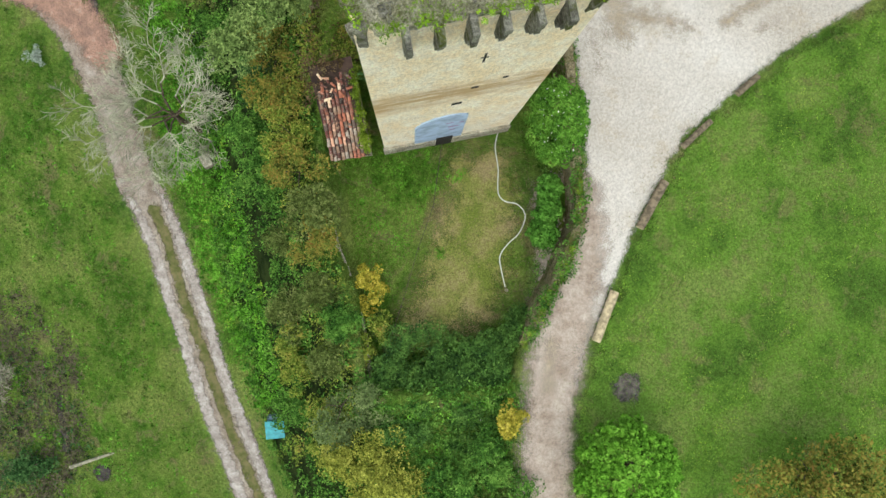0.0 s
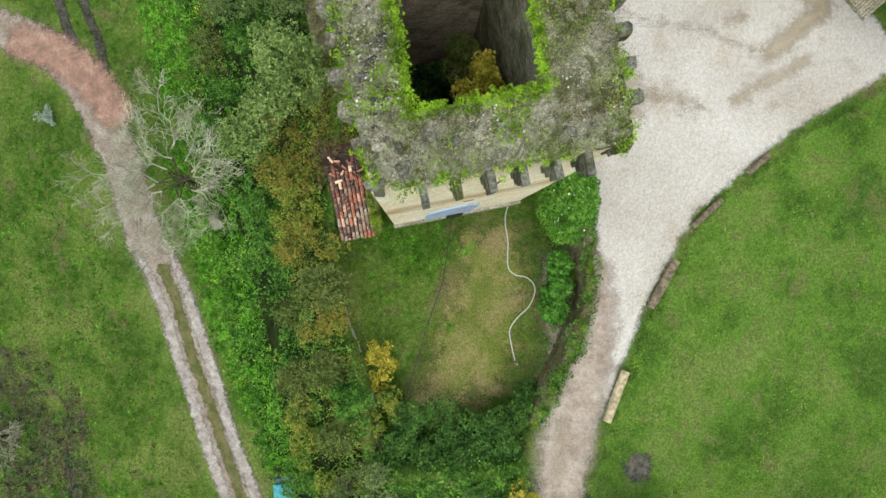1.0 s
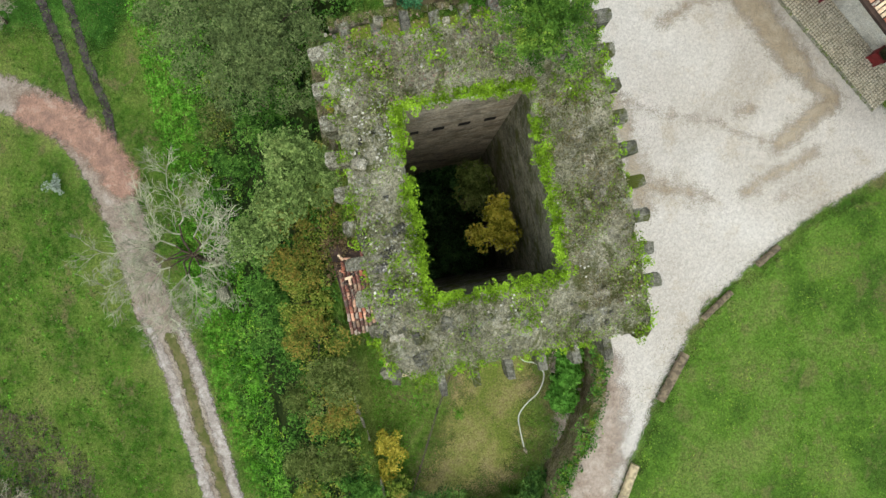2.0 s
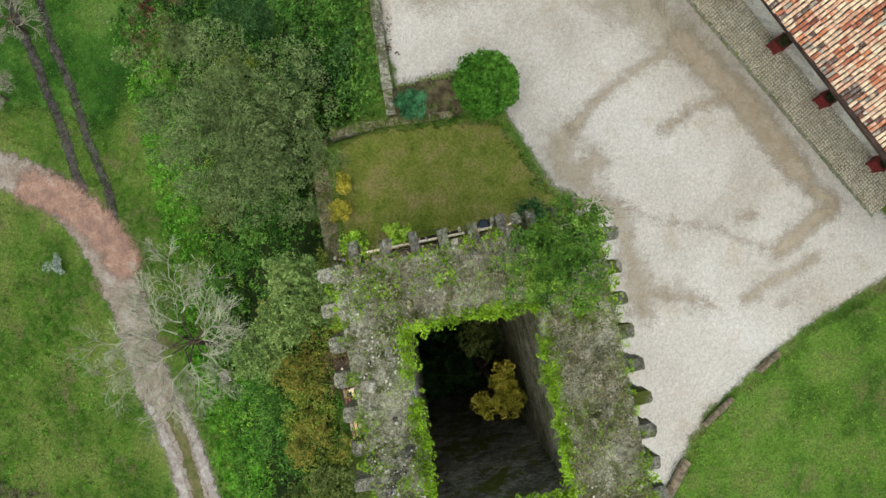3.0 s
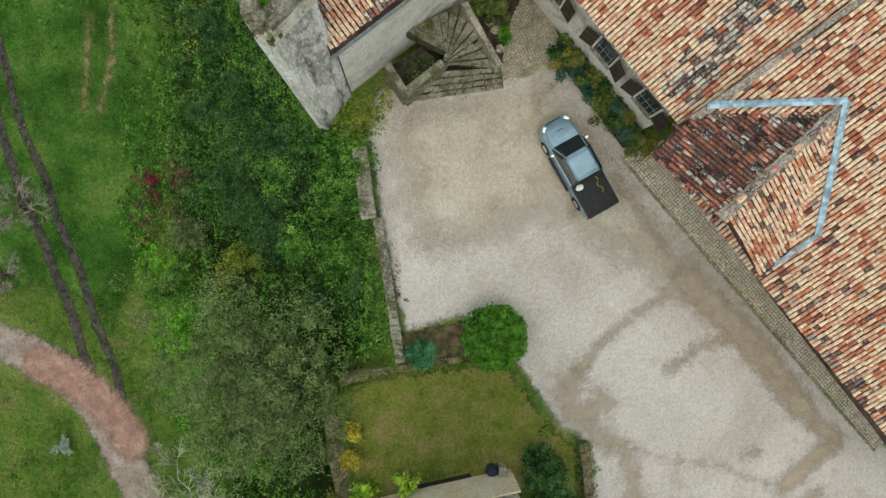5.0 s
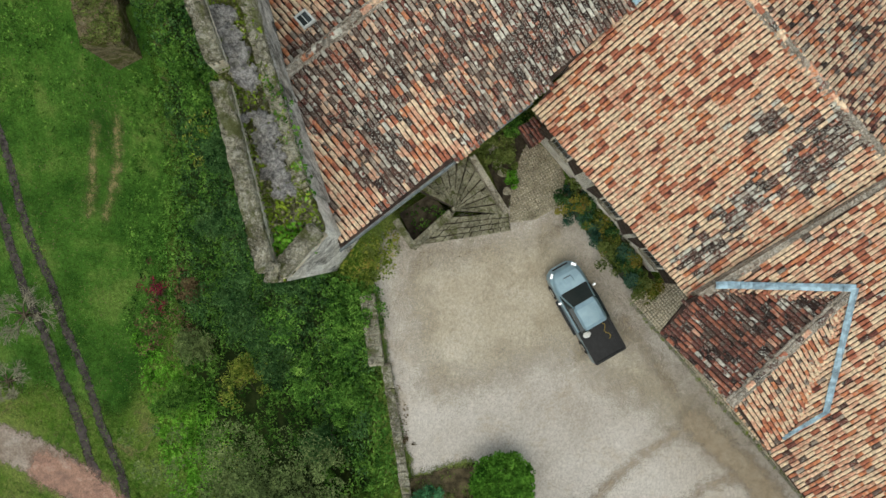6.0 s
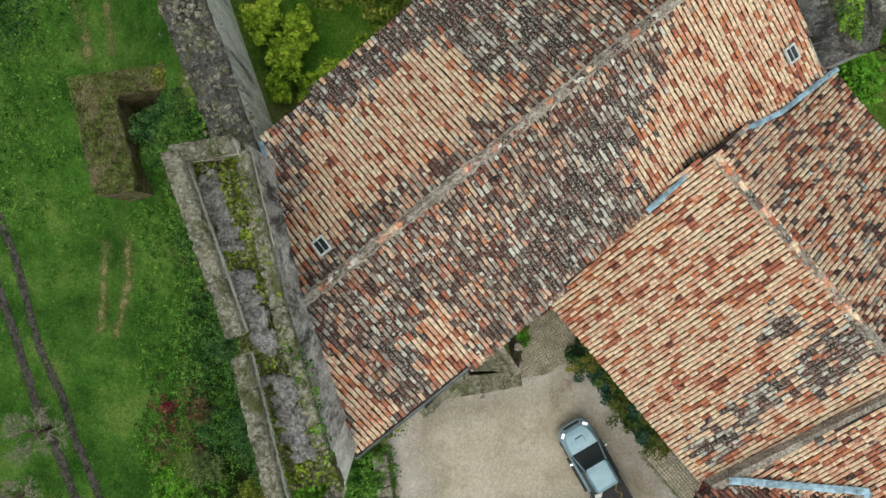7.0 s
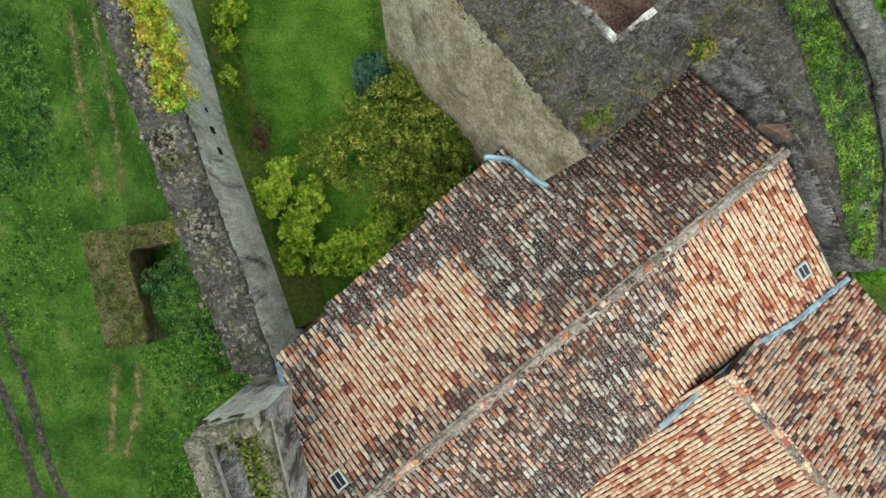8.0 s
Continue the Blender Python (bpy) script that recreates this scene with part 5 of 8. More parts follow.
wall_run("garden_wall", [(-4.6, 4.4), (-3.85, 0.3), (-2.95, -2.0), (-2.4, -4.5), (-2.2, -6.6)], 0.4, [-1.9, -1.9, -2.0, -2.1, -2.1], -9, M_STONE, "low old garden wall above the bank", M_STONE, 0.4)

# ---- the curtain wall and its broad western bastion ----
curtain = thing("curtain_wall", 0, 0, 0, "high ruined curtain wall with an overgrown wall walk", "castle wall", kind="structure")


def wall_block(name, outline, z0, z1, mat, owner, label=""):
    return part(name, prism(bmesh.new(), outline, z0, z1), mat, owner, label)


M_WALK = stone_mat("mossy_wall_walk", (0.1, 0.095, 0.05), (0.25, 0.235, 0.13), 0.8, 0.3, 0, 0.4, (0.45, 0.44, 0.36), None, 0.95, 0.35)
B_OUT = [(-9.15, 42.0), (-7.45, 36.7), (-6.05, 30.85), (-5.5, 30.7), (-4.35, 32.2), (-4.75, 33.2), (-5.95, 37.3), (-7.1, 41.3), (-7.25, 42.3)]
wall_block("bastion_body", B_OUT, -11.0, 11.75, M_OLD_RENDER, curtain, "pale weathered bastion wall")
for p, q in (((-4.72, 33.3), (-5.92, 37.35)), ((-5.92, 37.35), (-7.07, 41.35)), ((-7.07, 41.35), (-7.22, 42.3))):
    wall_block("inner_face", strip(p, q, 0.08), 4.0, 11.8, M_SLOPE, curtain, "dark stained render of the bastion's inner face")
rough_top("wall_walk", B_OUT, None, 11.95, 0.2, M_WALK, curtain, "overgrown wall walk with rubble and moss", 0.16)
for pts, w, t in (([(-8.95, 41.85), (-7.72, 38.3), (-7.2, 36.75)], 0.42, 13.0), ([(-7.1, 36.2), (-5.85, 31.0)], 0.42, 12.95), ([(-5.85, 31.0), (-5.5, 30.95)], 0.5, 12.9), ([(-5.6, 30.95), (-4.5, 32.2)], 0.46, 12.75), ([(-8.95, 41.8), (-7.3, 42.1)], 0.42, 12.9), ([(-7.25, 42.0), (-6.2, 37.5), (-5.0, 33.4)], 0.36, 12.2)):
    for p, q in zip(pts[:-1], pts[1:]):
        wall_block("parapet", strip(p, q, w), 11.5, t - 0.2, M_BASTION, curtain)
        rough_top("parapet_top", strip(p, q, w + 0.06), None, t, 0.11, M_PALE_TOP, curtain, "pale lichened parapet stones", 0.13)
MIDWALL = [(-8.2, 41.2), (-6.9, 37.5), (-5.35, 32.9)]
M_RUBBLE = stone_mat("grey_rubble", (0.13, 0.125, 0.12), (0.36, 0.345, 0.335), 0.12, 0.4, 0, 0.3, (0.55, 0.54, 0.5), None, 0.9, 0.4)


def rubble(name, label, line, width, z, n, lo, hi, mat):
    """A broken core of stones along a line, too many to count."""
    verts, faces = [], []
    tpl = np.array([(-1, -1, -1), (1, -1, -1), (1, 1, -1), (-1, 1, -1), (-0.7, -0.7, 1), (0.7, -0.7, 1), (0.7, 0.7, 1), (-0.7, 0.7, 1)])
    fc = np.array([(4, 5, 6, 7), (0, 1, 5, 4), (1, 2, 6, 5), (2, 3, 7, 6), (3, 0, 4, 7)])
    seg = np.array([math.dist(p, q) for p, q in zip(line[:-1], line[1:])])
    for k in range(n):
        i = rng.choice(len(seg), p=seg / seg.sum())
        f = rng.random()
        x = line[i][0] + (line[i + 1][0] - line[i][0]) * f + rng.normal(0, width)
        y = line[i][1] + (line[i + 1][1] - line[i][1]) * f + rng.normal(0, width)
        if math.sin(1.9 * y) + math.sin(4.3 * y + 1.0) < -0.7:
            continue
        t, s = rng.uniform(0, 6.3), rng.uniform(lo, hi)
        v = tpl * np.array([s * rng.uniform(0.7, 1.5), s, s * 0.6]) + rng.uniform(-0.25, 0.25, (8, 3)) * s
        c, d = math.cos(t), math.sin(t)
        faces.append(fc + 8 * len(verts))
        verts.append(np.column_stack([x + v[:, 0] * c - v[:, 1] * d, y + v[:, 0] * d + v[:, 1] * c, z + v[:, 2]]))
    ob = new(name, mesh_np(name, np.concatenate(verts), np.concatenate(faces), (mat,)))
    return tagged(ob, label, "rubble", kind="stuff")


rubble("wall_rubble", "grey rubble core heaped along the bastion's wall walk", MIDWALL, 0.14, 12.2, 620, 0.05, 0.16, M_RUBBLE)

N_OUT = [(-18.5, 70), (-14.2, 56.2), (-12.7, 51.7), (-11.1, 47.2), (-9.3, 42.6), (-7.7, 42.6), (-8.15, 43.6), (-9.95, 48.9), (-11.15, 52.4), (-12.1, 56.2), (-16.0, 70)]
wall_block("north_curtain", N_OUT, -11.5, 7.25, M_OLD_RENDER, curtain, "rendered curtain wall above the garden")
rough_top("curtain_top", N_OUT, None, 7.45, 0.2, M_DARK_TOP, curtain, "dark lichened top of the curtain wall", 0.12)

verge = [((-9.95, 48.9), (-11.15, 52.4)), ((-8.15, 43.6), (-9.95, 48.9)), ((-11.15, 52.4), (-12.1, 56.2)), ((-12.1, 56.2), (-16.0, 70.0))]
for p, q in verge:
    e = (Vector(q) - Vector(p)).normalized()
    o = Vector((e.y, -e.x)) * 1.5
    a, b = Vector(p), Vector(q)
    bm = bmesh.new()
    prism(bm, [tuple(a), tuple(b), tuple(b + o), tuple(a + o)], -0.5, [1.7, 1.7, 0.05, 0.05])
    part("grass_bank", bm, M_GROUND, curtain, "grass banked up against the wall foot")

# the roofless gatehouse stub below the curtain wall
ruin = thing("gate_ruin", 0, 0, 0, "brown moss-grown stub of a ruined gatehouse", "ruin")
R_L = [(-19.9, 48.2), (-15.0, 48.9), (-14.5, 47.9), (-17.6, 47.3), (-16.5, 43.2), (-16.6, 42.4), (-18.6, 42.2)]
wall_block("wall", R_L, -13.5, -2.75, M_RUIN, ruin)
rough_top("wall_top", R_L, None, -2.6, 0.2, M_RUIN, ruin, "brown mossy wall top", 0.14)

# the keep beyond the great house
keep = thing("keep", 0, 0, 0, "massive grey stone keep with a walled roof terrace", "tower")
K_OUT = [(1.85, 49.5), (8.2, 55.0), (2.5, 61.5), (-3.9, 56.2)]
K_IN = [(2.5, 52.4), (5.6, 54.95), (1.6, 59.6), (-2.1, 56.6)]
for a, b in ((0, 1), (1, 2), (2, 3), (3, 0)):
    wall_block("wall", [K_OUT[a], K_OUT[b], K_IN[b], K_IN[a]], -1.0, 14.55, M_KEEP, keep)
wall_block("terrace", K_IN, 8.0, 12.6, M_TERRACE, keep, "reddish brown leaf-strewn roof terrace")
rough_top("wall_top", K_OUT, K_IN, 14.75, 0.13, M_DARK_TOP, keep, "dark lichened wall top with weeds", 0.12)

for p, q in ((K_IN[0], K_IN[1]), (K_IN[3], K_IN[0])):
    n = int(math.dist(p, q) / 0.42)
    for i in range(n):
        a, b = Vector(p).lerp(Vector(q), i / n), Vector(p).lerp(Vector(q), (i + random.uniform(0.8, 0.97)) / n)
        part("edge_stone", prism(bmesh.new(), strip(a, b, random.uniform(0.14, 0.24)), 14.5, 14.86, 0.03), random.choice((M_OLD_RENDER, M_PALE_TOP, M_EAST_TOP)), keep, "pale edge stone of the roof terrace")
# the eastern curtain: an inner face, a mossy wall walk, an outer parapet
east_wall = thing("east_curtain", 0, 0, 0, "grey stone curtain wall with a mossy wall walk", "castle wall", kind="structure")
E_OUT = [(6.0, 54.6), (7.7, 53.75), (9.75, 51.2), (10.3, 50.6), (13.7, 46.15), (14.6, 46.4), (14.8, 48.5), (12.9, 52.3), (10.6, 56.5), (8.0, 60), (5.5, 57.5)]
E_WALK = [(8.5, 56.2), (10.0, 52.3), (11.6, 49.9), (12.9, 46.9), (13.8, 46.5), (13.4, 49.3), (12.1, 51.9), (10.4, 55.0)]


def walk_height(x, y):
    """The ruined wall head falls towards the range."""
    return np.interp(y, [46, 48.5, 50.5, 53, 60], [8.4, 9.3, 10.3, 11.2, 11.3])


def settle(ob, base):
    """Lets a wall head built level at 'base' follow the fall of the wall."""
    for v in ob.data.vertices:
        if v.co.z > base - 1.0:
            v.co.z += float(walk_height(v.co.x, v.co.y)) - base
    return ob


def chain(poly, step=0.8):
    """An outline with corners added at even steps."""
    out = []
    for p, q in zip(poly, poly[1:] + poly[:1]):
        k = max(1, int(math.dist(p, q) / step))
        out += [(p[0] + (q[0] - p[0]) * i / k, p[1] + (q[1] - p[1]) * i / k) for i in range(k)]
    return out


E_LONG = chain(E_OUT)
part("wall", prism(bmesh.new(), E_LONG, -1.0, [float(walk_height(*p)) - 0.12 for p in E_LONG]), M_EAST_FACE, east_wall, "pale grey stained stone face")
settle(rough_top("wall_walk", E_OUT, None, 10.5, 0.17, M_DARK_TOP, east_wall, "dark wall walk of broken stone", 0.12), 10.5)
for p, q, w, t in (((9.6, 57.6), (10.8, 55.2), 0.75, 11.15), ((10.8, 55.2), (12.4, 52.4), 0.8, 11.2), ((12.4, 52.4), (13.7, 49.6), 0.75, 11.1), ((13.7, 49.6), (14.3, 47.4), 0.6, 10.95)):
    settle(rough_top("parapet", strip(p, q, w), None, t, 0.15, M_EAST_TOP, east_wall, "grey lichened parapet stones", 0.1), 10.5)
part("flashing", prism(bmesh.new(), [(9.0, 51.25), (9.95, 51.2), (10.15, 50.75), (9.7, 50.95)], 9.5, [10.0, 10.25, 9.9, 9.85]), M_TERRACE, east_wall, "brown sheet tucked between wall and roof")

# ---- trees and shrubs ----
L_LAUREL = leaf_mat("leaf_laurel", [(0.02, 0.06, 0.012), (0.06, 0.165, 0.022), (0.1, 0.25, 0.036), (0.16, 0.34, 0.06)])
L_PINE = leaf_mat("conifer_needles", [(0.014, 0.04, 0.008), (0.06, 0.135, 0.02), (0.125, 0.235, 0.034), (0.27, 0.37, 0.055)])
L_VIVID = leaf_mat("leaf_vivid_green", [(0.035, 0.1, 0.01), (0.09, 0.23, 0.02), (0.145, 0.33, 0.034), (0.22, 0.42, 0.06)])
L_BLOSSOM = leaf_mat("leaf_fresh_green", [(0.035, 0.095, 0.014), (0.085, 0.21, 0.026), (0.145, 0.32, 0.042), (0.23, 0.42, 0.07)])
L_GOLD = leaf_mat("leaf_gold_olive", [(0.08, 0.1, 0.016), (0.18, 0.205, 0.032), (0.31, 0.33, 0.055), (0.45, 0.45, 0.1)])
L_HEDGE = leaf_mat("leaf_hedge_olive", [(0.02, 0.038, 0.01), (0.08, 0.125, 0.02), (0.18, 0.25, 0.036), (0.28, 0.31, 0.06), (0.3, 0.19, 0.05)], 1.1)
L_SAGE = leaf_mat("leaf_pale_olive", [(0.05, 0.085, 0.024), (0.12, 0.185, 0.05), (0.2, 0.29, 0.085), (0.31, 0.38, 0.13)])
L_THICKET = leaf_mat("leaf_thicket_green", [(0.014, 0.035, 0.012), (0.045, 0.105, 0.024), (0.085, 0.175, 0.035), (0.14, 0.25, 0.055)], 0.9)
def ground_at(x, y):
    return float(height(np.array([x]), np.array([y]))[0])


plant("round_tree", "dense bright green clipped round tree on the lawn", "tree", 9.6, -9.95, 0, 2.35, 2.4, 3.4, L_VIVID, 420, 50, 0.17, 0.24, 0.3, lobes=0)
plant("autumn_tree", "rust and olive autumn tree beside the lawn", "tree", 18.3, -10.6, 0, 3.0, 2.6, 5.0, L_AUTUMN, 120, 60, 0.17, 0.6, 1.0)
plant("court_bush", "dense dark green rounded bush at the court edge", "bush", 2.3, 20.7, 0, 1.48, 1.42, 1.9, L_BOX, 220, 70, 0.14, 0.32, 0.0, lobes=0)
plant("blue_shrub", "small blue-green shrub in the stone bed", "shrub", -1.05, 19.95, 0, 0.78, 0.62, 0.9, L_TEAL, 50, 40, 0.1, 0.22, 0.0, lobes=0)
plant("willow_tree", "large grey-green tree thinning in autumn", "tree", -7.8, 18.5, ground_at(-7.8, 18.5), 3.3, 3.5, 6.9, L_WILLOW, 800, 58, 0.11, 0.4, 1.4, lobes=34)
plant("bank_tree", "olive green tree on the bank beside the tower", "tree", -6.6, 11.3, ground_at(-6.6, 11.3), 2.0, 2.1, 6.3, L_SAGE, 260, 60, 0.13, 0.36, 2.2, lobes=9)
plant("wall_pine", "bushy green conifer rooted on the tower top", "tree", 1.95, 12.7, TOP, 1.0, 1.0, 2.1, L_PINE, 260, 60, 0.06, 0.2, 0.2, flat=0.4, lobes=13)
plant("shaft_bush", "dark green bush under the shaft's south wall", "bush", 0.9, 8.0, -0.3, 1.0, 0.8, 4.2, L_DARK, 90, 44, 0.13, 0.34, 1.6)
for u, v, r in ((-0.9, 1.1, 0.9), (0.3, 1.2, 0.8)):
    plant("shaft_bush", "dark ivy-clad growth under the shaft's north wall", "bush", *tw(u, v), -0.3, r, 0.7, 4.4, L_DARK, 90, 44, 0.13, 0.34, 1.2)
plant("shaft_bush", "dark bush in the shaft's corner", "bush", -0.3, 7.6, -0.3, 0.9, 0.6, 3.6, L_DARK, 60, 44, 0.13, 0.34, 1.2)
plant("yellow_bush", "yellow-leaved bush growing inside the tower", "bush", 1.75, 8.6, -0.3, 0.6, 0.6, 11.6, L_YELLOW, 60, 34, 0.12, 0.22, 9.8)
plant("brown_bush", "olive brown bush growing inside the tower", "bush", 1.3, 10.2, -0.3, 0.8, 0.9, 8.6, L_OLIVE, 60, 40, 0.12, 0.3, 6.6)
plant("dark_bush", "dark bush filling the tower shaft", "bush", -0.1, 10.0, -0.3, 1.3, 1.6, 3.0, L_DARK, 90, 40, 0.16, 0.4, 0.7)
blossom = plant("blossom_shrub", "green shrub dotted with small white flowers", "shrub", 6.95, 6.1, -2.2, 1.45, 2.1, 3.5, L_BLOSSOM, 300, 70, 0.1, 0.3, 0.0, lobes=0)
spray = crown_points(1.3, 1.9, 1.6, 130, 1, 0.2, 0.1) + np.array([0, 0, 2.0])
foliage("blossom", spray, 0.08, L_WHITE, blossom, "small white flowers", 0.9, 0.9)
for x, y, r in ((6.75, 3.0, 0.62), (6.7, 1.9, 0.66), (6.55, 0.8, 0.62)):
    plant("laurel_bush", "glossy dark green laurel against the lane wall", "shrub", x, y, -2.65, r, r * 1.05, 1.9, L_LAUREL, 64, 30, 0.2, 0.26, 0.0, "laurels by the wall", flat=0.6, lobes=0)
for x, y, rx, ry, h in ((1.2, -5.4, 1.5, 1.1, 1.9), (3.2, -4.8, 1.5, 1.2, 2.2), (2.2, -6.4, 1.7, 1.2, 2.0), (0.3, -7.3, 1.4, 1.1, 2.4), (5.0, -4.0, 0.8, 0.9, 1.8), (-1.0, -6.2, 1.1, 1.0, 1.8), (2.4, -7.9, 1.5, 1.0, 2.2), (4.2, -6.4, 1.2, 0.9, 1.9), (-1.2, -8.4, 1.2, 1.0, 2.2)):
    plant("thicket_bush", "green thicket bush at the garden foot", "bush", x, y, -2.3, rx, ry, h, L_THICKET, 110, 50, 0.12, 0.4, 0.0, "bushes at the garden foot")
plant("yellow_tree", "yellow-green autumn tree below the garden", "tree", -1.75, -10.4, -3.5, 1.8, 1.7, 4.4, L_GOLD, 170, 55, 0.12, 0.4, 1.2, lobes=9)
plant("yellow_shrub", "bright yellow shrub beside the lane", "shrub", 5.0, -7.9, -0.9, 0.7, 0.75, 1.8, L_YELLOW, 45, 40, 0.14, 0.26, 0.3)
plant("orange_shrub", "yellow and orange shrub over the garden wall", "shrub", -2.1, -1.5, -2.6, 0.6, 1.15, 1.6, L_YELLOW, 40, 40, 0.14, 0.26, 0.0, "autumn shrubs on the wall")
plant("orange_shrub", "orange-brown shrub over the garden wall", "shrub", -1.75, -4.2, -2.6, 0.65, 1.0, 1.5, L_HEDGE, 40, 40, 0.14, 0.26, 0.0, "autumn shrubs on the wall")
for x, y, r, m in ((-4.35, 16.4, 0.35, L_YELLOW), (-4.1, 15.1, 0.48, L_YELLOW), (-3.6, 13.7, 0.6, L_LIME), (-3.4, 12.5, 0.65, L_LIME), (-1.85, 13.9, 0.55, L_LIME)):
    plant("lime_shrub", "yellow-green shrub along the lawn", "shrub", x, y, -0.1, r, r, r * 2.0, m, 32, 34, 0.13, 0.2, 0.0, "shrubs along the lawn")
for x, y, r in ((4.2, 14.9, 1.0), (4.9, 14.0, 0.9), (5.1, 12.6, 0.8), (5.6, 11.2, 0.7)):
    plant("ivy_bush", "dark green feathery bush in the tower's lee", "bush", x, y, -0.3, r, r, 1.2, L_DARK, 60, 45, 0.12, 0.3, 0.0, "bushes beside the tower")

# garden north of the house
L_CITRUS = leaf_mat("leaf_citrus_green", [(0.06, 0.13, 0.013), (0.17, 0.3, 0.026), (0.33, 0.47, 0.045), (0.5, 0.56, 0.09)])
GARDEN = [(-11.3, 57.4, 0.9, 0.85, 1.5, "yellow-green shrub in the north garden"), (-11.6, 55.1, 0.75, 0.95, 1.4, "yellow-green shrub in the north garden"), (-9.4, 49.9, 1.25, 1.3, 1.9, "spreading yellow-green garden shrub"), (-8.3, 48.2, 1.3, 1.5, 2.0, "spreading yellow-green garden shrub"), (-5.2, 47.2, 1.45, 1.3, 2.2, "yellow-green shrub at the eaves")]
for x, y, rx, ry, h, lab in GARDEN:
    plant("garden_shrub", lab, "shrub", x, y, 0.1, rx, ry, h, L_CITRUS, int(80 * rx * ry), 26, 0.24, 0.26, 0.0, "garden shrubs", lobes=7)
plant("garden_tree", "tall dense olive green shrub by the keep", "shrub", -2.9, 51.6, 0.1, 2.7, 3.0, 4.4, L_SPECK, 420, 34, 0.17, 0.36, 0.0, "garden shrubs", lobes=14)
plant("garden_conifer", "small blue-grey conifer by the keep", "conifer", -4.6, 55.3, 0.1, 0.9, 1.0, 2.2, L_BLUE, 110, 34, 0.14, 0.24, 0.0, lobes=0)

# rough growth on the bank
BRAMBLE = [(-4.2, 20.5), (-7.9, 24.1), (-11.9, 25), (-16.2, 28), (-16.5, 40), (-13.2, 46), (-10, 43.5), (-6.8, 31), (-4.6, 30.2), (-3.6, 27)]
scrub("bank_scrub", "tangled green scrub covering the steep bank", BANK, L_GREEN, 4.6, 0.16, 1.5, height, 1.6, 0.64, per=30, clump_r=(0.25, 0.6))
scrub("bramble", "dark green brambles and ivy on the bank", BRAMBLE, L_DARK, 7, 0.14, 2.1, height, 1.0, 0.72, per=30)
scrub("wall_foot_scrub", "leafy scrub crowding the outer foot of the court wall", [(-2.35, 19.9), (-2.85, 22.5), (-3.4, 25.9), (-3.95, 26.3), (-4.4, 29.8), (-5.6, 30.2), (-5.4, 24), (-4.6, 20)], L_GREEN, 11, 0.15, 0.9, lambda x, y: np.maximum(height(x, y), -1.6), 0.9, 0.95, per=26)
scrub("bramble", "fresh green ivy trailing over the bank", BRAMBLE, L_GREEN, 8, 0.14, 2.3, height, 1.7, 0.56, per=26)
scrub("hedge", "green hedge growth below the garden wall", [(-9.5, 11), (-7.4, 11), (-6.8, 4), (-6, 0), (-4.8, -6), (-6.5, -7.9), (-8.1, 0)], L_GREEN, 7, 0.15, 1.7, height, 1.0, 0.62, per=30)
scrub("autumn_hedge", "yellowing hedge along the garden wall", [(-7, 11), (-5.2, 11), (-4.7, 4), (-3.9, 0.5), (-2.9, -3.5), (-2.6, -8), (-4.6, -8), (-5.2, -3), (-6.4, 2)], L_HEDGE, 9, 0.12, 1.6, lambda x, y: np.maximum(height(x, y), -4.2), 1.2, 0.7, per=30)
scrub("bright_weeds", "bright green nettles at the foot of the bank", [(-12.7, 13), (-10.2, 4), (-8.7, -4.1), (-6.4, -8.9), (-9.8, -10.1), (-13, -2.1), (-14.8, 4), (-16.2, 9.9)], L_BRIGHT, 11, 0.15, 0.6, height, 0.9, 0.8)
scrub("bright_weeds", "bright green nettles at the foot of the bank", [(-19.9, 27), (-15.2, 23.9), (-13.1, 20), (-13.2, 14), (-16.1, 12), (-17.6, 18)], L_BRIGHT, 10, 0.15, 0.6, height, 0.9, 0.85)
scrub("pale_weeds", "yellow-green weeds drifting down the bank", [(-13.7, 20), (-11.1, 12), (-9.2, 2), (-6.4, -7.9), (-8.6, -11), (-11.9, -4.2), (-14, 4), (-15.4, 14)], L_LIME, 1.6, 0.13, 0.7, height, 0.8, 0.42)
scrub("bank_grass", "long grass along the foot of the bank", [(-19.2, 42), (-15.8, 42), (-15.6, 32), (-17.4, 27), (-20.3, 27)], L_GREEN, 6, 0.15, 0.6, height, 0.9, 0.8)
scrub("south_scrub", "mixed green undergrowth south of the garden", [(-2.4, -5.4), (5.0, -5.0), (5.2, -16), (-6, -16)], L_GREEN, 9, 0.14, 0.6, height, 0.8, 0.85)
scrub("south_weeds", "bright weeds south of the garden", [(-1, -8), (5.0, -6.6), (5.2, -13), (0, -13)], L_BRIGHT, 3, 0.14, 0.5, height, 0.7, 0.5)
SORTS = ((L_OLIVE, "olive green bush on the bank"), (L_AUTUMN, "olive and orange autumn bush on the bank"), (L_GREEN, "mid green bush on the bank"), (L_DARK, "dark green bush on the bank"), (L_WILLOW, "grey-green bush on the bank"), (L_HEDGE, "yellowing olive bush on the bank"))
rnd = random.Random(21)
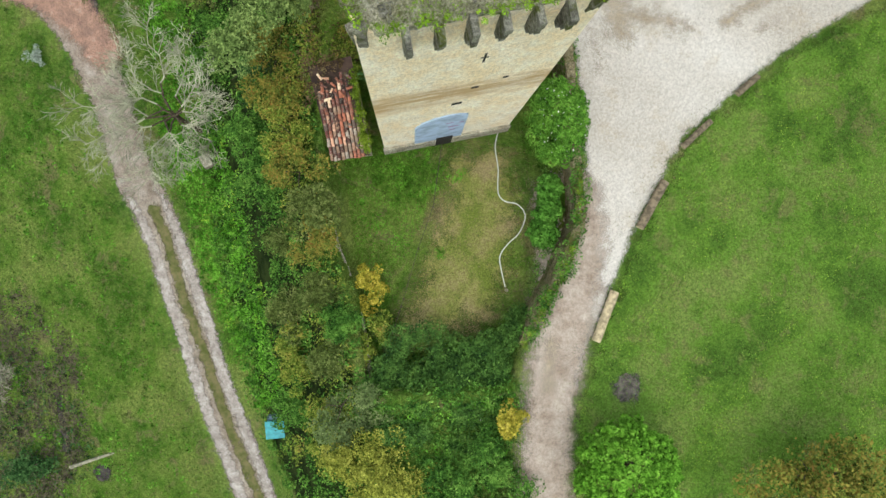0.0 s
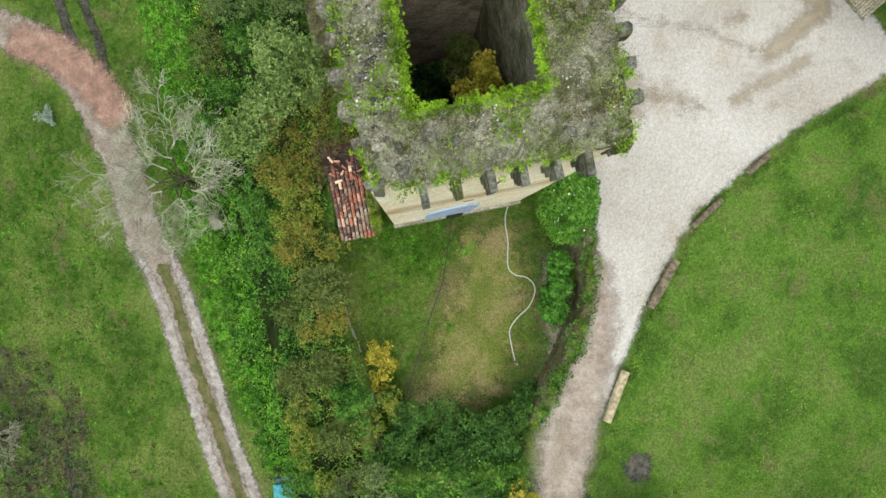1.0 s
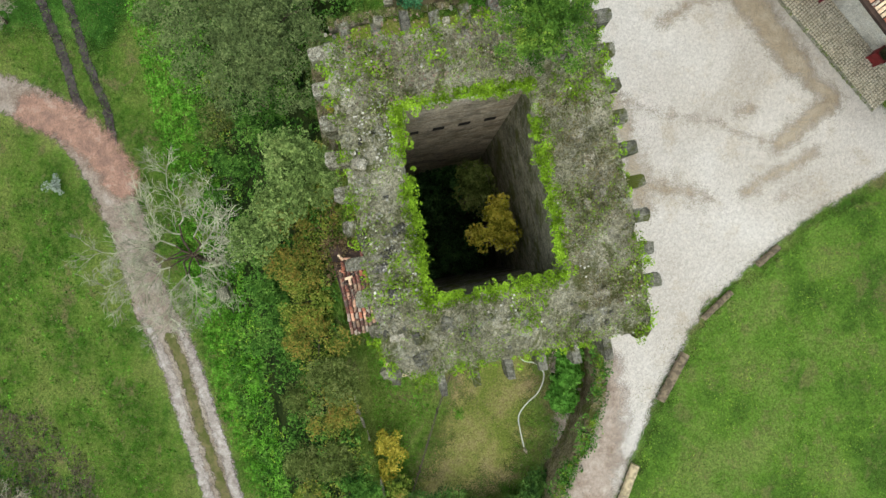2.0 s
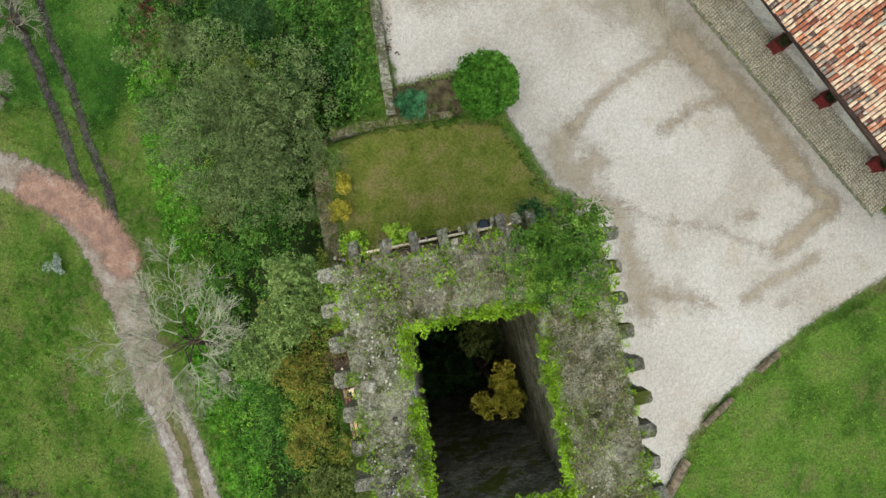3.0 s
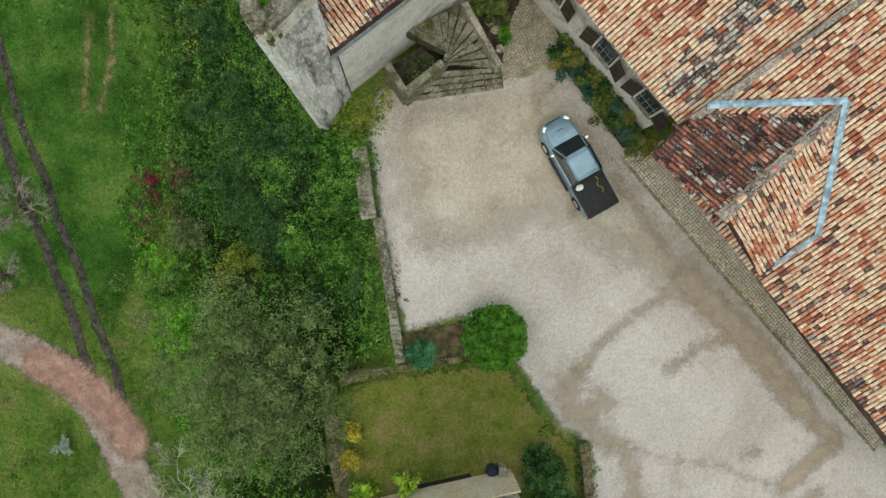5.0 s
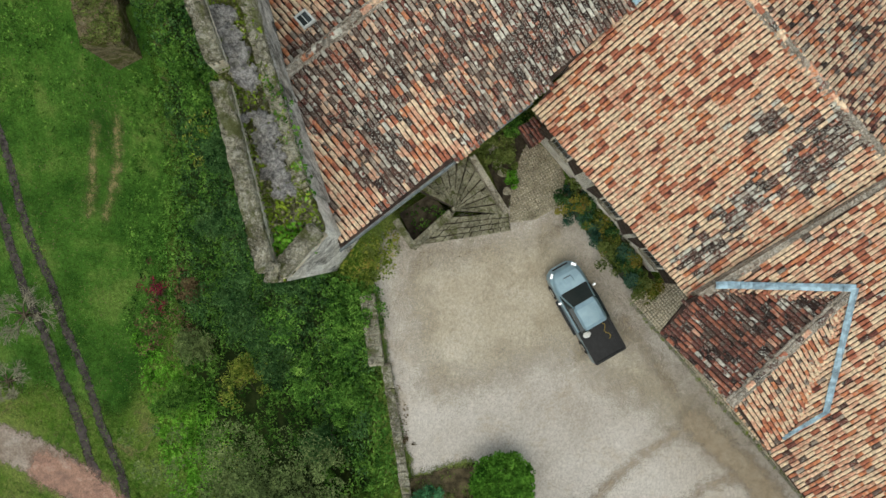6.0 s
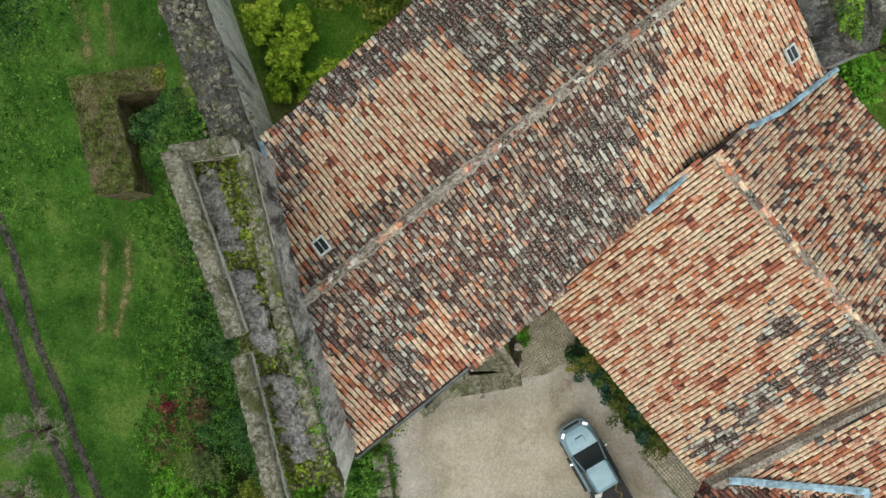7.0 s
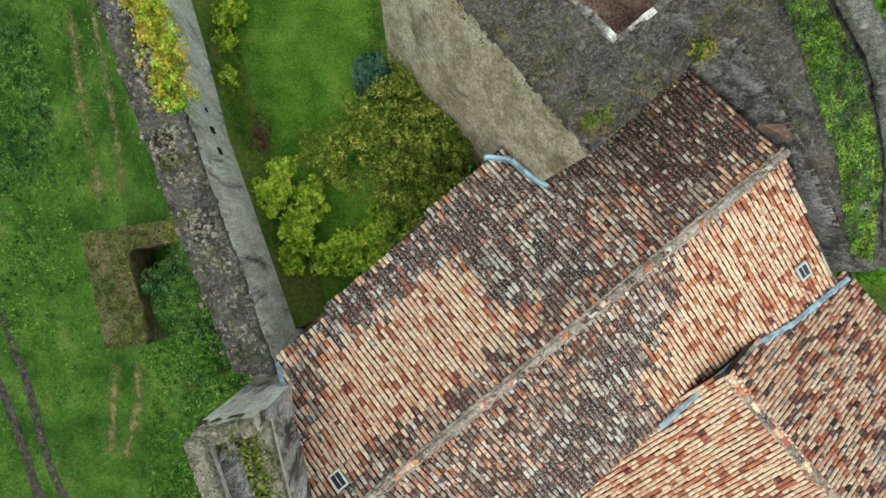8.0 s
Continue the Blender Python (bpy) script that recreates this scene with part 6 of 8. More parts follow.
# plan place, radius, sort
BUSHES = [(-6.6, 9.6, 1.3, 1), (-6.2, 7.6, 1.2, 1), (-5.9, 5.6, 1.2, 5), (-5.4, 3.7, 1.1, 1), (-4.8, 2.0, 1.2, 0), (-4.3, 0.2, 1.1, 1), (-4.6, -2.0, 1.2, 0), (-3.8, -3.6, 1.0, 2), (-3.9, -5.6, 1.2, 0), (-3.4, -7.6, 1.2, 4), (-6.5, -3.2, 1.1, 0), (-6.6, 0.4, 1.1, 0), (-7.6, 3, 1.2, 2), (-8.2, 6, 1.2, 2), (-8.8, 9.2, 1.3, 3), (-5.8, -6.2, 1.3, 5), (-4.4, -9.6, 1.4, 5), (-3.0, -12.6, 1.5, 5), (-6.7, -8.9, 1.2, 2), (1.6, -11.6, 1.2, 2), (3.8, -10.2, 1.1, 2), (4.4, -12.6, 1.0, 0), (-11.5, 12.6, 1.2, 2), (-8.2, 15.2, 1.5, 2), (-12.8, 16.2, 1.3, 0), (-5.6, 24.6, 1.6, 2), (-5.2, 27.8, 1.5, 2), (-6, 22.2, 1.2, 3), (-8.8, 26.6, 1.8, 3), (-11.8, 28.4, 1.6, 3), (-8.1, 30.4, 1.4, 3), (-10.7, 33, 1.7, 3), (-14.1, 33.4, 1.3, 3), (-11.9, 36.9, 1.5, 3), (-9.7, 37.4, 1.2, 2), (-13.3, 41.1, 1.2, 2), (-14.9, 25.6, 1.3, 4), (-12, 23.8, 1.3, 5), (-16.7, 22.5, 1.1, 2)]
for x, y, r, k in BUSHES:
    m, lab = SORTS[k]
    r *= rnd.uniform(0.9, 1.15)
    plant("bank_bush", lab, "bush", x, y, ground_at(x, y) - 0.2, r, r * rnd.uniform(0.85, 1.2), 1.3 * r + 0.7, m, int(70 * r), 44, 0.12, 0.36, 0.0, "bushes on the bank")

# ---- moss, grass and weeds on walls and ground: uncountable growth ----
def tufts(name, label, poly, n, size, mat, z=None, holes=(), patch=0.8, cover=0.8, lift=0.03, flat=0.0, seed=0.0, aspect=0.3, cat="grass"):
    """Single blades and small leaves strewn over a plan outline."""
    poly = np.asarray(poly, float)
    p = rng.uniform(poly.min(0), poly.max(0), (n, 2))
    p = p[inside(p, poly)]
    for h in holes:
        p = p[~inside(p, h)]
    p = p[(wave(p[:, 0], p[:, 1], 1.0 / patch, seed) * 0.5 + 0.5 + rng.uniform(-0.3, 0.3, len(p))) < cover]
    base = height(p[:, 0], p[:, 1]) if z is None else np.full(len(p), float(z))
    c = np.column_stack([p, base + lift + rng.uniform(0, 0.05, len(p))])
    v, f = leaf_cloud(c, size, flat, aspect)
    return tagged(new(name, mesh_np(name, v, f, (mat,))), label, cat, kind="stuff")


def moss_line(name, label, line, width, z, n, size, mat, clump=0.22, heap=0.12, per=14, cat="moss"):
    """Cushions of growth along an edge, in clumps of uneven size."""
    line = [Vector(q) for q in line]
    seg = [(b - a).length for a, b in zip(line[:-1], line[1:])]
    pts = []
    for a, b, l in zip(line[:-1], line[1:], seg):
        for _ in range(int(n * l / sum(seg))):
            c = a.lerp(b, random.random())
            s = Vector((-(b - a).y, (b - a).x)).normalized() * random.gauss(0, width)
            pts.append((c.x + s.x, c.y + s.y))
    p = np.array(pts)
    keep = wave(p[:, 0], p[:, 1], 3.1, len(label)) + rng.uniform(-0.6, 0.6, len(p)) > -0.35
    p = p[keep]
    o = rng.normal(size=(len(p), per, 3))
    o /= np.linalg.norm(o, axis=2, keepdims=True)
    r = clump * rng.uniform(0.4, 1.2, (len(p), 1, 1))
    c = np.concatenate([np.repeat(p[:, None, :], per, 1), np.full((len(p), per, 1), z)], 2) + o * r * np.array([1, 1, heap / clump])
    v, f = leaf_cloud(c.reshape(-1, 3), size, 0.6, 0.7)
    return tagged(new(name, mesh_np(name, v, f, (mat,))), label, cat, kind="stuff")


L_HEATH = leaf_mat("withered_heath", [(0.05, 0.055, 0.02), (0.12, 0.115, 0.045), (0.2, 0.16, 0.085), (0.14, 0.17, 0.04)])
L_FRESH = leaf_mat("fresh_wall_moss", [(0.08, 0.14, 0.012), (0.15, 0.26, 0.018), (0.23, 0.39, 0.028), (0.33, 0.48, 0.05)])
L_GRASS = leaf_mat("grass_blades", [(0.055, 0.145, 0.016), (0.10, 0.24, 0.026), (0.16, 0.31, 0.04), (0.26, 0.33, 0.075)], 0.35)
L_MEADOW = leaf_mat("meadow_weeds", [(0.036, 0.085, 0.014), (0.075, 0.17, 0.025), (0.125, 0.23, 0.04), (0.21, 0.215, 0.08)], 0.3)
L_STRAW = leaf_mat("straw_weeds", [(0.08, 0.065, 0.035), (0.16, 0.125, 0.07), (0.24, 0.19, 0.115), (0.15, 0.15, 0.06)], 0.4)
ROAD_BAND = [(-11.2, -18), (-14.6, -9.5), (-16.4, -4), (-18.8, 1.6), (-20.6, 7), (-23.0, 12.8), (-26, 15.6), (-36, 19), (-36, 23), (-25.6, 19.6), (-22.0, 17.6), (-19.6, 14.8), (-17.6, 10), (-15.4, 3.6), (-12.6, -4), (-10.6, -9.5), (-7.0, -18)]
EAST_LAWN = [(8.0, -7), (9.6, -2.4), (11.0, 0.9), (13.2, 4.9), (16, 7.3), (21.3, 10.9), (30, 14), (30, -20), (7.6, -20), (7.6, -12)]
tufts("lawn_grass", "short green lawn grass", EAST_LAWN, 110000, 0.085, L_GRASS, cover=0.9, patch=2.5)
tufts("lawn_clover", "yellow-green drifts of clover in the lawn", EAST_LAWN, 60000, 0.09, L_LIME, cover=0.34, patch=1.3, seed=5.0)
tufts("lawn_dark", "darker grass patches in the lawn", EAST_LAWN, 50000, 0.1, L_GREEN, cover=0.36, patch=0.9, seed=8.0)
tufts("lawn_straw", "dead straw in the lawn", EAST_LAWN, 16000, 0.08, L_STRAW, cover=0.42, patch=1.7, seed=3.0)
WEST_FIELD = [(-36, -20), (-9.6, -20.1), (-10.6, -9.1), (-13.6, -1.1), (-15.1, 6), (-16.5, 14), (-18.6, 22.1), (-19.8, 30), (-18.5, 42), (-15.1, 49.8), (-16.9, 63.9), (-36, 64)]
tufts("meadow_grass", "long uneven meadow grass", WEST_FIELD, 120000, 0.15, L_MEADOW, holes=(ROAD_BAND,), cover=0.85, patch=1.6)
tufts("meadow_straw", "dry stalks in the meadow", WEST_FIELD, 34000, 0.15, L_STRAW, holes=(ROAD_BAND,), cover=0.36, patch=1.9, seed=1.5)
scrub("meadow_weeds", "clumps of broad-leaved weeds in the meadow", [(-36, -20), (-13.3, -20.5), (-15.1, -8.3), (-19.6, 2), (-22.1, 10), (-36, 14)], L_BRIGHT, 1.6, 0.14, 0.3, height, 1.2, 0.45, per=16, clump_r=(0.2, 0.5))
scrub("meadow_weeds", "dark clumps of dock in the meadow", [(-36, -20), (-13.3, -20.5), (-15.1, -8.3), (-19.6, 2), (-22.1, 10), (-36, 14)], L_OLIVE, 1.2, 0.14, 0.25, height, 0.7, 0.4, per=14, clump_r=(0.15, 0.4))
scrub("meadow_weeds", "clumps of broad-leaved weeds in the meadow", [(-36, 34), (-25.9, 36), (-19.9, 42), (-18.5, 60.3), (-36, 64)], L_GREEN, 1.1, 0.17, 0.35, height, 1.4, 0.6, per=16, clump_r=(0.2, 0.6))
tufts("garden_grass", "bright green grass of the north garden", [(-9.3, 47), (-7.3, 44.2), (0.2, 51.2), (-4.2, 56.5), (-4, 64), (-16, 64), (-12, 56), (-10, 49)], 60000, 0.1, L_GRASS, cover=1.1, patch=1.5)
tufts("sunk_grass", "bright grass and weeds of the sunk garden", [(-3.5, 5), (1.2, 5.6), (0.6, 1.4), (-1.0, -1.4), (-1.6, -5.5), (-2.4, -4)], 20000, 0.1, L_VIVID, cover=0.95, patch=0.9)
tufts("dry_grass", "thin dry grass on the garden soil", DRYBED, 9000, 0.09, L_STRAW, cover=0.6, patch=0.8)
tufts("dry_green", "thin green grass on the garden soil", DRYBED, 5000, 0.09, L_OLIVE, cover=0.55, patch=0.7, seed=2.0)
tufts("lawn_moss", "olive moss and clover in the small lawn", LAWN, 13000, 0.08, L_OLIVE, cover=0.7, patch=0.9)
tufts("rut_grass", "grass between the wheel ruts", [(-20.4, 17), (-22.2, 17.4), (-25.4, 26), (-29, 36.5), (-28, 37), (-24.6, 28.5)], 5000, 0.14, L_GRASS, cover=0.9)
scrub("garden_weeds", "small leafy weeds in the sunk garden", [(-2.6, 4.4), (0.9, 5.0), (2.4, 3.6), (0.6, 1.2), (0.8, 0.0), (-0.4, -0.2), (-2.6, 0.4)], L_BRIGHT, 2.4, 0.12, 0.28, height, 0.6, 0.55, per=18, clump_r=(0.15, 0.4))

# tower top
T_BAND = [tw(*p) for p in T_OUT]
T_HOLE = [tw(*p) for p in T_IN]
tufts("tower_grass", "dry grass on the tower top", T_BAND, 34000, 0.08, L_DRYGRASS, TOP, (T_HOLE,), 0.5, 0.6, 0.15)
tufts("tower_moss", "green moss on the tower top", T_BAND, 30000, 0.045, L_FRESH, TOP, (T_HOLE,), 0.42, 0.34, 0.19, 0.6, 2.2, 0.6)
L_LICHEN = leaf_mat("pale_lichen", [(0.22, 0.22, 0.18), (0.4, 0.39, 0.33), (0.6, 0.58, 0.51)])
tufts("tower_lichen", "pale lichen crusts on the tower top", T_BAND, 1500, 0.06, L_LICHEN, TOP, (T_HOLE,), 0.45, 0.4, 0.15, 0.9, 4.0, 0.8, "lichen")
tufts("tower_lichen", "white lichen crusts on the tower's western wall head", [tw(-3.0, -2.6), tw(-1.9, -2.6), tw(-1.8, 3.6), tw(-3.0, 3.6)], 1300, 0.07, L_LICHEN, TOP, (T_HOLE,), 0.35, 0.5, 0.15, 0.9, 1.0, 0.8, "lichen")
tufts("tower_heath", "brown withered heath on the tower's eastern wall head", [tw(1.5, -3.4), tw(3.1, -3.4), tw(3.1, 1.6), tw(1.5, 1.6)], 7000, 0.06, L_HEATH, TOP, (T_HOLE,), 0.4, 0.6, 0.16, 0.5, 3.0, 0.5)
tufts("tower_rubble", "pinkish grit on the tower top", [tw(-2.9, 2.1), tw(1.4, 2.1), tw(1.2, 4.0), tw(-2.9, 4.0)], 900, 0.06, leaf_mat("pink_grit", [(0.12, 0.08, 0.065), (0.22, 0.15, 0.12), (0.32, 0.24, 0.2)]), TOP, (T_HOLE,), 0.6, 0.7, 0.15, 0.9, 1.0, 0.8, "grit")
ring = T_HOLE + [T_HOLE[0]]
moss_line("wall_ivy", "bright green ivy round the tower shaft", ring, 0.09, TOP + 0.08, 1300, 0.05, L_FRESH, 0.1, 0.1, 30, cat="ivy")
moss_line("wall_ivy", "bright green moss along the tower's outer edge", T_BAND + [T_BAND[0]], 0.1, TOP + 0.05, 460, 0.05, L_FRESH, 0.12, 0.1, 24, cat="ivy")
for u, v, r in ((-2.3, -1.9, 0.55), (-2.2, 2.9, 0.5), (0.4, -3.3, 0.4), (-0.8, 3.2, 0.45), (2.3, 1.6, 0.4)):
    x, y = tw(u, v)
    scrub("wall_tuft", "bushy green weeds on the tower top", [(x - r, y - r), (x + r, y - r), (x + r, y + r), (x - r, y + r)], L_FRESH, 34, 0.075, 0.22, lambda a, b: np.full(len(a), TOP + 0.05), 0.5, 0.9, per=16, clump_r=(0.1, 0.22))


def loose_stones(name, label, spots, mat, group):
    """Single fallen stones, each rough and turned its own way."""
    for x, y, z, s in spots:
        bm = bmesh.new()
        bmesh.ops.create_icosphere(bm, subdivisions=1, radius=s)
        for v in bm.verts:
            v.co = Vector((v.co.x * random.uniform(0.75, 1.2), v.co.y * random.uniform(0.75, 1.2), v.co.z * random.uniform(0.45, 0.75)))
        ob = part(name, bm, mat)
        ob.matrix_world = pose(x, y, z + s * 0.2, random.uniform(-15, 15), random.uniform(-15, 15), random.uniform(0, 360))
        tagged(ob, label, "stone", group)


def tower_blocks():
    """Squared stones shed from the wall head, in sizes from fists to ashlars."""
    stone_sorts = (M_STONE, M_PALE_TOP, M_DARK_TOP, M_CORBEL, M_STONE)
    for i in range(170):
        side = i % 5
        u, v = ((random.gauss(-2.9, 0.12), random.uniform(-3.4, 4.0)), (random.gauss(-2.55, 0.25), random.uniform(-3.4, 4.0)), (random.gauss(2.5, 0.4), random.uniform(-3.8, 4.0)), (random.uniform(-2.8, 2.8), random.gauss(3.2, 0.5)), (random.uniform(-2.4, 2.8), random.gauss(-3.6, 0.35)))[side]
        x, y = tw(min(max(u, -3.05), 3.05), min(max(v, -4.0), 4.0))
        big = 0.07 + 0.2 * random.random() ** 2.2
        bm = bmesh.new()
        box(bm, 0, 0, 0, big * random.uniform(0.9, 1.6), big * random.uniform(0.7, 1.1), big * 0.8, 0, big * 0.14)
        bmesh.ops.bevel(bm, geom=bm.edges[:], offset=big * 0.14, segments=1, affect="EDGES")
        ob = part("loose_stone", bm, stone_sorts[(i * 7) % 5])
        ob.matrix_world = pose(x, y, TOP + 0.06, random.uniform(-14, 14), random.uniform(-14, 14), random.choice((11, 101)) + random.gauss(0, 18))
        tagged(ob, "loose weathered stone on the ruined tower top", "stone", "stones on the tower")


tower_blocks()

# tower faces
plinth = wall_ring("plinth", [([(-3.16, -4.28), (3.2, -4.28), (3.2, -4.12), (-3.16, -4.12)], -3.2, -1.35)], M_STONE, tower, "rough stone plinth")
arch_at = [(-1.1, -2.1), (-1.1, 1.6), (-0.8, 2.4), (-0.3, 2.9), (0.3, 3.1), (0.8, 3.0), (1.15, 2.7), (1.2, -2.1)]
bm = bmesh.new()
fr = [bm.verts.new((*tw(u - 0.5, -4.22), z + 0.75)) for u, z in arch_at]
bk = [bm.verts.new((*tw(u - 0.5, -4.1), z + 0.75)) for u, z in arch_at]
bm.faces.new(fr)
bm.faces.new(bk[::-1])
for i in range(len(fr)):
    j = (i + 1) % len(fr)
    bm.faces.new((fr[i], bk[i], bk[j], fr[j]))
M_BOARD = plain_mat("blue_grey_board", (0.34, 0.43, 0.58), 0.6, 0.0, 0.2, 2.0, 0.1)
part("arch_board", bm, M_BOARD, tower, "blue-grey board that closes the arched gateway")
M_GRAFFITI = plain_mat("dull_purple_paint", (0.32, 0.14, 0.3), 0.7, 0.0, 0.2)
for k, (u0, u1, z) in enumerate(((-0.1, 0.4, 1.4), (0.0, 0.25, 0.7), (0.35, 0.55, 2.1), (-0.25, 0.1, 2.3))):
    bm = bmesh.new()
    prism(bm, [tw(u, v) for u, v in ((u0, -4.226), (u1, -4.226), (u1, -4.215), (u0, -4.215))], z, z + 0.12)
    part("paint_mark", bm, M_GRAFFITI, tower, "smeared purple paint bar")
for u, v, w, z0, z1, n in ((-0.15, -4.155, 0.4, -2.9, -0.9, "doorway"), (0.45, -4.155, 0.035, 10.7, 11.6, "arrow_slit"), (0.45, -4.157, 0.12, 11.15, 11.25, "arrow_slit"), (0.0, -4.155, 0.2, 5.5, 5.85, "window_slot"), (0.5, -4.155, 0.13, 7.6, 7.85, "window_slot"), (1.5, -4.155, 0.1, 8.3, 8.5, "window_slot")):
    wall_ring(n, [([(u - w, v - (0.14 if n == "doorway" else 0)), (u + w, v - (0.14 if n == "doorway" else 0)), (u + w, v + 0.1), (u - w, v + 0.1)], z0, z1)], M_HOLE, tower)
wall_ring("string_course", [([(-3.14, 4.12), (3.19, 4.12), (3.19, 4.2), (-3.14, 4.2)], -1.0, 2.9)], M_CREAM_WALL, tower, "paler smooth base of the north face")
wall_ring("cellar_opening", [([(-1.7, 4.1), (0.75, 4.1), (0.75, 4.6), (-1.7, 4.6)], -1.0, -0.05)], M_HOLE, tower, "dark barred cellar opening")
for i in range(16):
    wall_ring("bar", [([(-1.66 + 0.155 * i, 4.55), (-1.60 + 0.155 * i, 4.55), (-1.60 + 0.155 * i, 4.64), (-1.66 + 0.155 * i, 4.64)], -0.3, 0.08)], M_DARKWOOD, tower)

# ---- lower garden ----
hose = thing("hose", 0, 0, -2.6, "long pale grey hose snaking over the grass", "hose")
bm = bmesh.new()
HOSE = [(4.43, 6.06), (4.25, 5.25), (4.4, 4.1), (4.4, 2.9), (4.75, 2.45), (5.39, 2.29), (5.8, 1.72), (5.5, 0.84), (4.9, 0.26), (4.5, -0.35), (4.55, -1.0), (4.8, -2.1)]
fine = []
for i in range(len(HOSE) - 1):
    p0, p1, p2, p3 = (Vector(HOSE[min(max(k, 0), len(HOSE) - 1)]) for k in (i - 1, i, i + 1, i + 2))
    for s in range(5):
        t = s / 5
        fine.append(0.5 * (2 * p1 + (p2 - p0) * t + (2 * p0 - 5 * p1 + 4 * p2 - p3) * t * t + (3 * p1 - p0 - 3 * p2 + p3) * t ** 3))
for a, b in zip(fine[:-1], fine[1:]):
    rod(bm, (a.x, a.y, 0.04), (b.x, b.y, 0.04), 0.033, 0.033, 6)
part("tube", bm, plain_mat("pale_hose", (0.5, 0.53, 0.47), 0.5, 0.0, 0.1), hose)
valve = bmesh.new()
rod(valve, (4.82, -2.1, 0), (4.82, -2.1, 0.35), 0.09, 0.07, 8)
part("valve", valve, M_STONE, hose, "small pale stand pipe")

fence = thing("wire_fence", 0, 0, 0, "sagging dark wire fence across the garden", "fence")
FENCE = [(1.55, 5.6), (1.05, 2.1), (0.3, 0.0), (-0.55, -2.9), (-1.1, -4.6)]
for a, b in zip(FENCE[:-1], FENCE[1:]):
    za, zb = ground_at(*a), ground_at(*b)
    for h in (0.25, 0.55, 0.8):
        part("wire", rod(bmesh.new(), (*a, za + h), (*b, zb + h), 0.014, 0.014, 4), M_DARKWOOD, fence)
for a in FENCE:
    bm = bmesh.new()
    z = ground_at(*a)
    rod(bm, (*a, z - 0.2), (a[0] + 0.02, a[1], z + 0.9), 0.035, 0.03, 6)
    part("post", bm, M_DARKWOOD, fence)

# lean-to beside the tower
shed = thing("lean_to", 0, 0, 0, "small lean-to with a broken mossy tile roof", "shed")
SHED = [(-3.75, 4.15), (-2.0, 4.45), (-2.75, 8.7), (-4.7, 8.2)]
SH_E, SH_U = (-3.75, 4.15, -0.3), (-0.16, 0.987)
roof_bed(shed, SH_E, SH_U, 0.3, SHED)
SHED_TILES = [(-3.75, 4.1), (-2.25, 4.35), (-2.75, 7.2), (-3.2, 7.9), (-3.6, 7.1), (-4.1, 7.4), (-4.35, 6.9)]
tile_roof(shed, SH_E, (0.987, 0.16), SH_U, 0.3, SHED_TILES, lambda m: np.where(m[:, 1] + rng.normal(0, 0.3, len(m)) > 6.3, np.where(rng.random(len(m)) < 0.25, 0, 3), np.where(rng.random(len(m)) < 0.85, 5, 3)), TILES, [(-6, 0), (0, 0), (0, 10), (-6, 10)], (-4, 18), 14)
part("wall", prism(bmesh.new(), [(-3.8, 4.5), (-2.0, 4.75), (-2.7, 8.3), (-4.4, 7.5)], -4.0, [-0.5, -0.5, 0.65, 0.5]), M_STONE, shed)
for a, b, z in ((4.5, 5.6, 0.1), (5.6, 6.8, 0.4), (6.8, 8.3, 0.8)):
    moss_line("roof_moss", "green moss over the lean-to roof", [(-2.1 - 0.17 * (a - 4.5), a), (-2.1 - 0.17 * (b - 4.5), b)], 0.1, z, 90, 0.07, L_MOSS, 0.14, 0.08)
scrub("roof_bracken", "brown creeper over the broken lean-to roof", [(-4.9, 6.6), (-4.3, 6.4), (-4.1, 7.4), (-3.0, 8.0), (-2.8, 8.8), (-4.9, 8.6)], L_BROWN, 16, 0.1, 0.35, lambda a, b: -0.3 + 0.3 * (b - 4.15), 0.5, 0.7, per=20, clump_r=(0.12, 0.3))
for i in range(14):
    ob = new("broken_tile", mesh_np("broken_tile", TILE_V * random.uniform(0.6, 1.0), TILE_F, (M_TILE_NEW if i % 2 else M_TILE_RED,)))
    x, y = random.uniform(-4.2, -2.9), random.uniform(6.7, 7.9)
    ob.matrix_world = pose(x, y, 0.72 + 0.3 * (y - 6.9), random.uniform(-20, 20), random.uniform(-20, 20), random.uniform(0, 360))
    tagged(ob, "orange broken roof tile lying loose on the lean-to", "tile", "broken tiles")

# ---- logs, fire stones and the field's odds and ends ----
def log(p, q, r, mat, label, flat=1.0):
    root = thing("log", (p[0] + q[0]) / 2, (p[1] + q[1]) / 2, 0.03, label, "log", "logs beside the lane", turn=math.degrees(math.atan2(q[1] - p[1], q[0] - p[0])))
    half = math.hypot(q[0] - p[0], q[1] - p[1]) / 2
    bm = bmesh.new()
    rings = []
    for i in range(9):
        x = -half + 2 * half * i / 8
        rings.append([bm.verts.new((x, r * math.cos(a) * random.uniform(0.92, 1.08) * flat, r + r * math.sin(a) * random.uniform(0.92, 1.08))) for a in (2 * math.pi * k / 10 for k in range(10))])
    for a, b in zip(rings[:-1], rings[1:]):
        for k in range(10):
            bm.faces.new((a[k], a[(k + 1) % 10], b[(k + 1) % 10], b[k]))
    bm.faces.new(rings[0][::-1])
    bm.faces.new(rings[-1])
    part("trunk", bm, mat, root)
    for e in (-1, 1):
        bm = bmesh.new()
        rod(bm, (e * half, 0, r), (e * (half + 0.006), 0, r), r * 0.86, r * 0.86, 12)
        part("cut_end", bm, M_LOG_PALE, root, "pale sawn end")


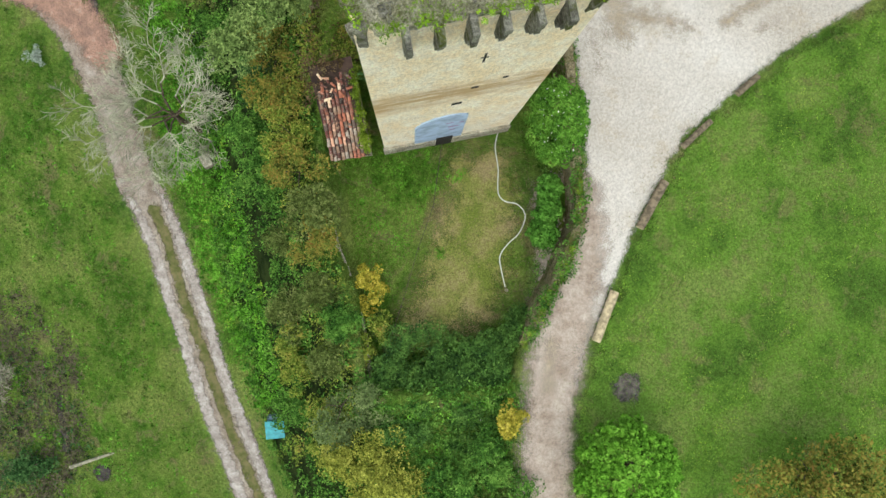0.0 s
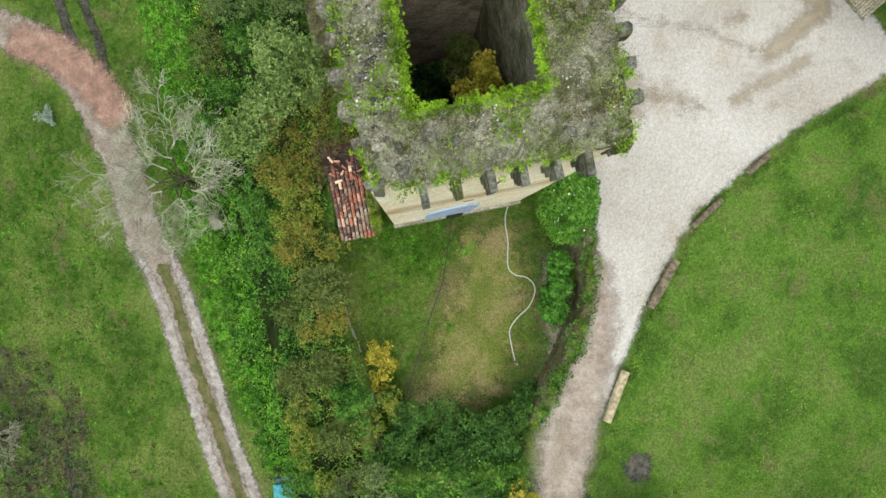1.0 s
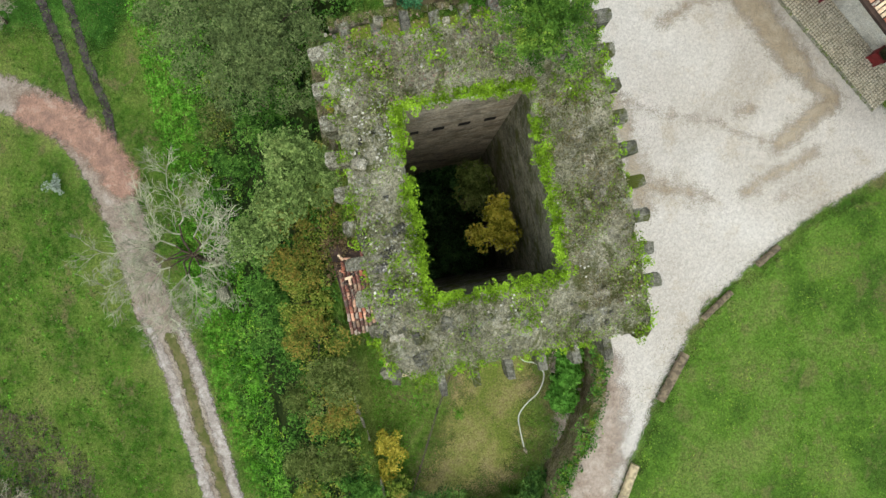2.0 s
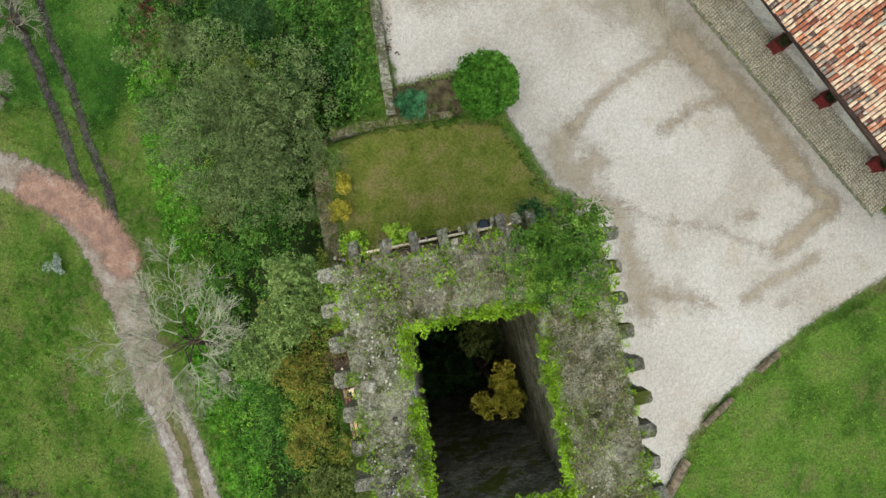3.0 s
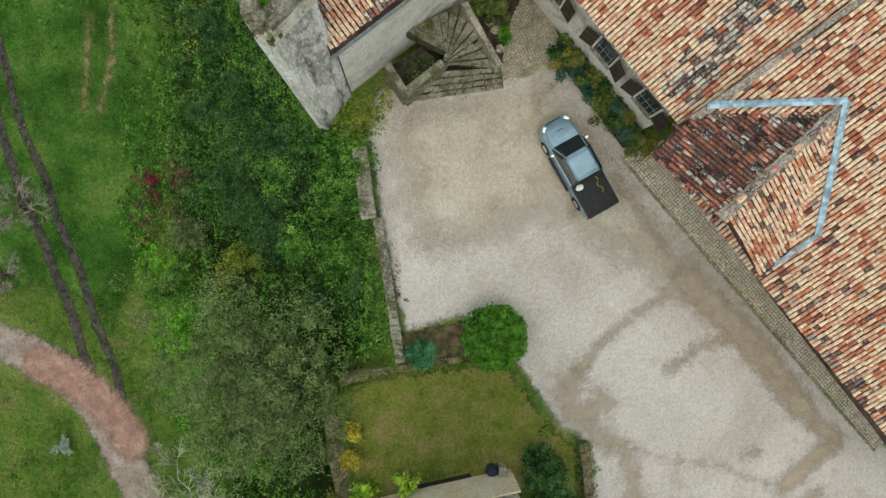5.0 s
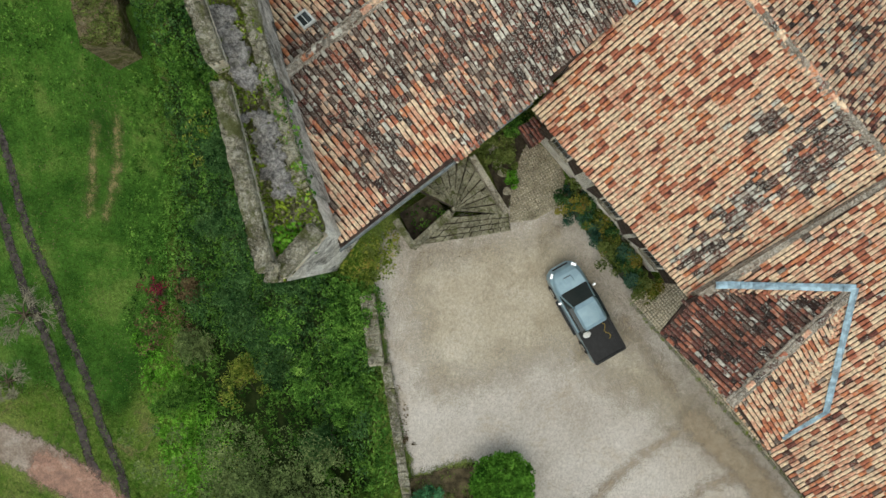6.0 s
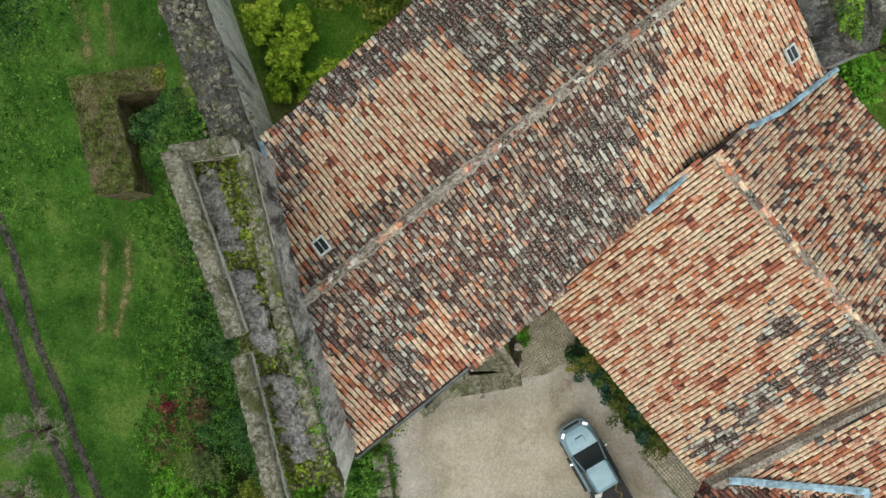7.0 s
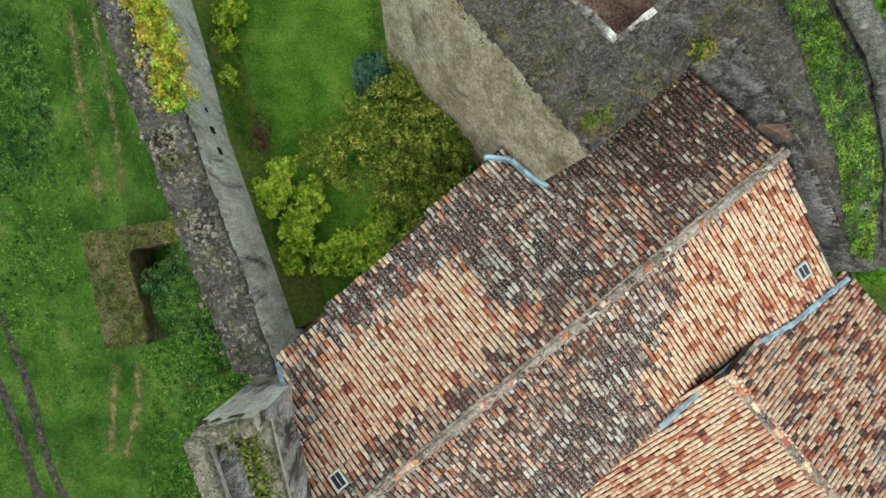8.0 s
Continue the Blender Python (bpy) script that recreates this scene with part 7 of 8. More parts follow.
log((15.5, 7.4), (16.5, 8.25), 0.16, M_LOG, "short dark weathered log beside the gravel")
log((12.85, 4.85), (14.2, 6.1), 0.15, M_LOG, "dark weathered log beside the gravel")
log((10.75, 1.0), (11.95, 3.2), 0.22, M_LOG, "grey-brown squared log beside the gravel", 1.0)
log((8.65, -4.35), (9.55, -2.0), 0.22, M_LOG_PALE, "pale yellow peeled log beside the lane")
loose_stones("fire_stone", "dark stone of the old fire place", [(10.2 + 0.55 * math.cos(a), -6.6 + 0.5 * math.sin(a), 0.02, random.uniform(0.06, 0.11)) for a in (k * 0.7 for k in range(9))], M_DARK_TOP, "fire stones")

chest = thing("field_box", -8.16, -10.84, ground_at(-8.16, -10.84), "turquoise covered box on the bank foot", "box", turn=4)
part("body", box(bmesh.new(), 0, 0, 0.35, 1.15, 1.0, 0.7), plain_mat("turquoise_sheet", (0.03, 0.25, 0.30), 0.45, 0.0, 0.2, 3.0), chest)
part("lid", prism(bmesh.new(), [(-0.62, -0.54), (0.62, -0.54), (0.62, 0.54), (-0.62, 0.54)], 0.68, [0.74, 0.74, 0.8, 0.8]), plain_mat("turquoise_lid", (0.04, 0.30, 0.35), 0.4, 0.0, 0.2, 3.0), chest)
part("panel", box(bmesh.new(), 0.0, 0.68, 0.3, 1.0, 0.22, 0.5), plain_mat("slate_blue", (0.1, 0.16, 0.22), 0.6), chest, "slate-blue end panel")
stump = bmesh.new()
box(stump, 0, 0, 0.25, 0.6, 0.75, 0.5, 25, 0.06)
st = part("stone_block", stump, M_STONE)
st.matrix_world = pose(-12.69, 5.4, ground_at(-12.69, 5.4) + 0.35)
tagged(st, "pale squared stone block on the bank", "stone")
fallen = thing("fallen_pole", -20.9, -13.93, ground_at(-20.9, -13.93), "pale dead pole lying in the meadow", "pole")
bm = bmesh.new()
rod(bm, (-1.75, -0.56, 0.18), (0.2, 0.1, 0.22), 0.12, 0.1, 8)
rod(bm, (0.2, 0.1, 0.22), (1.75, 0.56, 0.12), 0.1, 0.06, 8)
part("pole", bm, M_BARK_PALE, fallen)
layer("bare_hollow", lambda p: np.maximum(0.75 - np.hypot(p[:, 0] + 20.6, (p[:, 1] + 14.9) * 1.2), 0.35 - line_dist(p, [(-23.8, -9.8), (-23.4, -11.6), (-23.1, -13.4)])), (-26, -17, -17, -8), 0.06, M_MUD, "bare dark hollow in the meadow", "earth")


def bare_tree(name, label, x, y, reach, lean, base_z, tall, mat, seed, depth=4, r=0.16):
    """A leafless tree: forking limbs down to fine twigs."""
    rnd = random.Random(seed)
    root = thing(name, x, y, base_z, label, "tree")
    trunk, twigs = bmesh.new(), bmesh.new()

    def grow(p, d, length, rad, level):
        e = p + d * length
        m = p.lerp(e, 0.5) + Vector((rnd.uniform(-1, 1), rnd.uniform(-1, 1), rnd.uniform(-0.4, 0.6))) * length * 0.08
        bm = trunk if level >= depth else twigs
        sides = 6 if level >= depth else 3
        rod(bm, p, m, rad, rad * 0.8, sides)
        rod(bm, m, e, rad * 0.8, rad * 0.6, sides)
        if level == 0:
            return
        for k in range(5 if level < 3 else 4):
            nd = (d + Vector((rnd.uniform(-1, 1), rnd.uniform(-1, 1), rnd.uniform(-0.35, 0.55))) * 0.95).normalized()
            grow(m.lerp(e, rnd.uniform(0.3, 1.0)), nd, length * rnd.uniform(0.62, 0.92), max(rad * 0.5, 0.012), level - 1)

    top = Vector((lean[0], lean[1], tall))
    rod(trunk, (0, 0, -0.4), top * 0.6, r * 1.5, r * 1.1, 8)
    rod(trunk, top * 0.6, top, r * 1.1, r, 8)
    for k in range(8):
        a = k * 0.79 + rnd.uniform(-0.3, 0.3)
        d = Vector((math.cos(a), math.sin(a), rnd.uniform(0.05, 0.5))).normalized()
        grow(top * rnd.uniform(0.7, 1.0), d, reach * rnd.uniform(0.2, 0.3), r * 0.6, depth)
    part("trunk", trunk, M_BARK, root, "dark trunk and limbs")
    tagged(part("twig", twigs, mat, root, "pale lichened twigs"), kind="stuff")


def leaning_tree(x, y, z):
    """A bare tree that leans over the track: dark limbs that end in sprays of pale lichened twigs."""
    rnd = random.Random(5)
    root = thing("leaning_tree", x, y, z, "bare leaning tree with dark limbs and pale lichened twigs", "tree")
    fork = Vector((-0.9, 0.5, 2.6))
    trunk = bmesh.new()
    rod(trunk, (0, 0, -0.5), (-0.4, 0.15, 1.3), 0.2, 0.16, 8)
    rod(trunk, (-0.4, 0.15, 1.3), fork, 0.16, 0.12, 8)
    part("trunk", trunk, M_BARK, root, "dark leaning trunk")
    twigs = bmesh.new()

    def bend(p, q, r0, r1, steps, bm_of):
        pts, wob = [p], (q - p).length * 0.07
        for k in range(1, steps + 1):
            f = k / steps
            e = p.lerp(q, f) + Vector((rnd.uniform(-wob, wob), rnd.uniform(-wob, wob), 0.5 * math.sin(f * 3.1) * wob * 3)) * (1 if k < steps else 0.3)
            rod(bm_of(f), pts[-1], e, r0 + (r1 - r0) * (f - 1 / steps), r0 + (r1 - r0) * f, 5 if r0 > 0.05 else 3)
            pts.append(e)
        return pts

    for k, (deg, reach) in enumerate(((178, 4.9), (155, 3.6), (128, 4.2), (100, 5.2), (72, 4.2), (35, 3.0), (5, 2.6), (-35, 3.2), (-72, 4.0), (-105, 4.6), (-140, 4.6), (205, 5.0))):
        a = radians(deg + rnd.uniform(-6, 6))
        tip = fork + Vector((math.cos(a) * reach, math.sin(a) * reach, rnd.uniform(0.4, 1.9)))
        limb = bmesh.new()
        pts = bend(fork + Vector((0, 0, rnd.uniform(-0.5, 0.1))), tip, 0.06, 0.018, 7, lambda f: limb if f < 0.36 else twigs)
        part("limb", limb, M_BARK, root, "dark crooked limb")
        for b in range(17):
            f = rnd.uniform(0.3, 1.0)
            s0 = pts[min(int(f * 7), 6)].lerp(pts[min(int(f * 7) + 1, 7)], (f * 7) % 1.0)
            da = a + rnd.choice((-1, 1)) * rnd.uniform(0.35, 1.25)
            ln = rnd.uniform(0.7, 1.5) * (1.2 - 0.4 * f)
            sp = bend(s0, s0 + Vector((math.cos(da) * ln, math.sin(da) * ln, rnd.uniform(-0.1, 0.6))), 0.022, 0.013, 3, lambda f: twigs)
            for c in range(6):
                s1 = sp[rnd.choice((1, 2, 3))]
                db = da + rnd.uniform(-1.1, 1.1)
                l2 = rnd.uniform(0.3, 0.7)
                e1 = s1 + Vector((math.cos(db) * l2, math.sin(db) * l2, rnd.uniform(-0.05, 0.3)))
                rod(twigs, s1, e1, 0.015, 0.01, 3)
                for d in range(2):
                    dc = db + rnd.uniform(-0.9, 0.9)
                    m1 = s1.lerp(e1, rnd.uniform(0.4, 1.0))
                    rod(twigs, m1, m1 + Vector((math.cos(dc) * 0.28, math.sin(dc) * 0.28, rnd.uniform(-0.05, 0.15))), 0.011, 0.008, 3)
    tagged(part("twig", twigs, M_TWIG, root, "pale lichened twigs"), kind="stuff")


M_TWIG = plain_mat("grey_green_lichened_twig", (0.33, 0.335, 0.235), 0.9, 0.0, 0.35, 1.5, 0.4)
leaning_tree(-13.1, 7.4, ground_at(-13.1, 7.4))
bare_tree("bare_tree", "leafless pale tree beside the wheel ruts", -26.61, 27.6, 3.0, (0.2, 0.2), ground_at(-26.61, 27.6), 2.0, M_BARK_PALE, 9, 3, 0.1)
bare_tree("bare_tree", "leafless pale tree at the meadow's edge", -28.08, -8.87, 3.2, (0.2, 0.2), ground_at(-28.08, -8.87), 2.0, M_BARK_PALE, 12, 3, 0.1)
bare_tree("bare_tree", "leafless pale tree beyond the ruts", -28.12, 23.29, 2.4, (0.2, 0.2), ground_at(-28.12, 23.29), 1.8, M_BARK_PALE, 15, 3, 0.09)
plant("dark_shrub", "dark green shrub at the meadow's edge", "shrub", -25.49, -14.52, ground_at(-25.49, -14.52), 1.6, 1.3, 1.4, L_DARK, 70, 40, 0.16, 0.4, 0.0)
plant("pale_sapling", "small silvery sapling in the meadow", "sapling", -24, 12.1, ground_at(-24, 12.1), 0.45, 0.7, 1.1, leaf_mat("silver_leaf", [(0.2, 0.26, 0.2), (0.32, 0.38, 0.32), (0.45, 0.5, 0.45)]), 22, 20, 0.13, 0.2, 0.0)
plant("white_shrub", "small white-leaved shrub in the undergrowth", "shrub", 3.15, -7.75, -1.4, 0.3, 0.35, 0.8, L_WHITE, 14, 16, 0.13, 0.14, 0.0)
plant("red_shrub", "dark crimson shrub on the bank", "shrub", -17.82, 29.13, ground_at(-17.82, 29.13), 1.1, 0.9, 1.0, L_RED, 26, 16, 0.12, 0.3, 0.0)
plant("red_shrub", "brownish red shrub on the bank", "shrub", -15.77, 29.22, ground_at(-15.77, 29.22), 0.8, 0.7, 1.0, L_BROWN, 34, 30, 0.17, 0.25, 0.0)
scrub("brown_bracken", "brown dying bracken on the bank", [(-19.5, 25.4), (-15.2, 25), (-14.6, 30.5), (-18.9, 31.5)], L_BROWN, 3.2, 0.17, 0.7, height, 0.8, 0.6)
scrub("gorse", "yellow-flecked scrub on the bank", [(-15.3, 37.5), (-12.1, 37.4), (-11.8, 41), (-14.8, 41)], L_LIME, 1.2, 0.12, 1.2, height, 0.7, 0.5)

# ---- court furniture ----
def setts(name, label, outline, size, z, ang, mat, gap=0.9, thick=0.05):
    """Rows of small stone setts, joined: too small to pick apart."""
    o = np.array(outline)
    c, s = math.cos(radians(ang)), math.sin(radians(ang))
    rot = np.array([[c, s], [-s, c]])
    local = o @ rot.T
    lo, hi = local.min(0), local.max(0)
    ii, jj = np.meshgrid(np.arange(lo[0], hi[0], size), np.arange(lo[1], hi[1], size))
    p = np.stack([ii.ravel(), jj.ravel()], 1) @ rot
    p = p[inside(p, outline)]
    n = len(p)
    tpl = np.array([(-1, -1, -1), (1, -1, -1), (1, 1, -1), (-1, 1, -1), (-0.82, -0.82, 1), (0.82, -0.82, 1), (0.82, 0.82, 1), (-0.82, 0.82, 1)]) * np.array([size * gap / 2, size * gap / 2, thick / 2])
    fc = np.array([(4, 5, 6, 7), (0, 1, 5, 4), (1, 2, 6, 5), (2, 3, 7, 6), (3, 0, 4, 7)])
    a = radians(ang) + rng.normal(0, 0.1, n)
    p = p + rng.normal(0, size * 0.06, p.shape)
    sc = rng.uniform(0.78, 1.12, (n, 1))
    x = tpl[None, :, 0] * np.cos(a)[:, None] - tpl[None, :, 1] * np.sin(a)[:, None]
    y = tpl[None, :, 0] * np.sin(a)[:, None] + tpl[None, :, 1] * np.cos(a)[:, None]
    V = np.stack([p[:, :1] + x * sc, p[:, 1:] + y * sc, z + tpl[None, :, 2] + rng.normal(0, 0.008, (n, 1))], -1)
    F = fc[None] + (np.arange(n) * 8)[:, None, None]
    return mesh_np(name, V.reshape(-1, 3), F.reshape(-1, 4), (mat,))


paving = thing("pavement", 0, 0, 0, "strip of small worn stone setts along the range", "pavement", kind="structure")
PAVE = [(8.76, 29.2), (21.31, 14.85), (24.1, 17.2), (12.9, 30.2), (12.0, 30.4), (10.2, 30.0)]
tagged(mesh_part("setts", setts("setts", "", PAVE, 0.145, 0.06, -50, M_COBBLE), paving), kind="stuff")
part("bedding", prism(bmesh.new(), PAVE, -0.2, 0.06), M_SAND, paving)
k0, k1 = Vector((8.66, 29.3)), Vector((21.31, 14.8))
for i in range(38):
    a, b = k0.lerp(k1, i / 38), k0.lerp(k1, (i + 0.93) / 38)
    bm = bmesh.new()
    prism(bm, strip(a, b, 0.13), -0.15, 0.1, 0.012)
    part("kerb_stone", bm, M_KERB, paving)
moss_line("kerb_moss", "green moss in the kerb joint", [k0, k1], 0.05, 0.09, 150, 0.06, L_MOSS, 0.08, 0.03)
yard = thing("cobbled_path", 0, 0, 0, "patch of rough cobbles before the house door", "cobbles", kind="structure")
YARD = [(2.9, 33.0), (2.95, 34.5), (3.3, 35.9), (3.9, 37.1), (5.3, 36.2), (5.6, 35.2), (5.45, 33.9), (4.2, 33.15)]
tagged(mesh_part("setts", setts("setts", "", YARD, 0.14, 0.06, 28, M_COBBLE_OLD), yard), kind="stuff")
part("bedding", prism(bmesh.new(), YARD, -0.2, 0.06), M_SAND, yard)

L_HEATH_POT = leaf_mat("dark_pot_heather", [(0.015, 0.018, 0.01), (0.035, 0.045, 0.02), (0.065, 0.07, 0.03), (0.1, 0.085, 0.05)])
M_REDPOT = plain_mat("dark_red_wood", (0.17, 0.02, 0.022), 0.55, 0.0, 0.25)
for x, y in ((13.82, 25.78), (16.4, 23.02), (18.68, 20.42), (21.3, 17.35)):
    pot = thing("planter", x, y, 0.09, "dark red square wooden planter with a small plant", "planter", "planters along the range", turn=-50)
    bm = bmesh.new()
    prism(bm, [(-0.27, -0.27), (0.27, -0.27), (0.27, 0.27), (-0.27, 0.27)], 0.06, 0.72)
    part("body", bm, M_REDPOT, pot)
    for k in range(4):
        rim = part("rim", prism(bmesh.new(), [(-0.33, -0.33), (0.33, -0.33), (0.26, -0.26), (-0.26, -0.26)], 0.68, 0.78), M_REDPOT, pot)
        rim.matrix_local = pose(0, 0, 0, 0, 0, 90 * k)
        foot = part("foot", box(bmesh.new(), -0.25, -0.25, 0.38, 0.1, 0.1, 0.76), M_REDPOT, pot)
        foot.matrix_local = pose(0, 0, 0, 0, 0, 90 * k)
    part("soil", box(bmesh.new(), 0, 0, 0.73, 0.52, 0.52, 0.02), M_EARTH, pot)
    tagged(foliage("plant", crown_points(0.26, 0.26, 0.14, 34, 12, 0.12) + np.array([0, 0, 0.82]), 0.08, L_HEATH_POT, pot), kind="stuff")

# flower bed and open shutters along the court wing
bed = thing("flower_bed", 0, 0, 0, "planted bed of dark soil along the wing", "flower bed", kind="structure")
part("soil", prism(bmesh.new(), [(5.35, 34.3), (8.75, 29.75), (10.3, 29.9), (6.1, 35.3)], -0.2, 0.08), M_EARTH, bed)
for i in range(20):
    t = i / 19
    x, y = 5.6 + 3.75 * t + random.uniform(-0.3, 0.3), 34.25 - 4.3 * t + random.uniform(-0.25, 0.25)
    m, lab = ((L_BLUE, "blue-green lavender bush in the flower bed"), (L_DARK, "dark green bush in the flower bed"), (L_OLIVE, "olive green perennial in the flower bed"), (L_AUTUMN, "ochre autumn perennial in the flower bed"))[i % 4]
    r = random.uniform(0.42, 0.68)
    plant("bed_bush", lab, "shrub", x, y, 0.05, r, r, random.uniform(0.7, 1.1), m, 30, 30, 0.11, 0.2, 0.0, "bushes in the bed")


def shutter_window(x, y, z):
    """A window in the wing's wall, barred, with two dark boarded leaves folded back almost flat to the wall."""
    w = thing("window", x, y, z, "barred window with dark brown shutters folded back", "window", "windows of the wing", turn=-50.3)
    part("pane", box(bmesh.new(), 0, -0.02, 0, 1.12, 0.06, 1.25), M_GLASS, w)
    for s in (-1, 1):
        part("frame", box(bmesh.new(), s * 0.58, -0.03, 0, 0.08, 0.12, 1.4), M_RENDER, w)
        leaf = part("shutter", box(bmesh.new(), s * 0.36, 0, 0, 0.7, 0.045, 1.3), M_DARKWOOD, w, "dark brown boarded shutter leaf")
        leaf.matrix_local = pose(s * 0.64, -0.1, 0, 0, 0, -s * random.uniform(9, 24))
        for k in range(3):
            part("batten", box(bmesh.new(), s * 0.36, -0.035, -0.48 + 0.48 * k, 0.66, 0.03, 0.09), M_DARKWOOD, leaf)
        for k in range(4):
            part("board_edge", box(bmesh.new(), s * (0.1 + 0.17 * k), -0.024, 0, 0.012, 0.01, 1.28), M_HOLE, leaf)
    for k in range(4):
        part("bar", rod(bmesh.new(), (-0.42 + 0.28 * k, -0.1, -0.6), (-0.42 + 0.28 * k, -0.1, 0.6), 0.016, 0.016, 5), M_GUTTER, w, "dull iron bar")
    part("cross_bar", box(bmesh.new(), 0, -0.1, 0.1, 1.1, 0.025, 0.03), M_GUTTER, w, "dull iron bar")
    part("sill", box(bmesh.new(), 0, -0.1, -0.7, 1.3, 0.2, 0.08), M_STONE, w)


for f in (0.2, 0.59, 0.92):
    shutter_window(3.75 + 5.7 * f + 0.0, 37.55 - 6.8 * f + 0.0, 2.8)

# the winding stair in the corner of the court
stair = thing("winding_stair", 0, 0, 0, "worn fan-shaped stone stair up to the house", "stairs", kind="structure")
SC = Vector((0.1, 33.55))
JAMB, WALL_A, WALL_B = Vector((2.72, 33.2)), Vector((0.82, 36.1)), Vector((-2.2, 34.25))


def reach_of(a):
    """How far a tread runs from the newel to the side wall or the house wall."""
    d, best = Vector((math.cos(a), math.sin(a))), 3.2
    for p, q in ((JAMB, WALL_A), (WALL_A, WALL_B)):
        e = q - p
        det = d.x * -e.y + e.x * d.y
        if abs(det) > 1e-6:
            r = ((p.x - SC.x) * -e.y + e.x * (p.y - SC.y)) / det
            if 0.2 < r < best:
                best = r
    return best


def tread(corners, z, rows):
    """One step: stones side by side, an open earthy joint behind them."""
    (ax, ay), (bx, by), (cx, cy), (dx, dy) = corners
    cuts = [0.0] + sorted((i + random.uniform(-0.22, 0.22)) / rows for i in range(1, rows)) + [1.0]
    for f, g in zip(cuts[:-1], cuts[1:]):
        g -= 0.012
        deep = random.uniform(0.78, 0.88)
        ring = []
        for h, k in ((f, 0.0), (g, 0.0), (g, deep), (f, deep)):
            px, py = ax + (bx - ax) * h, ay + (by - ay) * h
            qx, qy = dx + (cx - dx) * h, dy + (cy - dy) * h
            ring.append((px + (qx - px) * k, py + (qy - py) * k))
        part("step_stone", prism(bmesh.new(), ring, z - 0.3, z + random.uniform(-0.012, 0.012), 0.02), M_TREAD, stair)
    part("step_bed", prism(bmesh.new(), [(ax, ay), (bx, by), (cx, cy), (dx, dy)], max(z - 0.7, -0.2), z - 0.075), M_EARTH, stair, "dark mossy joint behind the step")


FRONT = [(Vector((-1.35 + 0.36 * k, 31.95 + 0.33 * k)), Vector((2.95 - 0.05 * k, 32.62 + 0.21 * k))) for k in range(5)]
for k in range(4):
    (a, b), (d, c) = FRONT[k], FRONT[k + 1]
    tread([tuple(a), tuple(b), tuple(c), tuple(d)], 0.15 * (k + 1), 9 - k)
for k in range(12):
    a0, a1 = radians(-4 + 13.2 * k), radians(-4 + 13.2 * (k + 1))
    r0, r1 = reach_of(a0), reach_of(a1)
    tread([(SC.x + r * math.cos(a), SC.y + r * math.sin(a)) for r, a in ((0.1, a0), (r0, a0), (r1, a1), (0.1, a1))], 0.15 * (k + 5), 4)
newel = bmesh.new()
rod(newel, (SC.x, SC.y, -0.2), (SC.x, SC.y, 2.0), 0.15, 0.12, 10)
part("newel", newel, M_STEP, stair)
for p, q, w, t0, t1, m in (((-1.75, 31.8), (-2.55, 33.0), 0.3, 2.2, 2.4, M_STEP), ((-1.8, 31.8), (-0.02, 33.4), 0.36, 2.1, 1.5, M_TREAD), ((2.62, 33.4), (0.9, 35.9), 0.28, 1.1, 2.1, M_STONE)):
    bm = bmesh.new()
    prism(bm, strip(p, q, w), -0.3, [t0, t1, t1, t0], 0.02)
    part("parapet", bm, m, stair)
part("pit_floor", prism(bmesh.new(), [(-1.7, 31.95), (0.0, 33.35), (-1.0, 34.3), (-2.4, 33.4)], -0.2, 0.9), M_EARTH, stair)
scrub("pit_growth", "dark ferns in the hollow beside the stair", [(-1.5, 32.3), (-0.3, 33.4), (-1.0, 34.2), (-2.2, 33.3)], L_GREEN, 9, 0.1, 0.35, lambda a, b: np.full(len(a), 0.9), 0.5, 0.9, per=16, clump_r=(0.12, 0.3))
plant("corner_bush", "green shrub in the corner beside the door", "shrub", 2.3, 36.3, 0, 0.75, 0.9, 1.8, L_OLIVE, 70, 40, 0.11, 0.22, 0.0)
plant("corner_bush", "bright green shrub beside the cobbles", "shrub", 3.0, 34.95, 0, 0.3, 0.35, 0.7, L_BRIGHT, 20, 30, 0.1, 0.15, 0.0)
plant("corner_bush", "green shrub under the eaves", "shrub", 3.0, 37.3, 0, 0.6, 0.6, 2.6, L_GREEN, 40, 40, 0.11, 0.22, 0.6)
canopy = thing("door_canopy", 0, 0, 0, "small dark red tiled canopy over the door", "canopy")
CAN = [(2.9, 37.15), (3.5, 36.2), (4.6, 37.05), (4.15, 37.7)]
roof_bed(canopy, (3.5, 36.2, 2.2), (-0.62, 0.78), 0.3, CAN)
tile_roof(canopy, (3.5, 36.2, 2.2), (0.78, 0.62), (-0.62, 0.78), 0.3, CAN, lambda m: np.full(len(m), 3), TILES, CAN, (-5, 13), 8)
loose_stones("boulder", "rough grey stone beside the stair", [(2.2, 36.5, 0.0, 0.35), (2.6, 35.4, 0.0, 0.3), (2.3, 35.8, 0.1, 0.28), (2.75, 34.5, 0.0, 0.25), (1.05, 32.1, 0.02, 0.14)], M_STONE, "stones beside the stair")
scrub("wall_growth", "yellow-green shrubs at the bastion foot", [(-4.6, 30.0), (-3.1, 30.4), (-2.4, 32.6), (-3.6, 32.6), (-5.2, 31.0)], L_HEDGE, 12, 0.13, 1.0, lambda a, b: np.maximum(height(a, b), -0.4), 0.5, 0.85, per=26, clump_r=(0.2, 0.45))
scrub("court_weeds", "dark weeds at the foot of the court wall", [(-1.95, 21.0), (-1.7, 22.4), (-2.4, 25.6), (-2.75, 25.6)], L_BROWN, 9, 0.1, 0.3, height, 0.5, 0.8, per=18, clump_r=(0.1, 0.25))
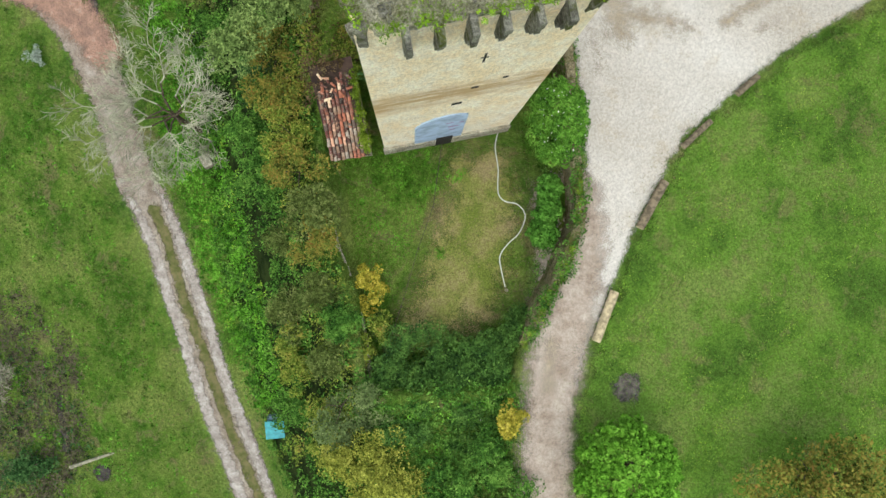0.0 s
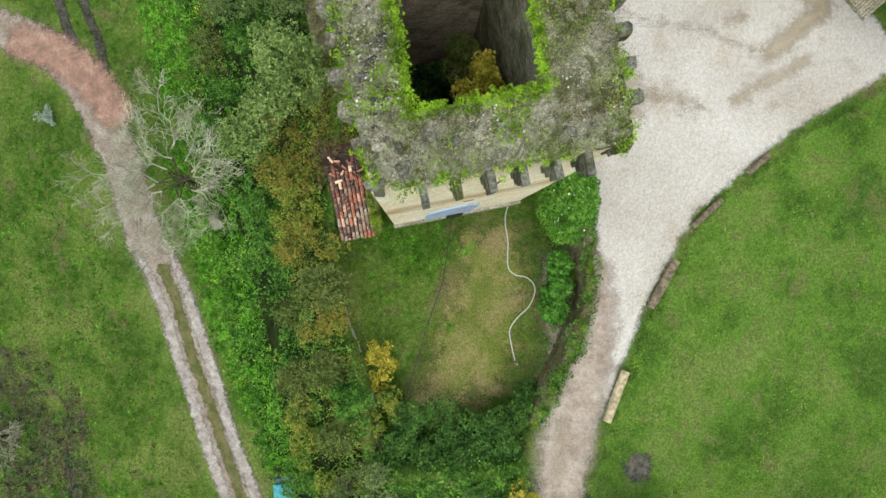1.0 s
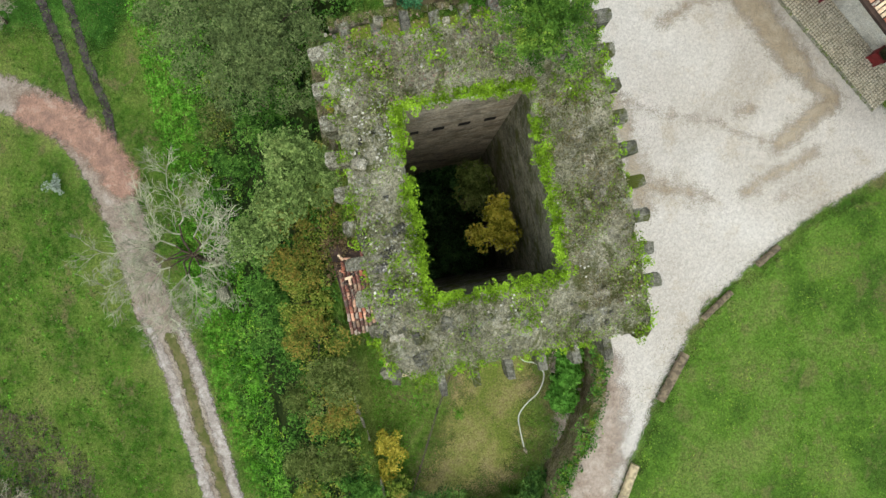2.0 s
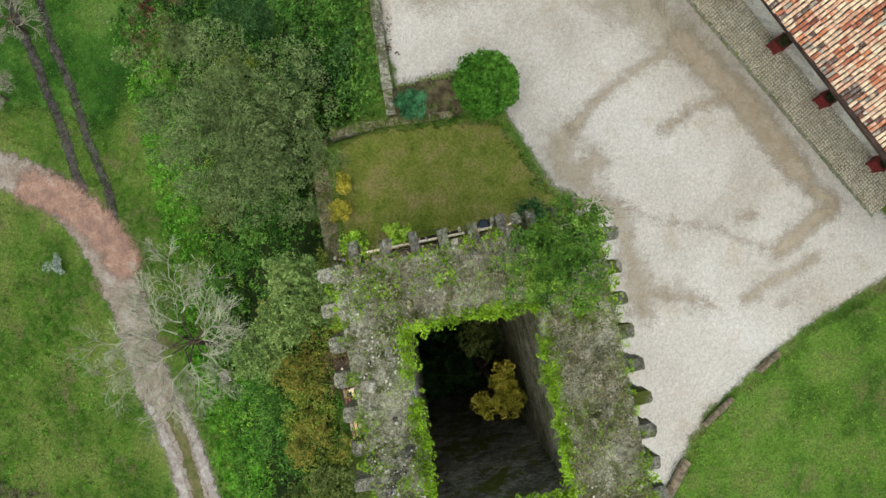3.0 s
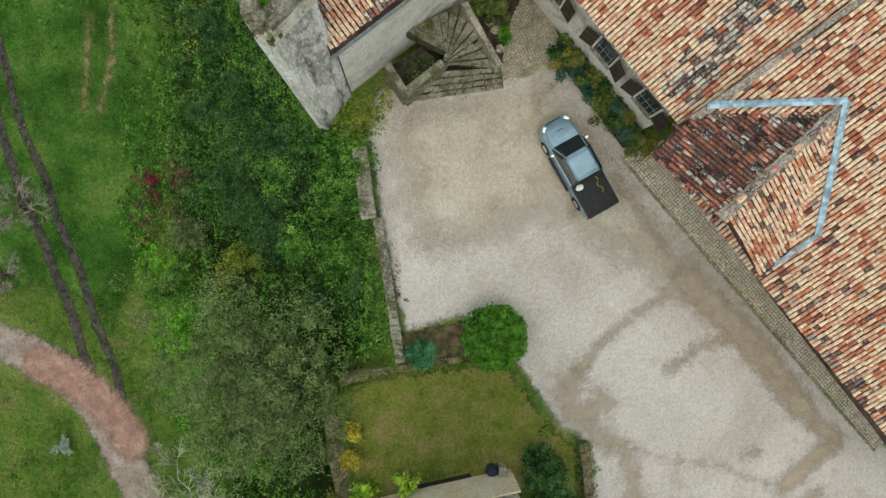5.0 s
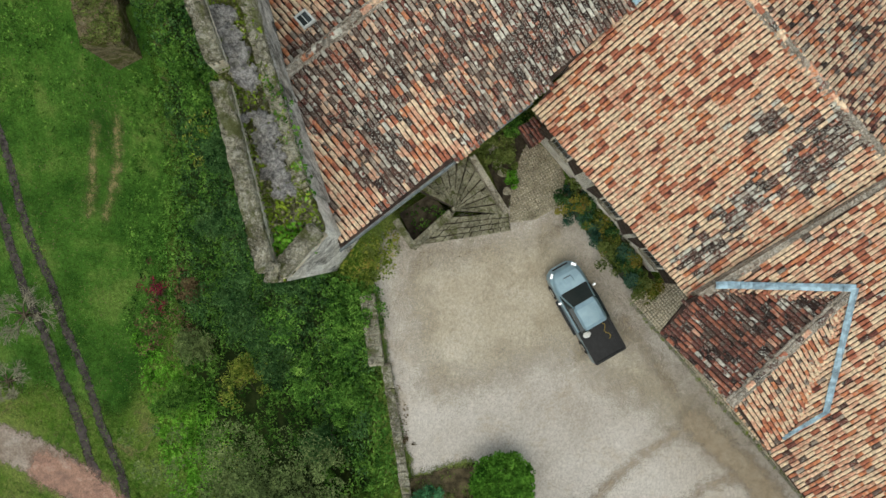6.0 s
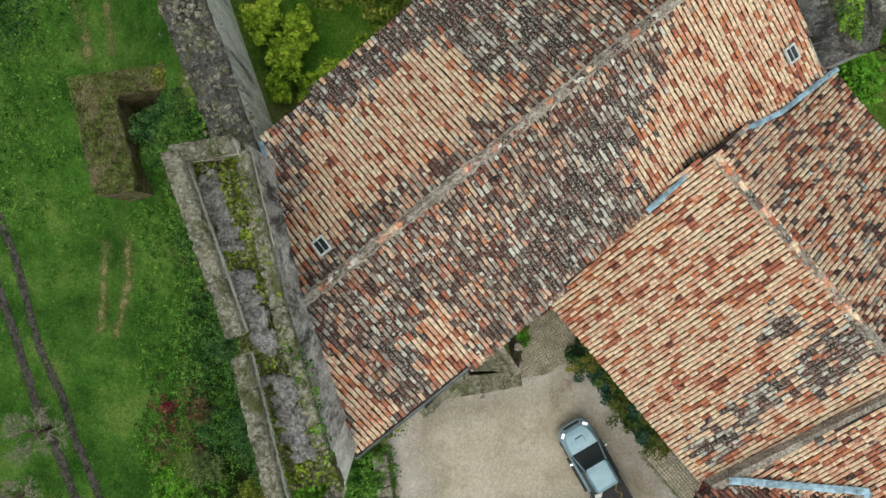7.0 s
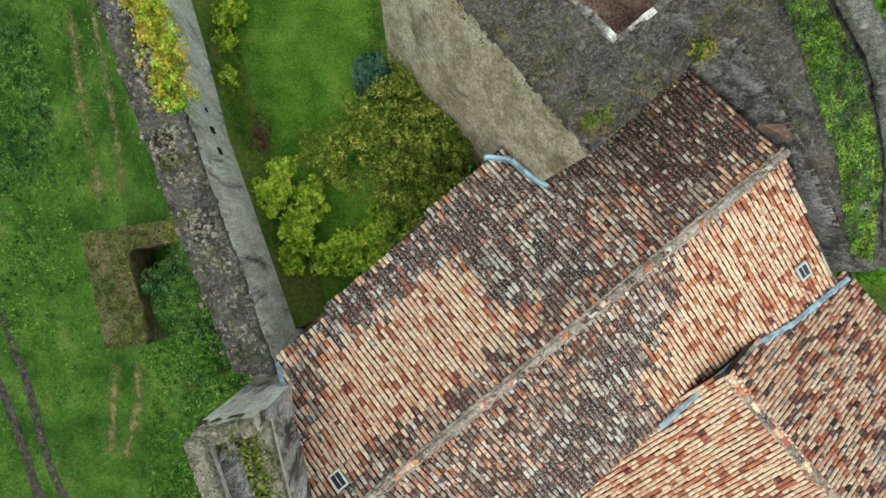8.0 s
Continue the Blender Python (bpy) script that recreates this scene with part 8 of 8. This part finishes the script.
scrub("bed_growth", "low green plants in the stone bed", [(-1.8, 19.5), (0.8, 19.8), (0.8, 21.0), (-1.8, 20.7)], L_OLIVE, 9, 0.1, 0.4, height, 0.5, 0.85, per=20, clump_r=(0.12, 0.3))

# ---- roof fittings ----


def skylight(x, y, z, turn, tilt):
    s = thing("skylight", x, y, z, "small glazed roof light in a pale frame", "skylight", "roof lights")
    s.matrix_world = pose(x, y, z, 0, 0, turn) @ pose(0, 0, 0, tilt, 0, 0) @ Matrix.Scale(0.78, 4)
    part("pane", box(bmesh.new(), 0, 0, 0.09, 0.46, 0.62, 0.02), M_GLASS, s)
    for dx, dy, sx, sy in ((-0.27, 0, 0.08, 0.8), (0.27, 0, 0.08, 0.8), (0, 0.36, 0.46, 0.08), (0, -0.36, 0.46, 0.08), (0, 0, 0.03, 0.62)):
        part("frame", box(bmesh.new(), dx, dy, 0.09, sx, sy, 0.12 if sx > 0.04 else 0.06), M_PALEFRAME, s)


skylight(-5.36, 39.29, 9.17, 38.9, -18.8)
skylight(11.48, 46.23, 8.25, 38.9, 18.5)


def gutter(owner, pts, r=0.06, mat=None):
    mat = mat or M_GUTTER
    bm = bmesh.new()
    for p, q in zip(pts[:-1], pts[1:]):
        p, q = Vector(p), Vector(q)
        d = (q - p).normalized()
        s = Vector((-d.y, d.x, 0)).normalized()
        prof = [(-r, 0.02), (-r * 0.7, -r * 0.7), (0, -r), (r * 0.7, -r * 0.7), (r, 0.02), (r * 0.85, 0.02), (r * 0.6, -r * 0.55), (0, -r * 0.8), (-r * 0.6, -r * 0.55), (-r * 0.85, 0.02)]
        ra = [bm.verts.new(p + s * u + Vector((0, 0, v))) for u, v in prof]
        rb = [bm.verts.new(q + s * u + Vector((0, 0, v))) for u, v in prof]
        for i in range(len(prof)):
            j = (i + 1) % len(prof)
            bm.faces.new((ra[i], ra[j], rb[j], rb[i]))
    part("gutter", bm, mat, owner, "dull metal gutter")


gutter(house, [(-4.45, 31.6, 7.42), (2.6, 37.02, 7.42)])
gutter(house, [(-7.72, 43.1, 7.75), (-7.2, 41.6, 8.25), (-6.8, 39.9, 8.8), (-6.5, 38.3, 9.2)], 0.08, M_ZINC)
gutter(house, [(-0.15, 50.5, 7.7), (0.8, 50.35, 7.95), (1.4, 49.75, 8.2), (2.05, 49.3, 8.4)], 0.11, M_ZINC)
zinc(house, [(6.2, 40.5, 8.02), (7.9, 42.05, 8.15), (8.95, 42.85, 8.12), (10.0, 43.55, 7.95), (11.4, 44.2, 7.75), (13.7, 45.9, 7.6)], 0.2)

# ---- the pickup truck ----
truck = thing("pickup_truck", 6.32, 28.75, 0.03, "steel-blue pickup truck with an open dark load bed", "pickup truck", turn=29.2)
n_ = Nodes("steel_blue_paint", 0.28, 0.35, 0.5)
n_.bsdf.inputs["Coat Weight"].default_value = 0.6
M_PAINT = n_.done(n_.ramp(n_.noise(2.0, 3.0), [(0.3, (0.2, 0.31, 0.38)), (0.7, (0.24, 0.36, 0.43))]))
M_BLACK = plain_mat("black_plastic", (0.018, 0.019, 0.021), 0.55, 0.0, 0.2)
M_CHROME = plain_mat("chrome", (0.75, 0.76, 0.78), 0.15, 1.0, 0.05, 4.0, 0.0)
M_TYRE = plain_mat("tyre_rubber", (0.022, 0.022, 0.022), 0.85)


def loft(bm, sections):
    """Joins cross-sections of equal corner count along the truck."""
    rows = [[bm.verts.new(p) for p in s] for s in sections]
    k = len(rows[0])
    for a, b in zip(rows[:-1], rows[1:]):
        for i in range(k):
            bm.faces.new((a[i], a[(i + 1) % k], b[(i + 1) % k], b[i]))
    bm.faces.new(rows[0][::-1])
    bm.faces.new(rows[-1])
    return bm


def section(y, w, z0, z1, r=0.12, top=None):
    t = w if top is None else top
    return [(-w, y, z0), (w, y, z0), (w, y, z1 - r * 1.5), (t - r * 0.3, y, z1 - r * 0.4), (t - r, y, z1), (-t + r, y, z1), (-t + r * 0.3, y, z1 - r * 0.4), (-w, y, z1 - r * 1.5)]


truck.matrix_world = truck.matrix_world @ Matrix.Diagonal((0.91, 0.97, 1.0, 1.0))
part("lower_body", loft(bmesh.new(), [section(-2.5, 0.86, 0.45, 0.98), section(-2.42, 0.92, 0.4, 1.0), section(-0.8, 0.92, 0.38, 1.0), section(1.6, 0.92, 0.38, 1.0), section(2.05, 0.9, 0.4, 0.97), section(2.3, 0.8, 0.42, 0.93), section(2.45, 0.62, 0.45, 0.85), section(2.52, 0.4, 0.47, 0.8)]), M_PAINT, truck)
part("bonnet", loft(bmesh.new(), [section(1.2, 0.88, 0.9, 1.16, 0.1, 0.82), section(1.75, 0.86, 0.9, 1.12, 0.1, 0.8), section(2.1, 0.8, 0.85, 1.05, 0.1, 0.72), section(2.32, 0.66, 0.82, 0.97, 0.1, 0.58), section(2.46, 0.42, 0.78, 0.88, 0.08, 0.34)]), M_PAINT, truck)
part("scoop", loft(bmesh.new(), [section(1.62, 0.26, 1.06, 1.18, 0.04), section(1.92, 0.24, 1.04, 1.13, 0.04)]), M_PAINT, truck, "raised bonnet scoop")
part("scoop_mouth", box(bmesh.new(), 0, 1.94, 1.1, 0.38, 0.03, 0.04), M_BLACK, truck)
part("cab_glass", loft(bmesh.new(), [section(-0.72, 0.83, 0.95, 1.58, 0.1, 0.68), section(-0.6, 0.84, 0.95, 1.7, 0.1, 0.66), section(0.62, 0.85, 0.95, 1.72, 0.1, 0.66), section(1.34, 0.84, 0.95, 1.14, 0.08, 0.78)]), M_GLASS, truck, "dark cab glazing")
part("cab_roof", loft(bmesh.new(), [section(-0.66, 0.66, 1.6, 1.7, 0.08, 0.6), section(-0.5, 0.67, 1.64, 1.78, 0.08, 0.61), section(0.42, 0.67, 1.66, 1.8, 0.08, 0.61), section(0.64, 0.63, 1.64, 1.74, 0.08, 0.57)]), M_PAINT, truck)
for s in (-0.34, -0.11, 0.11, 0.34):
    part("roof_rib", box(bmesh.new(), s, -0.1, 1.8, 0.03, 0.6, 0.02), M_PAINT, truck)
for s in (-1, 1):
    bm = bmesh.new()
    rod(bm, (s * 0.78, 1.3, 1.12), (s * 0.62, 0.6, 1.72), 0.04, 0.04, 6)
    part("pillar", bm, M_PAINT, truck)
    part("mirror", box(bmesh.new(), s * 1.02, 1.0, 1.16, 0.16, 0.09, 0.14, s * 10), M_CHROME, truck, "bright door mirror")
    part("bed_side", box(bmesh.new(), s * 0.86, -1.6, 1.03, 0.1, 1.76, 0.14), M_BLACK, truck)
    part("wheel_arch", box(bmesh.new(), s * 0.72, -1.55, 1.02, 0.2, 0.8, 0.1), M_BLACK, truck)
    part("running_board", box(bmesh.new(), s * 0.98, 0.1, 0.42, 0.14, 1.9, 0.06), M_BLACK, truck)
    part("headlight", box(bmesh.new(), s * 0.66, 2.3, 0.9, 0.26, 0.13, 0.12, -s * 42), M_CHROME, truck, "clear headlight glass")
    part("tail_light", box(bmesh.new(), s * 0.84, -2.49, 0.85, 0.12, 0.05, 0.3), M_REDPOT, truck, "red tail light")
    for y in (-1.6, 1.5):
        wheel = bmesh.new()
        rod(wheel, (s * 0.72, y, 0.38), (s * 0.95, y, 0.38), 0.38, 0.38, 18)
        wh = part("wheel", wheel, M_TYRE, truck)
        hub = bmesh.new()
        rod(hub, (s * 0.95, y, 0.38), (s * 0.965, y, 0.38), 0.22, 0.2, 12)
        part("rim", hub, M_CHROME, wh)
part("bed_floor", box(bmesh.new(), 0, -1.6, 1.01, 1.62, 1.72, 0.03), M_BLACK, truck, "dark load bed liner")
part("tailgate", box(bmesh.new(), 0, -2.47, 0.98, 1.72, 0.1, 0.2), M_BLACK, truck)
part("bed_front", box(bmesh.new(), 0, -0.76, 1.05, 1.6, 0.08, 0.16), M_BLACK, truck)
part("front_bumper", loft(bmesh.new(), [section(2.2, 0.9, 0.42, 0.72, 0.06), section(2.42, 0.76, 0.43, 0.71, 0.06), section(2.58, 0.46, 0.45, 0.7, 0.06)]), M_PAINT, truck, "pale metal front bumper")
part("grille", box(bmesh.new(), 0, 2.5, 0.78, 0.9, 0.06, 0.16), M_BLACK, truck)
sack = bmesh.new()
bmesh.ops.create_icosphere(sack, subdivisions=2, radius=0.2)
for v in sack.verts:
    v.co = Vector((v.co.x * random.uniform(0.9, 1.3), v.co.y * random.uniform(0.6, 0.9), v.co.z * 0.6))
sk = part("sack", sack, plain_mat("white_sack", (0.7, 0.7, 0.68), 0.8))
sk.matrix_world = truck.matrix_world @ pose(-0.55, -0.95, 1.12)
tagged(sk, "crumpled white sack in the load bed", "sack")
hosepipe = bmesh.new()
for a, b in zip(range(7), range(1, 8)):
    f = lambda k: (0.42 + 0.1 * math.sin(k * 1.4), -0.85 - 0.12 * k, 1.06)
    rod(hosepipe, f(a), f(b), 0.022, 0.022, 5)
hp = part("rope", hosepipe, plain_mat("ochre_rope", (0.35, 0.25, 0.06), 0.8))
hp.matrix_world = truck.matrix_world
tagged(hp, "ochre rope lying in the load bed", "rope")

# ---- growth on the curtain walls and the keep ----
tufts("walk_moss", "moss and grass on the bastion's wall walk", B_OUT, 14000, 0.1, L_MOSS, 12.0, (), 0.6, 0.6, 0.19, 0.6, 0.0, 0.6)
tufts("walk_grass", "dry grass on the bastion's wall walk", B_OUT, 7000, 0.1, L_DRYGRASS, 12.0, (), 0.5, 0.55, 0.19, 0.6, 2.0, 0.6)
moss_line("walk_weeds", "bright green weeds on the wall walk", [(-5.0, 32.2), (-5.2, 31.5), (-5.75, 32.0)], 0.18, 12.15, 50, 0.13, L_BRIGHT, 0.3, 0.25, cat="weeds")
moss_line("walk_weeds", "green weeds at the wall foot", [(-4.75, 32.9), (-5.4, 35.0), (-5.9, 36.6)], 0.1, 12.1, 60, 0.11, L_GREEN, 0.22, 0.2, cat="weeds")
moss_line("walk_weeds", "yellow moss along the wall walk", [(-6.6, 36.5), (-7.5, 39.4), (-7.8, 41.4)], 0.14, 12.15, 40, 0.07, L_MOSS, 0.14, 0.08)
moss_line("wall_ivy", "yellow ivy over the curtain wall", [(-11.25, 52.4), (-11.7, 54.0), (-12.5, 56.4), (-14, 61)], 0.3, 7.58, 900, 0.12, L_YELLOW, 0.22, 0.15, cat="ivy")
moss_line("wall_ivy", "yellow-green ivy over the curtain wall", [(-11.2, 52.2), (-11.7, 54.0), (-12.5, 56.4), (-14, 61)], 0.3, 7.6, 420, 0.12, L_LIME, 0.22, 0.15, cat="ivy")
tufts("curtain_moss", "thin moss on the curtain wall", N_OUT, 14000, 0.07, L_DRYGRASS, 7.5, (), 0.6, 0.4, 0.08)
tufts("ruin_moss", "brown moss on the gate ruin", R_L, 12000, 0.12, L_OLIVE, -2.6, (), 0.5, 0.6, 0.14, 0.6, 0.0, 0.6)
moss_line("ruin_cushion", "mustard yellow moss on the gate ruin", [(-15.3, 48.6), (-14.8, 48.2)], 0.3, -2.5, 90, 0.08, L_YELLOW, 0.3, 0.08)
tufts("ruin_straw", "dead grass on the gate ruin", R_L, 9000, 0.1, L_STRAW, -2.6, (), 0.5, 0.55, 0.12, seed=2.0)
tufts("terrace_litter", "fallen leaves on the keep's roof terrace", K_IN, 3600, 0.09, L_BROWN, 12.62, (), 0.9, 0.6, 0.0, 0.8, 1.0, 0.6, "litter")
tufts("keep_weeds", "dry weeds on the keep's wall top", K_OUT, 12000, 0.07, L_DRYGRASS, 14.8, (K_IN,), 0.5, 0.45, 0.08)
moss_line("keep_moss", "olive moss along the keep's outer edge", [(-3.3, 55.9), (1.85, 49.85), (7.6, 54.8)], 0.24, 14.84, 520, 0.05, L_HEATH, 0.12, 0.04, cat="moss")
moss_line("keep_moss", "green weeds at the keep's corner", [(1.5, 50.3), (2.3, 50.4)], 0.2, 14.85, 22, 0.06, L_MOSS, 0.14, 0.08, cat="weeds")
moss_line("keep_moss", "orange withered weeds on the keep", [(4.5, 52.1), (5.0, 52.3)], 0.12, 14.85, 26, 0.1, L_AUTUMN, 0.2, 0.12, cat="weeds")
for name, lab, n, size, mat, cover, seed in (("walk_moss", "bright moss on the eastern wall walk", 26000, 0.07, L_FRESH, 0.55, 0.0), ("walk_grass", "short green grass on the eastern wall walk", 22000, 0.09, L_GREEN, 1.1, 3.0)):
    settle(tufts(name, lab, E_WALK, n, size, mat, 10.5, (), 0.7, cover, 0.12, 0.6, seed, 0.5), 10.5)
scrub("ruin_growth", "dark green growth within the gate ruin", [(-16.4, 47.2), (-14.2, 47.8), (-10.4, 43.2), (-15.8, 42.4)], L_DARK, 5, 0.15, 1.2, height, 0.7, 0.85, per=28)
for x, y in ((17.4, 55.0), (18.2, 57.6), (17.6, 46.6), (19.5, 48.5)):
    plant("far_bush", "bright green tree behind the curtain wall", "tree", x, y, 0.0, 1.6, 1.6, 5.0, L_BRIGHT, 70, 50, 0.18, 0.45, 1.5, "trees behind the wall")
for k, (x, y) in enumerate(((-11.72, 52.95), (-11.42, 52.07), (-11.12, 51.2))):
    bm = bmesh.new()
    box(bm, x + 0.18, y, 4.3, 0.5, 0.28, 0.42, 20)
    part("wall_hole", bm, M_HOLE, curtain)
plant("edge_shrub", "reddish brown shrub against the garden wall", "shrub", -10.4, 52.6, 0.1, 0.8, 0.9, 0.9, L_BROWN, 34, 34, 0.12, 0.25, 0.0)

# soil between stair and cobbles, dead brush in the meadow corner, dark growth in the ruin
part("planting_soil", prism(bmesh.new(), [(1.7, 36.2), (2.75, 33.3), (3.3, 35.9), (3.9, 37.2), (2.6, 37.4)], -0.2, 0.07), M_EARTH, bed)
L_BRUSH = leaf_mat("grey_brown_brush", [(0.03, 0.03, 0.018), (0.08, 0.075, 0.045), (0.14, 0.125, 0.08), (0.1, 0.12, 0.04)])
scrub("dead_brush", "grey-brown dead brush at the meadow corner", [(-33.6, -19.5), (-23.9, -18.7), (-21.5, -12.6), (-22.5, -6.3), (-26, -3.1), (-33.4, -2.1)], L_BRUSH, 9, 0.15, 0.6, height, 1.0, 0.7, per=20)
scrub("dark_weeds", "dark green weeds at the meadow corner", [(-33.6, -19.5), (-22.9, -18.8), (-21.1, -12.6), (-23.4, -7.3), (-33.4, -3.2)], L_DARK, 3, 0.16, 0.4, height, 0.8, 0.5, per=20)
scrub("field_growth", "lush tall weeds along the field path", [(-33.5, 42), (-26, 42), (-23.5, 47), (-24.3, 51.5), (-24.7, 60.3), (-30.4, 60.7)], L_GREEN, 5, 0.17, 0.5, height, 1.3, 0.7, per=22)
plant("ruin_bush", "dark green bush within the gate ruin", "bush", -15.41, 46.23, ground_at(-15.41, 46.23), 1.1, 1.0, 1.9, L_DARK, 60, 44, 0.13, 0.34, 0.0)
plant("ruin_bush", "green bush within the gate ruin", "bush", -14.29, 44.36, ground_at(-14.29, 44.36), 1.4, 1.4, 1.8, L_THICKET, 80, 44, 0.13, 0.36, 0.0)
scrub("shaft_growth", "dark leafy growth deep in the tower shaft", T_HOLE, L_DARK, 14, 0.16, 2.6, lambda a, b: np.full(len(a), -0.2), 0.8, 0.95, per=26, clump_r=(0.2, 0.5))
tufts("wall_moss", "moss on the court wall", [(-4.3, 29.7), (-3.6, 29.7), (-3.15, 26.3), (-1.85, 19.5), (-2.3, 19.5), (-3.9, 26.3)], 2600, 0.06, L_MOSS, 0.78, (), 0.4, 0.4, 0.0)
layer("bed_soil", lambda p: poly_sdf(p, [(-2.1, 19.2), (1.2, 19.5), (1.6, 21.5), (-0.3, 21.3), (-2.1, 20.9)]), (-3, 18.5, 2.5, 22), 0.05, layer_mat("brown_bed_soil", bed_soil_col, 0.3, 0.6), "dark soil of the stone bed", "flower bed", 0.15)

# growth over the lane wall
LANE_WALL = [(6.6, 15.6), (7.3, 9.2), (7.75, 4.2), (8.0, 1.4), (7.0, -1.25), (5.95, -3.1), (5.3, -4.6)]
moss_line("lane_moss", "moss and low ivy over the lane wall", LANE_WALL, 0.12, 0.35, 160, 0.07, L_MOSS, 0.16, 0.12)
moss_line("lane_ivy", "green ivy hanging on the lane wall", LANE_WALL, 0.2, 0.2, 460, 0.1, L_GREEN, 0.28, 0.25, 18, cat="ivy")
scrub("lane_weeds", "green weeds along the garden side of the lane wall", [(7.0, 9.2), (7.4, 4.4), (7.7, 1.6), (6.8, -1.1), (5.4, -4.0), (5.0, -3.6), (6.2, -0.8), (6.9, 1.4), (6.7, 4.4), (6.4, 9.2)], L_GREEN, 8, 0.1, 1.7, lambda a, b: np.full(len(a), -2.6), 0.6, 0.7, per=24, clump_r=(0.12, 0.35))
tufts("lane_grass", "grass at the outer foot of the lane wall", [(6.9, 15.6), (7.55, 9.2), (8.0, 4.2), (8.25, 1.4), (7.2, -1.4), (6.1, -3.3), (6.4, -3.4), (7.5, -1.5), (8.55, 1.4), (8.3, 4.2), (7.85, 9.2), (7.3, 15.6)], 1300, 0.08, L_OLIVE, cover=0.6, patch=0.5)
tufts("terrace_moss", "green moss on the retaining wall", [(-5.85, 18.4), (-5.1, 18.4), (-4.0, 11.3), (-4.8, 11.3)], 4200, 0.08, L_MOSS, -0.08, (), 0.5, 0.7, 0.0)
moss_line("bed_moss", "moss and small leaves on the bed edging", [(-4.9, 18.55), (-3.0, 19.05), (0.8, 19.6)], 0.12, 0.2, 130, 0.09, L_OLIVE, 0.16, 0.08)
for x, y in ((1.35, 4.05), (1.05, 3.1), (2.35, 3.7), (1.45, -0.2), (3.2, -4.9)):
    scrub("garden_herb", "small fresh green herb clump in the garden", [(x - 0.3, y - 0.3), (x + 0.3, y - 0.3), (x + 0.3, y + 0.3), (x - 0.3, y + 0.3)], L_VIVID, 26, 0.1, 0.3, height, 0.5, 1.2, per=20, clump_r=(0.12, 0.25))

# growth crowding the tower's west foot, fallen leaves on the court
WEST_FOOT = [(-2.2, 8.6), (-3.1, 13.2), (-5.4, 13.2), (-5.6, 8.0), (-4.5, 7.9)]
scrub("foot_scrub", "russet and olive scrub against the tower's west foot", WEST_FOOT, L_HEDGE, 16, 0.12, 2.0, lambda a, b: np.full(len(a), -0.8), 0.7, 0.9, per=30)
scrub("foot_bracken", "brown bracken against the tower's west foot", WEST_FOOT, L_BROWN, 6, 0.12, 2.2, lambda a, b: np.full(len(a), -0.8), 0.5, 0.6, per=24)
for x, y, r in ((4.6, 32.1, 0.45), (5.2, 32.6, 0.35), (6.2, 26.6, 0.4), (-1.3, 31.2, 0.5), (0.7, 31.6, 0.3), (9.6, 29.0, 0.5), (4.5, 31.6, 0.3)):
    tufts("fallen_leaves", "brown fallen leaves and weeds on the gravel", [(x - r, y - r), (x + r, y - 0.6 * r), (x + 0.8 * r, y + r), (x - 0.6 * r, y + 0.8 * r)], int(900 * r), 0.035, L_STRAW, 0.05, (), 0.3, 0.7, 0.0, 0.8, x, 0.7, "litter")

# odds and ends at the tower's north foot, golden scrub between field and bank
M_NAVY = plain_mat("dark_blue_plastic", (0.02, 0.03, 0.05), 0.5, 0.0, 0.2)
barrel = thing("barrel", 2.26, 14.35, 0.0, "small dark blue plastic barrel at the tower foot", "barrel")
bm = bmesh.new()
for z0, z1, r0, r1 in ((0.0, 0.1, 0.24, 0.28), (0.1, 0.5, 0.28, 0.28), (0.5, 0.6, 0.28, 0.23)):
    rod(bm, (0, 0, z0), (0, 0, z1), r0, r1, 14)
part("body", bm, M_NAVY, barrel)
part("lid", rod(bmesh.new(), (0, 0, 0.6), (0, 0, 0.63), 0.2, 0.19, 14), M_NAVY, barrel)
post = thing("stone_post", 2.68, 14.5, 0.0, "short weathered grey stone post", "post")
part("shaft", prism(bmesh.new(), [(-0.13, -0.17), (0.13, -0.17), (0.13, 0.17), (-0.13, 0.17)], -0.1, 0.9, 0.03), M_STONE, post)
part("cap", prism(bmesh.new(), [(-0.16, -0.2), (0.16, -0.2), (0.16, 0.2), (-0.16, 0.2)], 0.9, 1.0, 0.03), M_STONE, post)
scrub("golden_scrub", "golden olive scrub at the foot of the bank", [(-13.9, 19.8), (-12.7, 19.4), (-11.7, 15.4), (-12.9, 14.8)], L_GOLD, 9, 0.12, 0.8, height, 0.8, 0.8, per=22)
scrub("yellow_sprays", "yellow flowering sprays over the thicket", [(-14.61, 40.23), (-12.55, 39.5), (-12.98, 37.64), (-15.26, 36.78), (-15.98, 38.92)], L_GOLD, 5, 0.11, 2.6, height, 0.5, 0.75, per=20, clump_r=(0.15, 0.4))
scrub("dark_weeds", "dark blue-green weeds along the field's edge", [(-27.54, 62.5), (-25.67, 61.69), (-24.12, 55.57), (-24.56, 52.95), (-26.22, 51.31), (-28.2, 51.02)], L_DARK, 6, 0.15, 0.7, height, 1.0, 0.75, per=22)
rubble("curtain_rubble", "pale loose rubble along the curtain wall's top", [(-8.6, 42.9), (-10.5, 48.0), (-12.2, 53.0), (-13.2, 56.2)], 0.42, 7.55, 700, 0.03, 0.085, M_PALE_TOP)
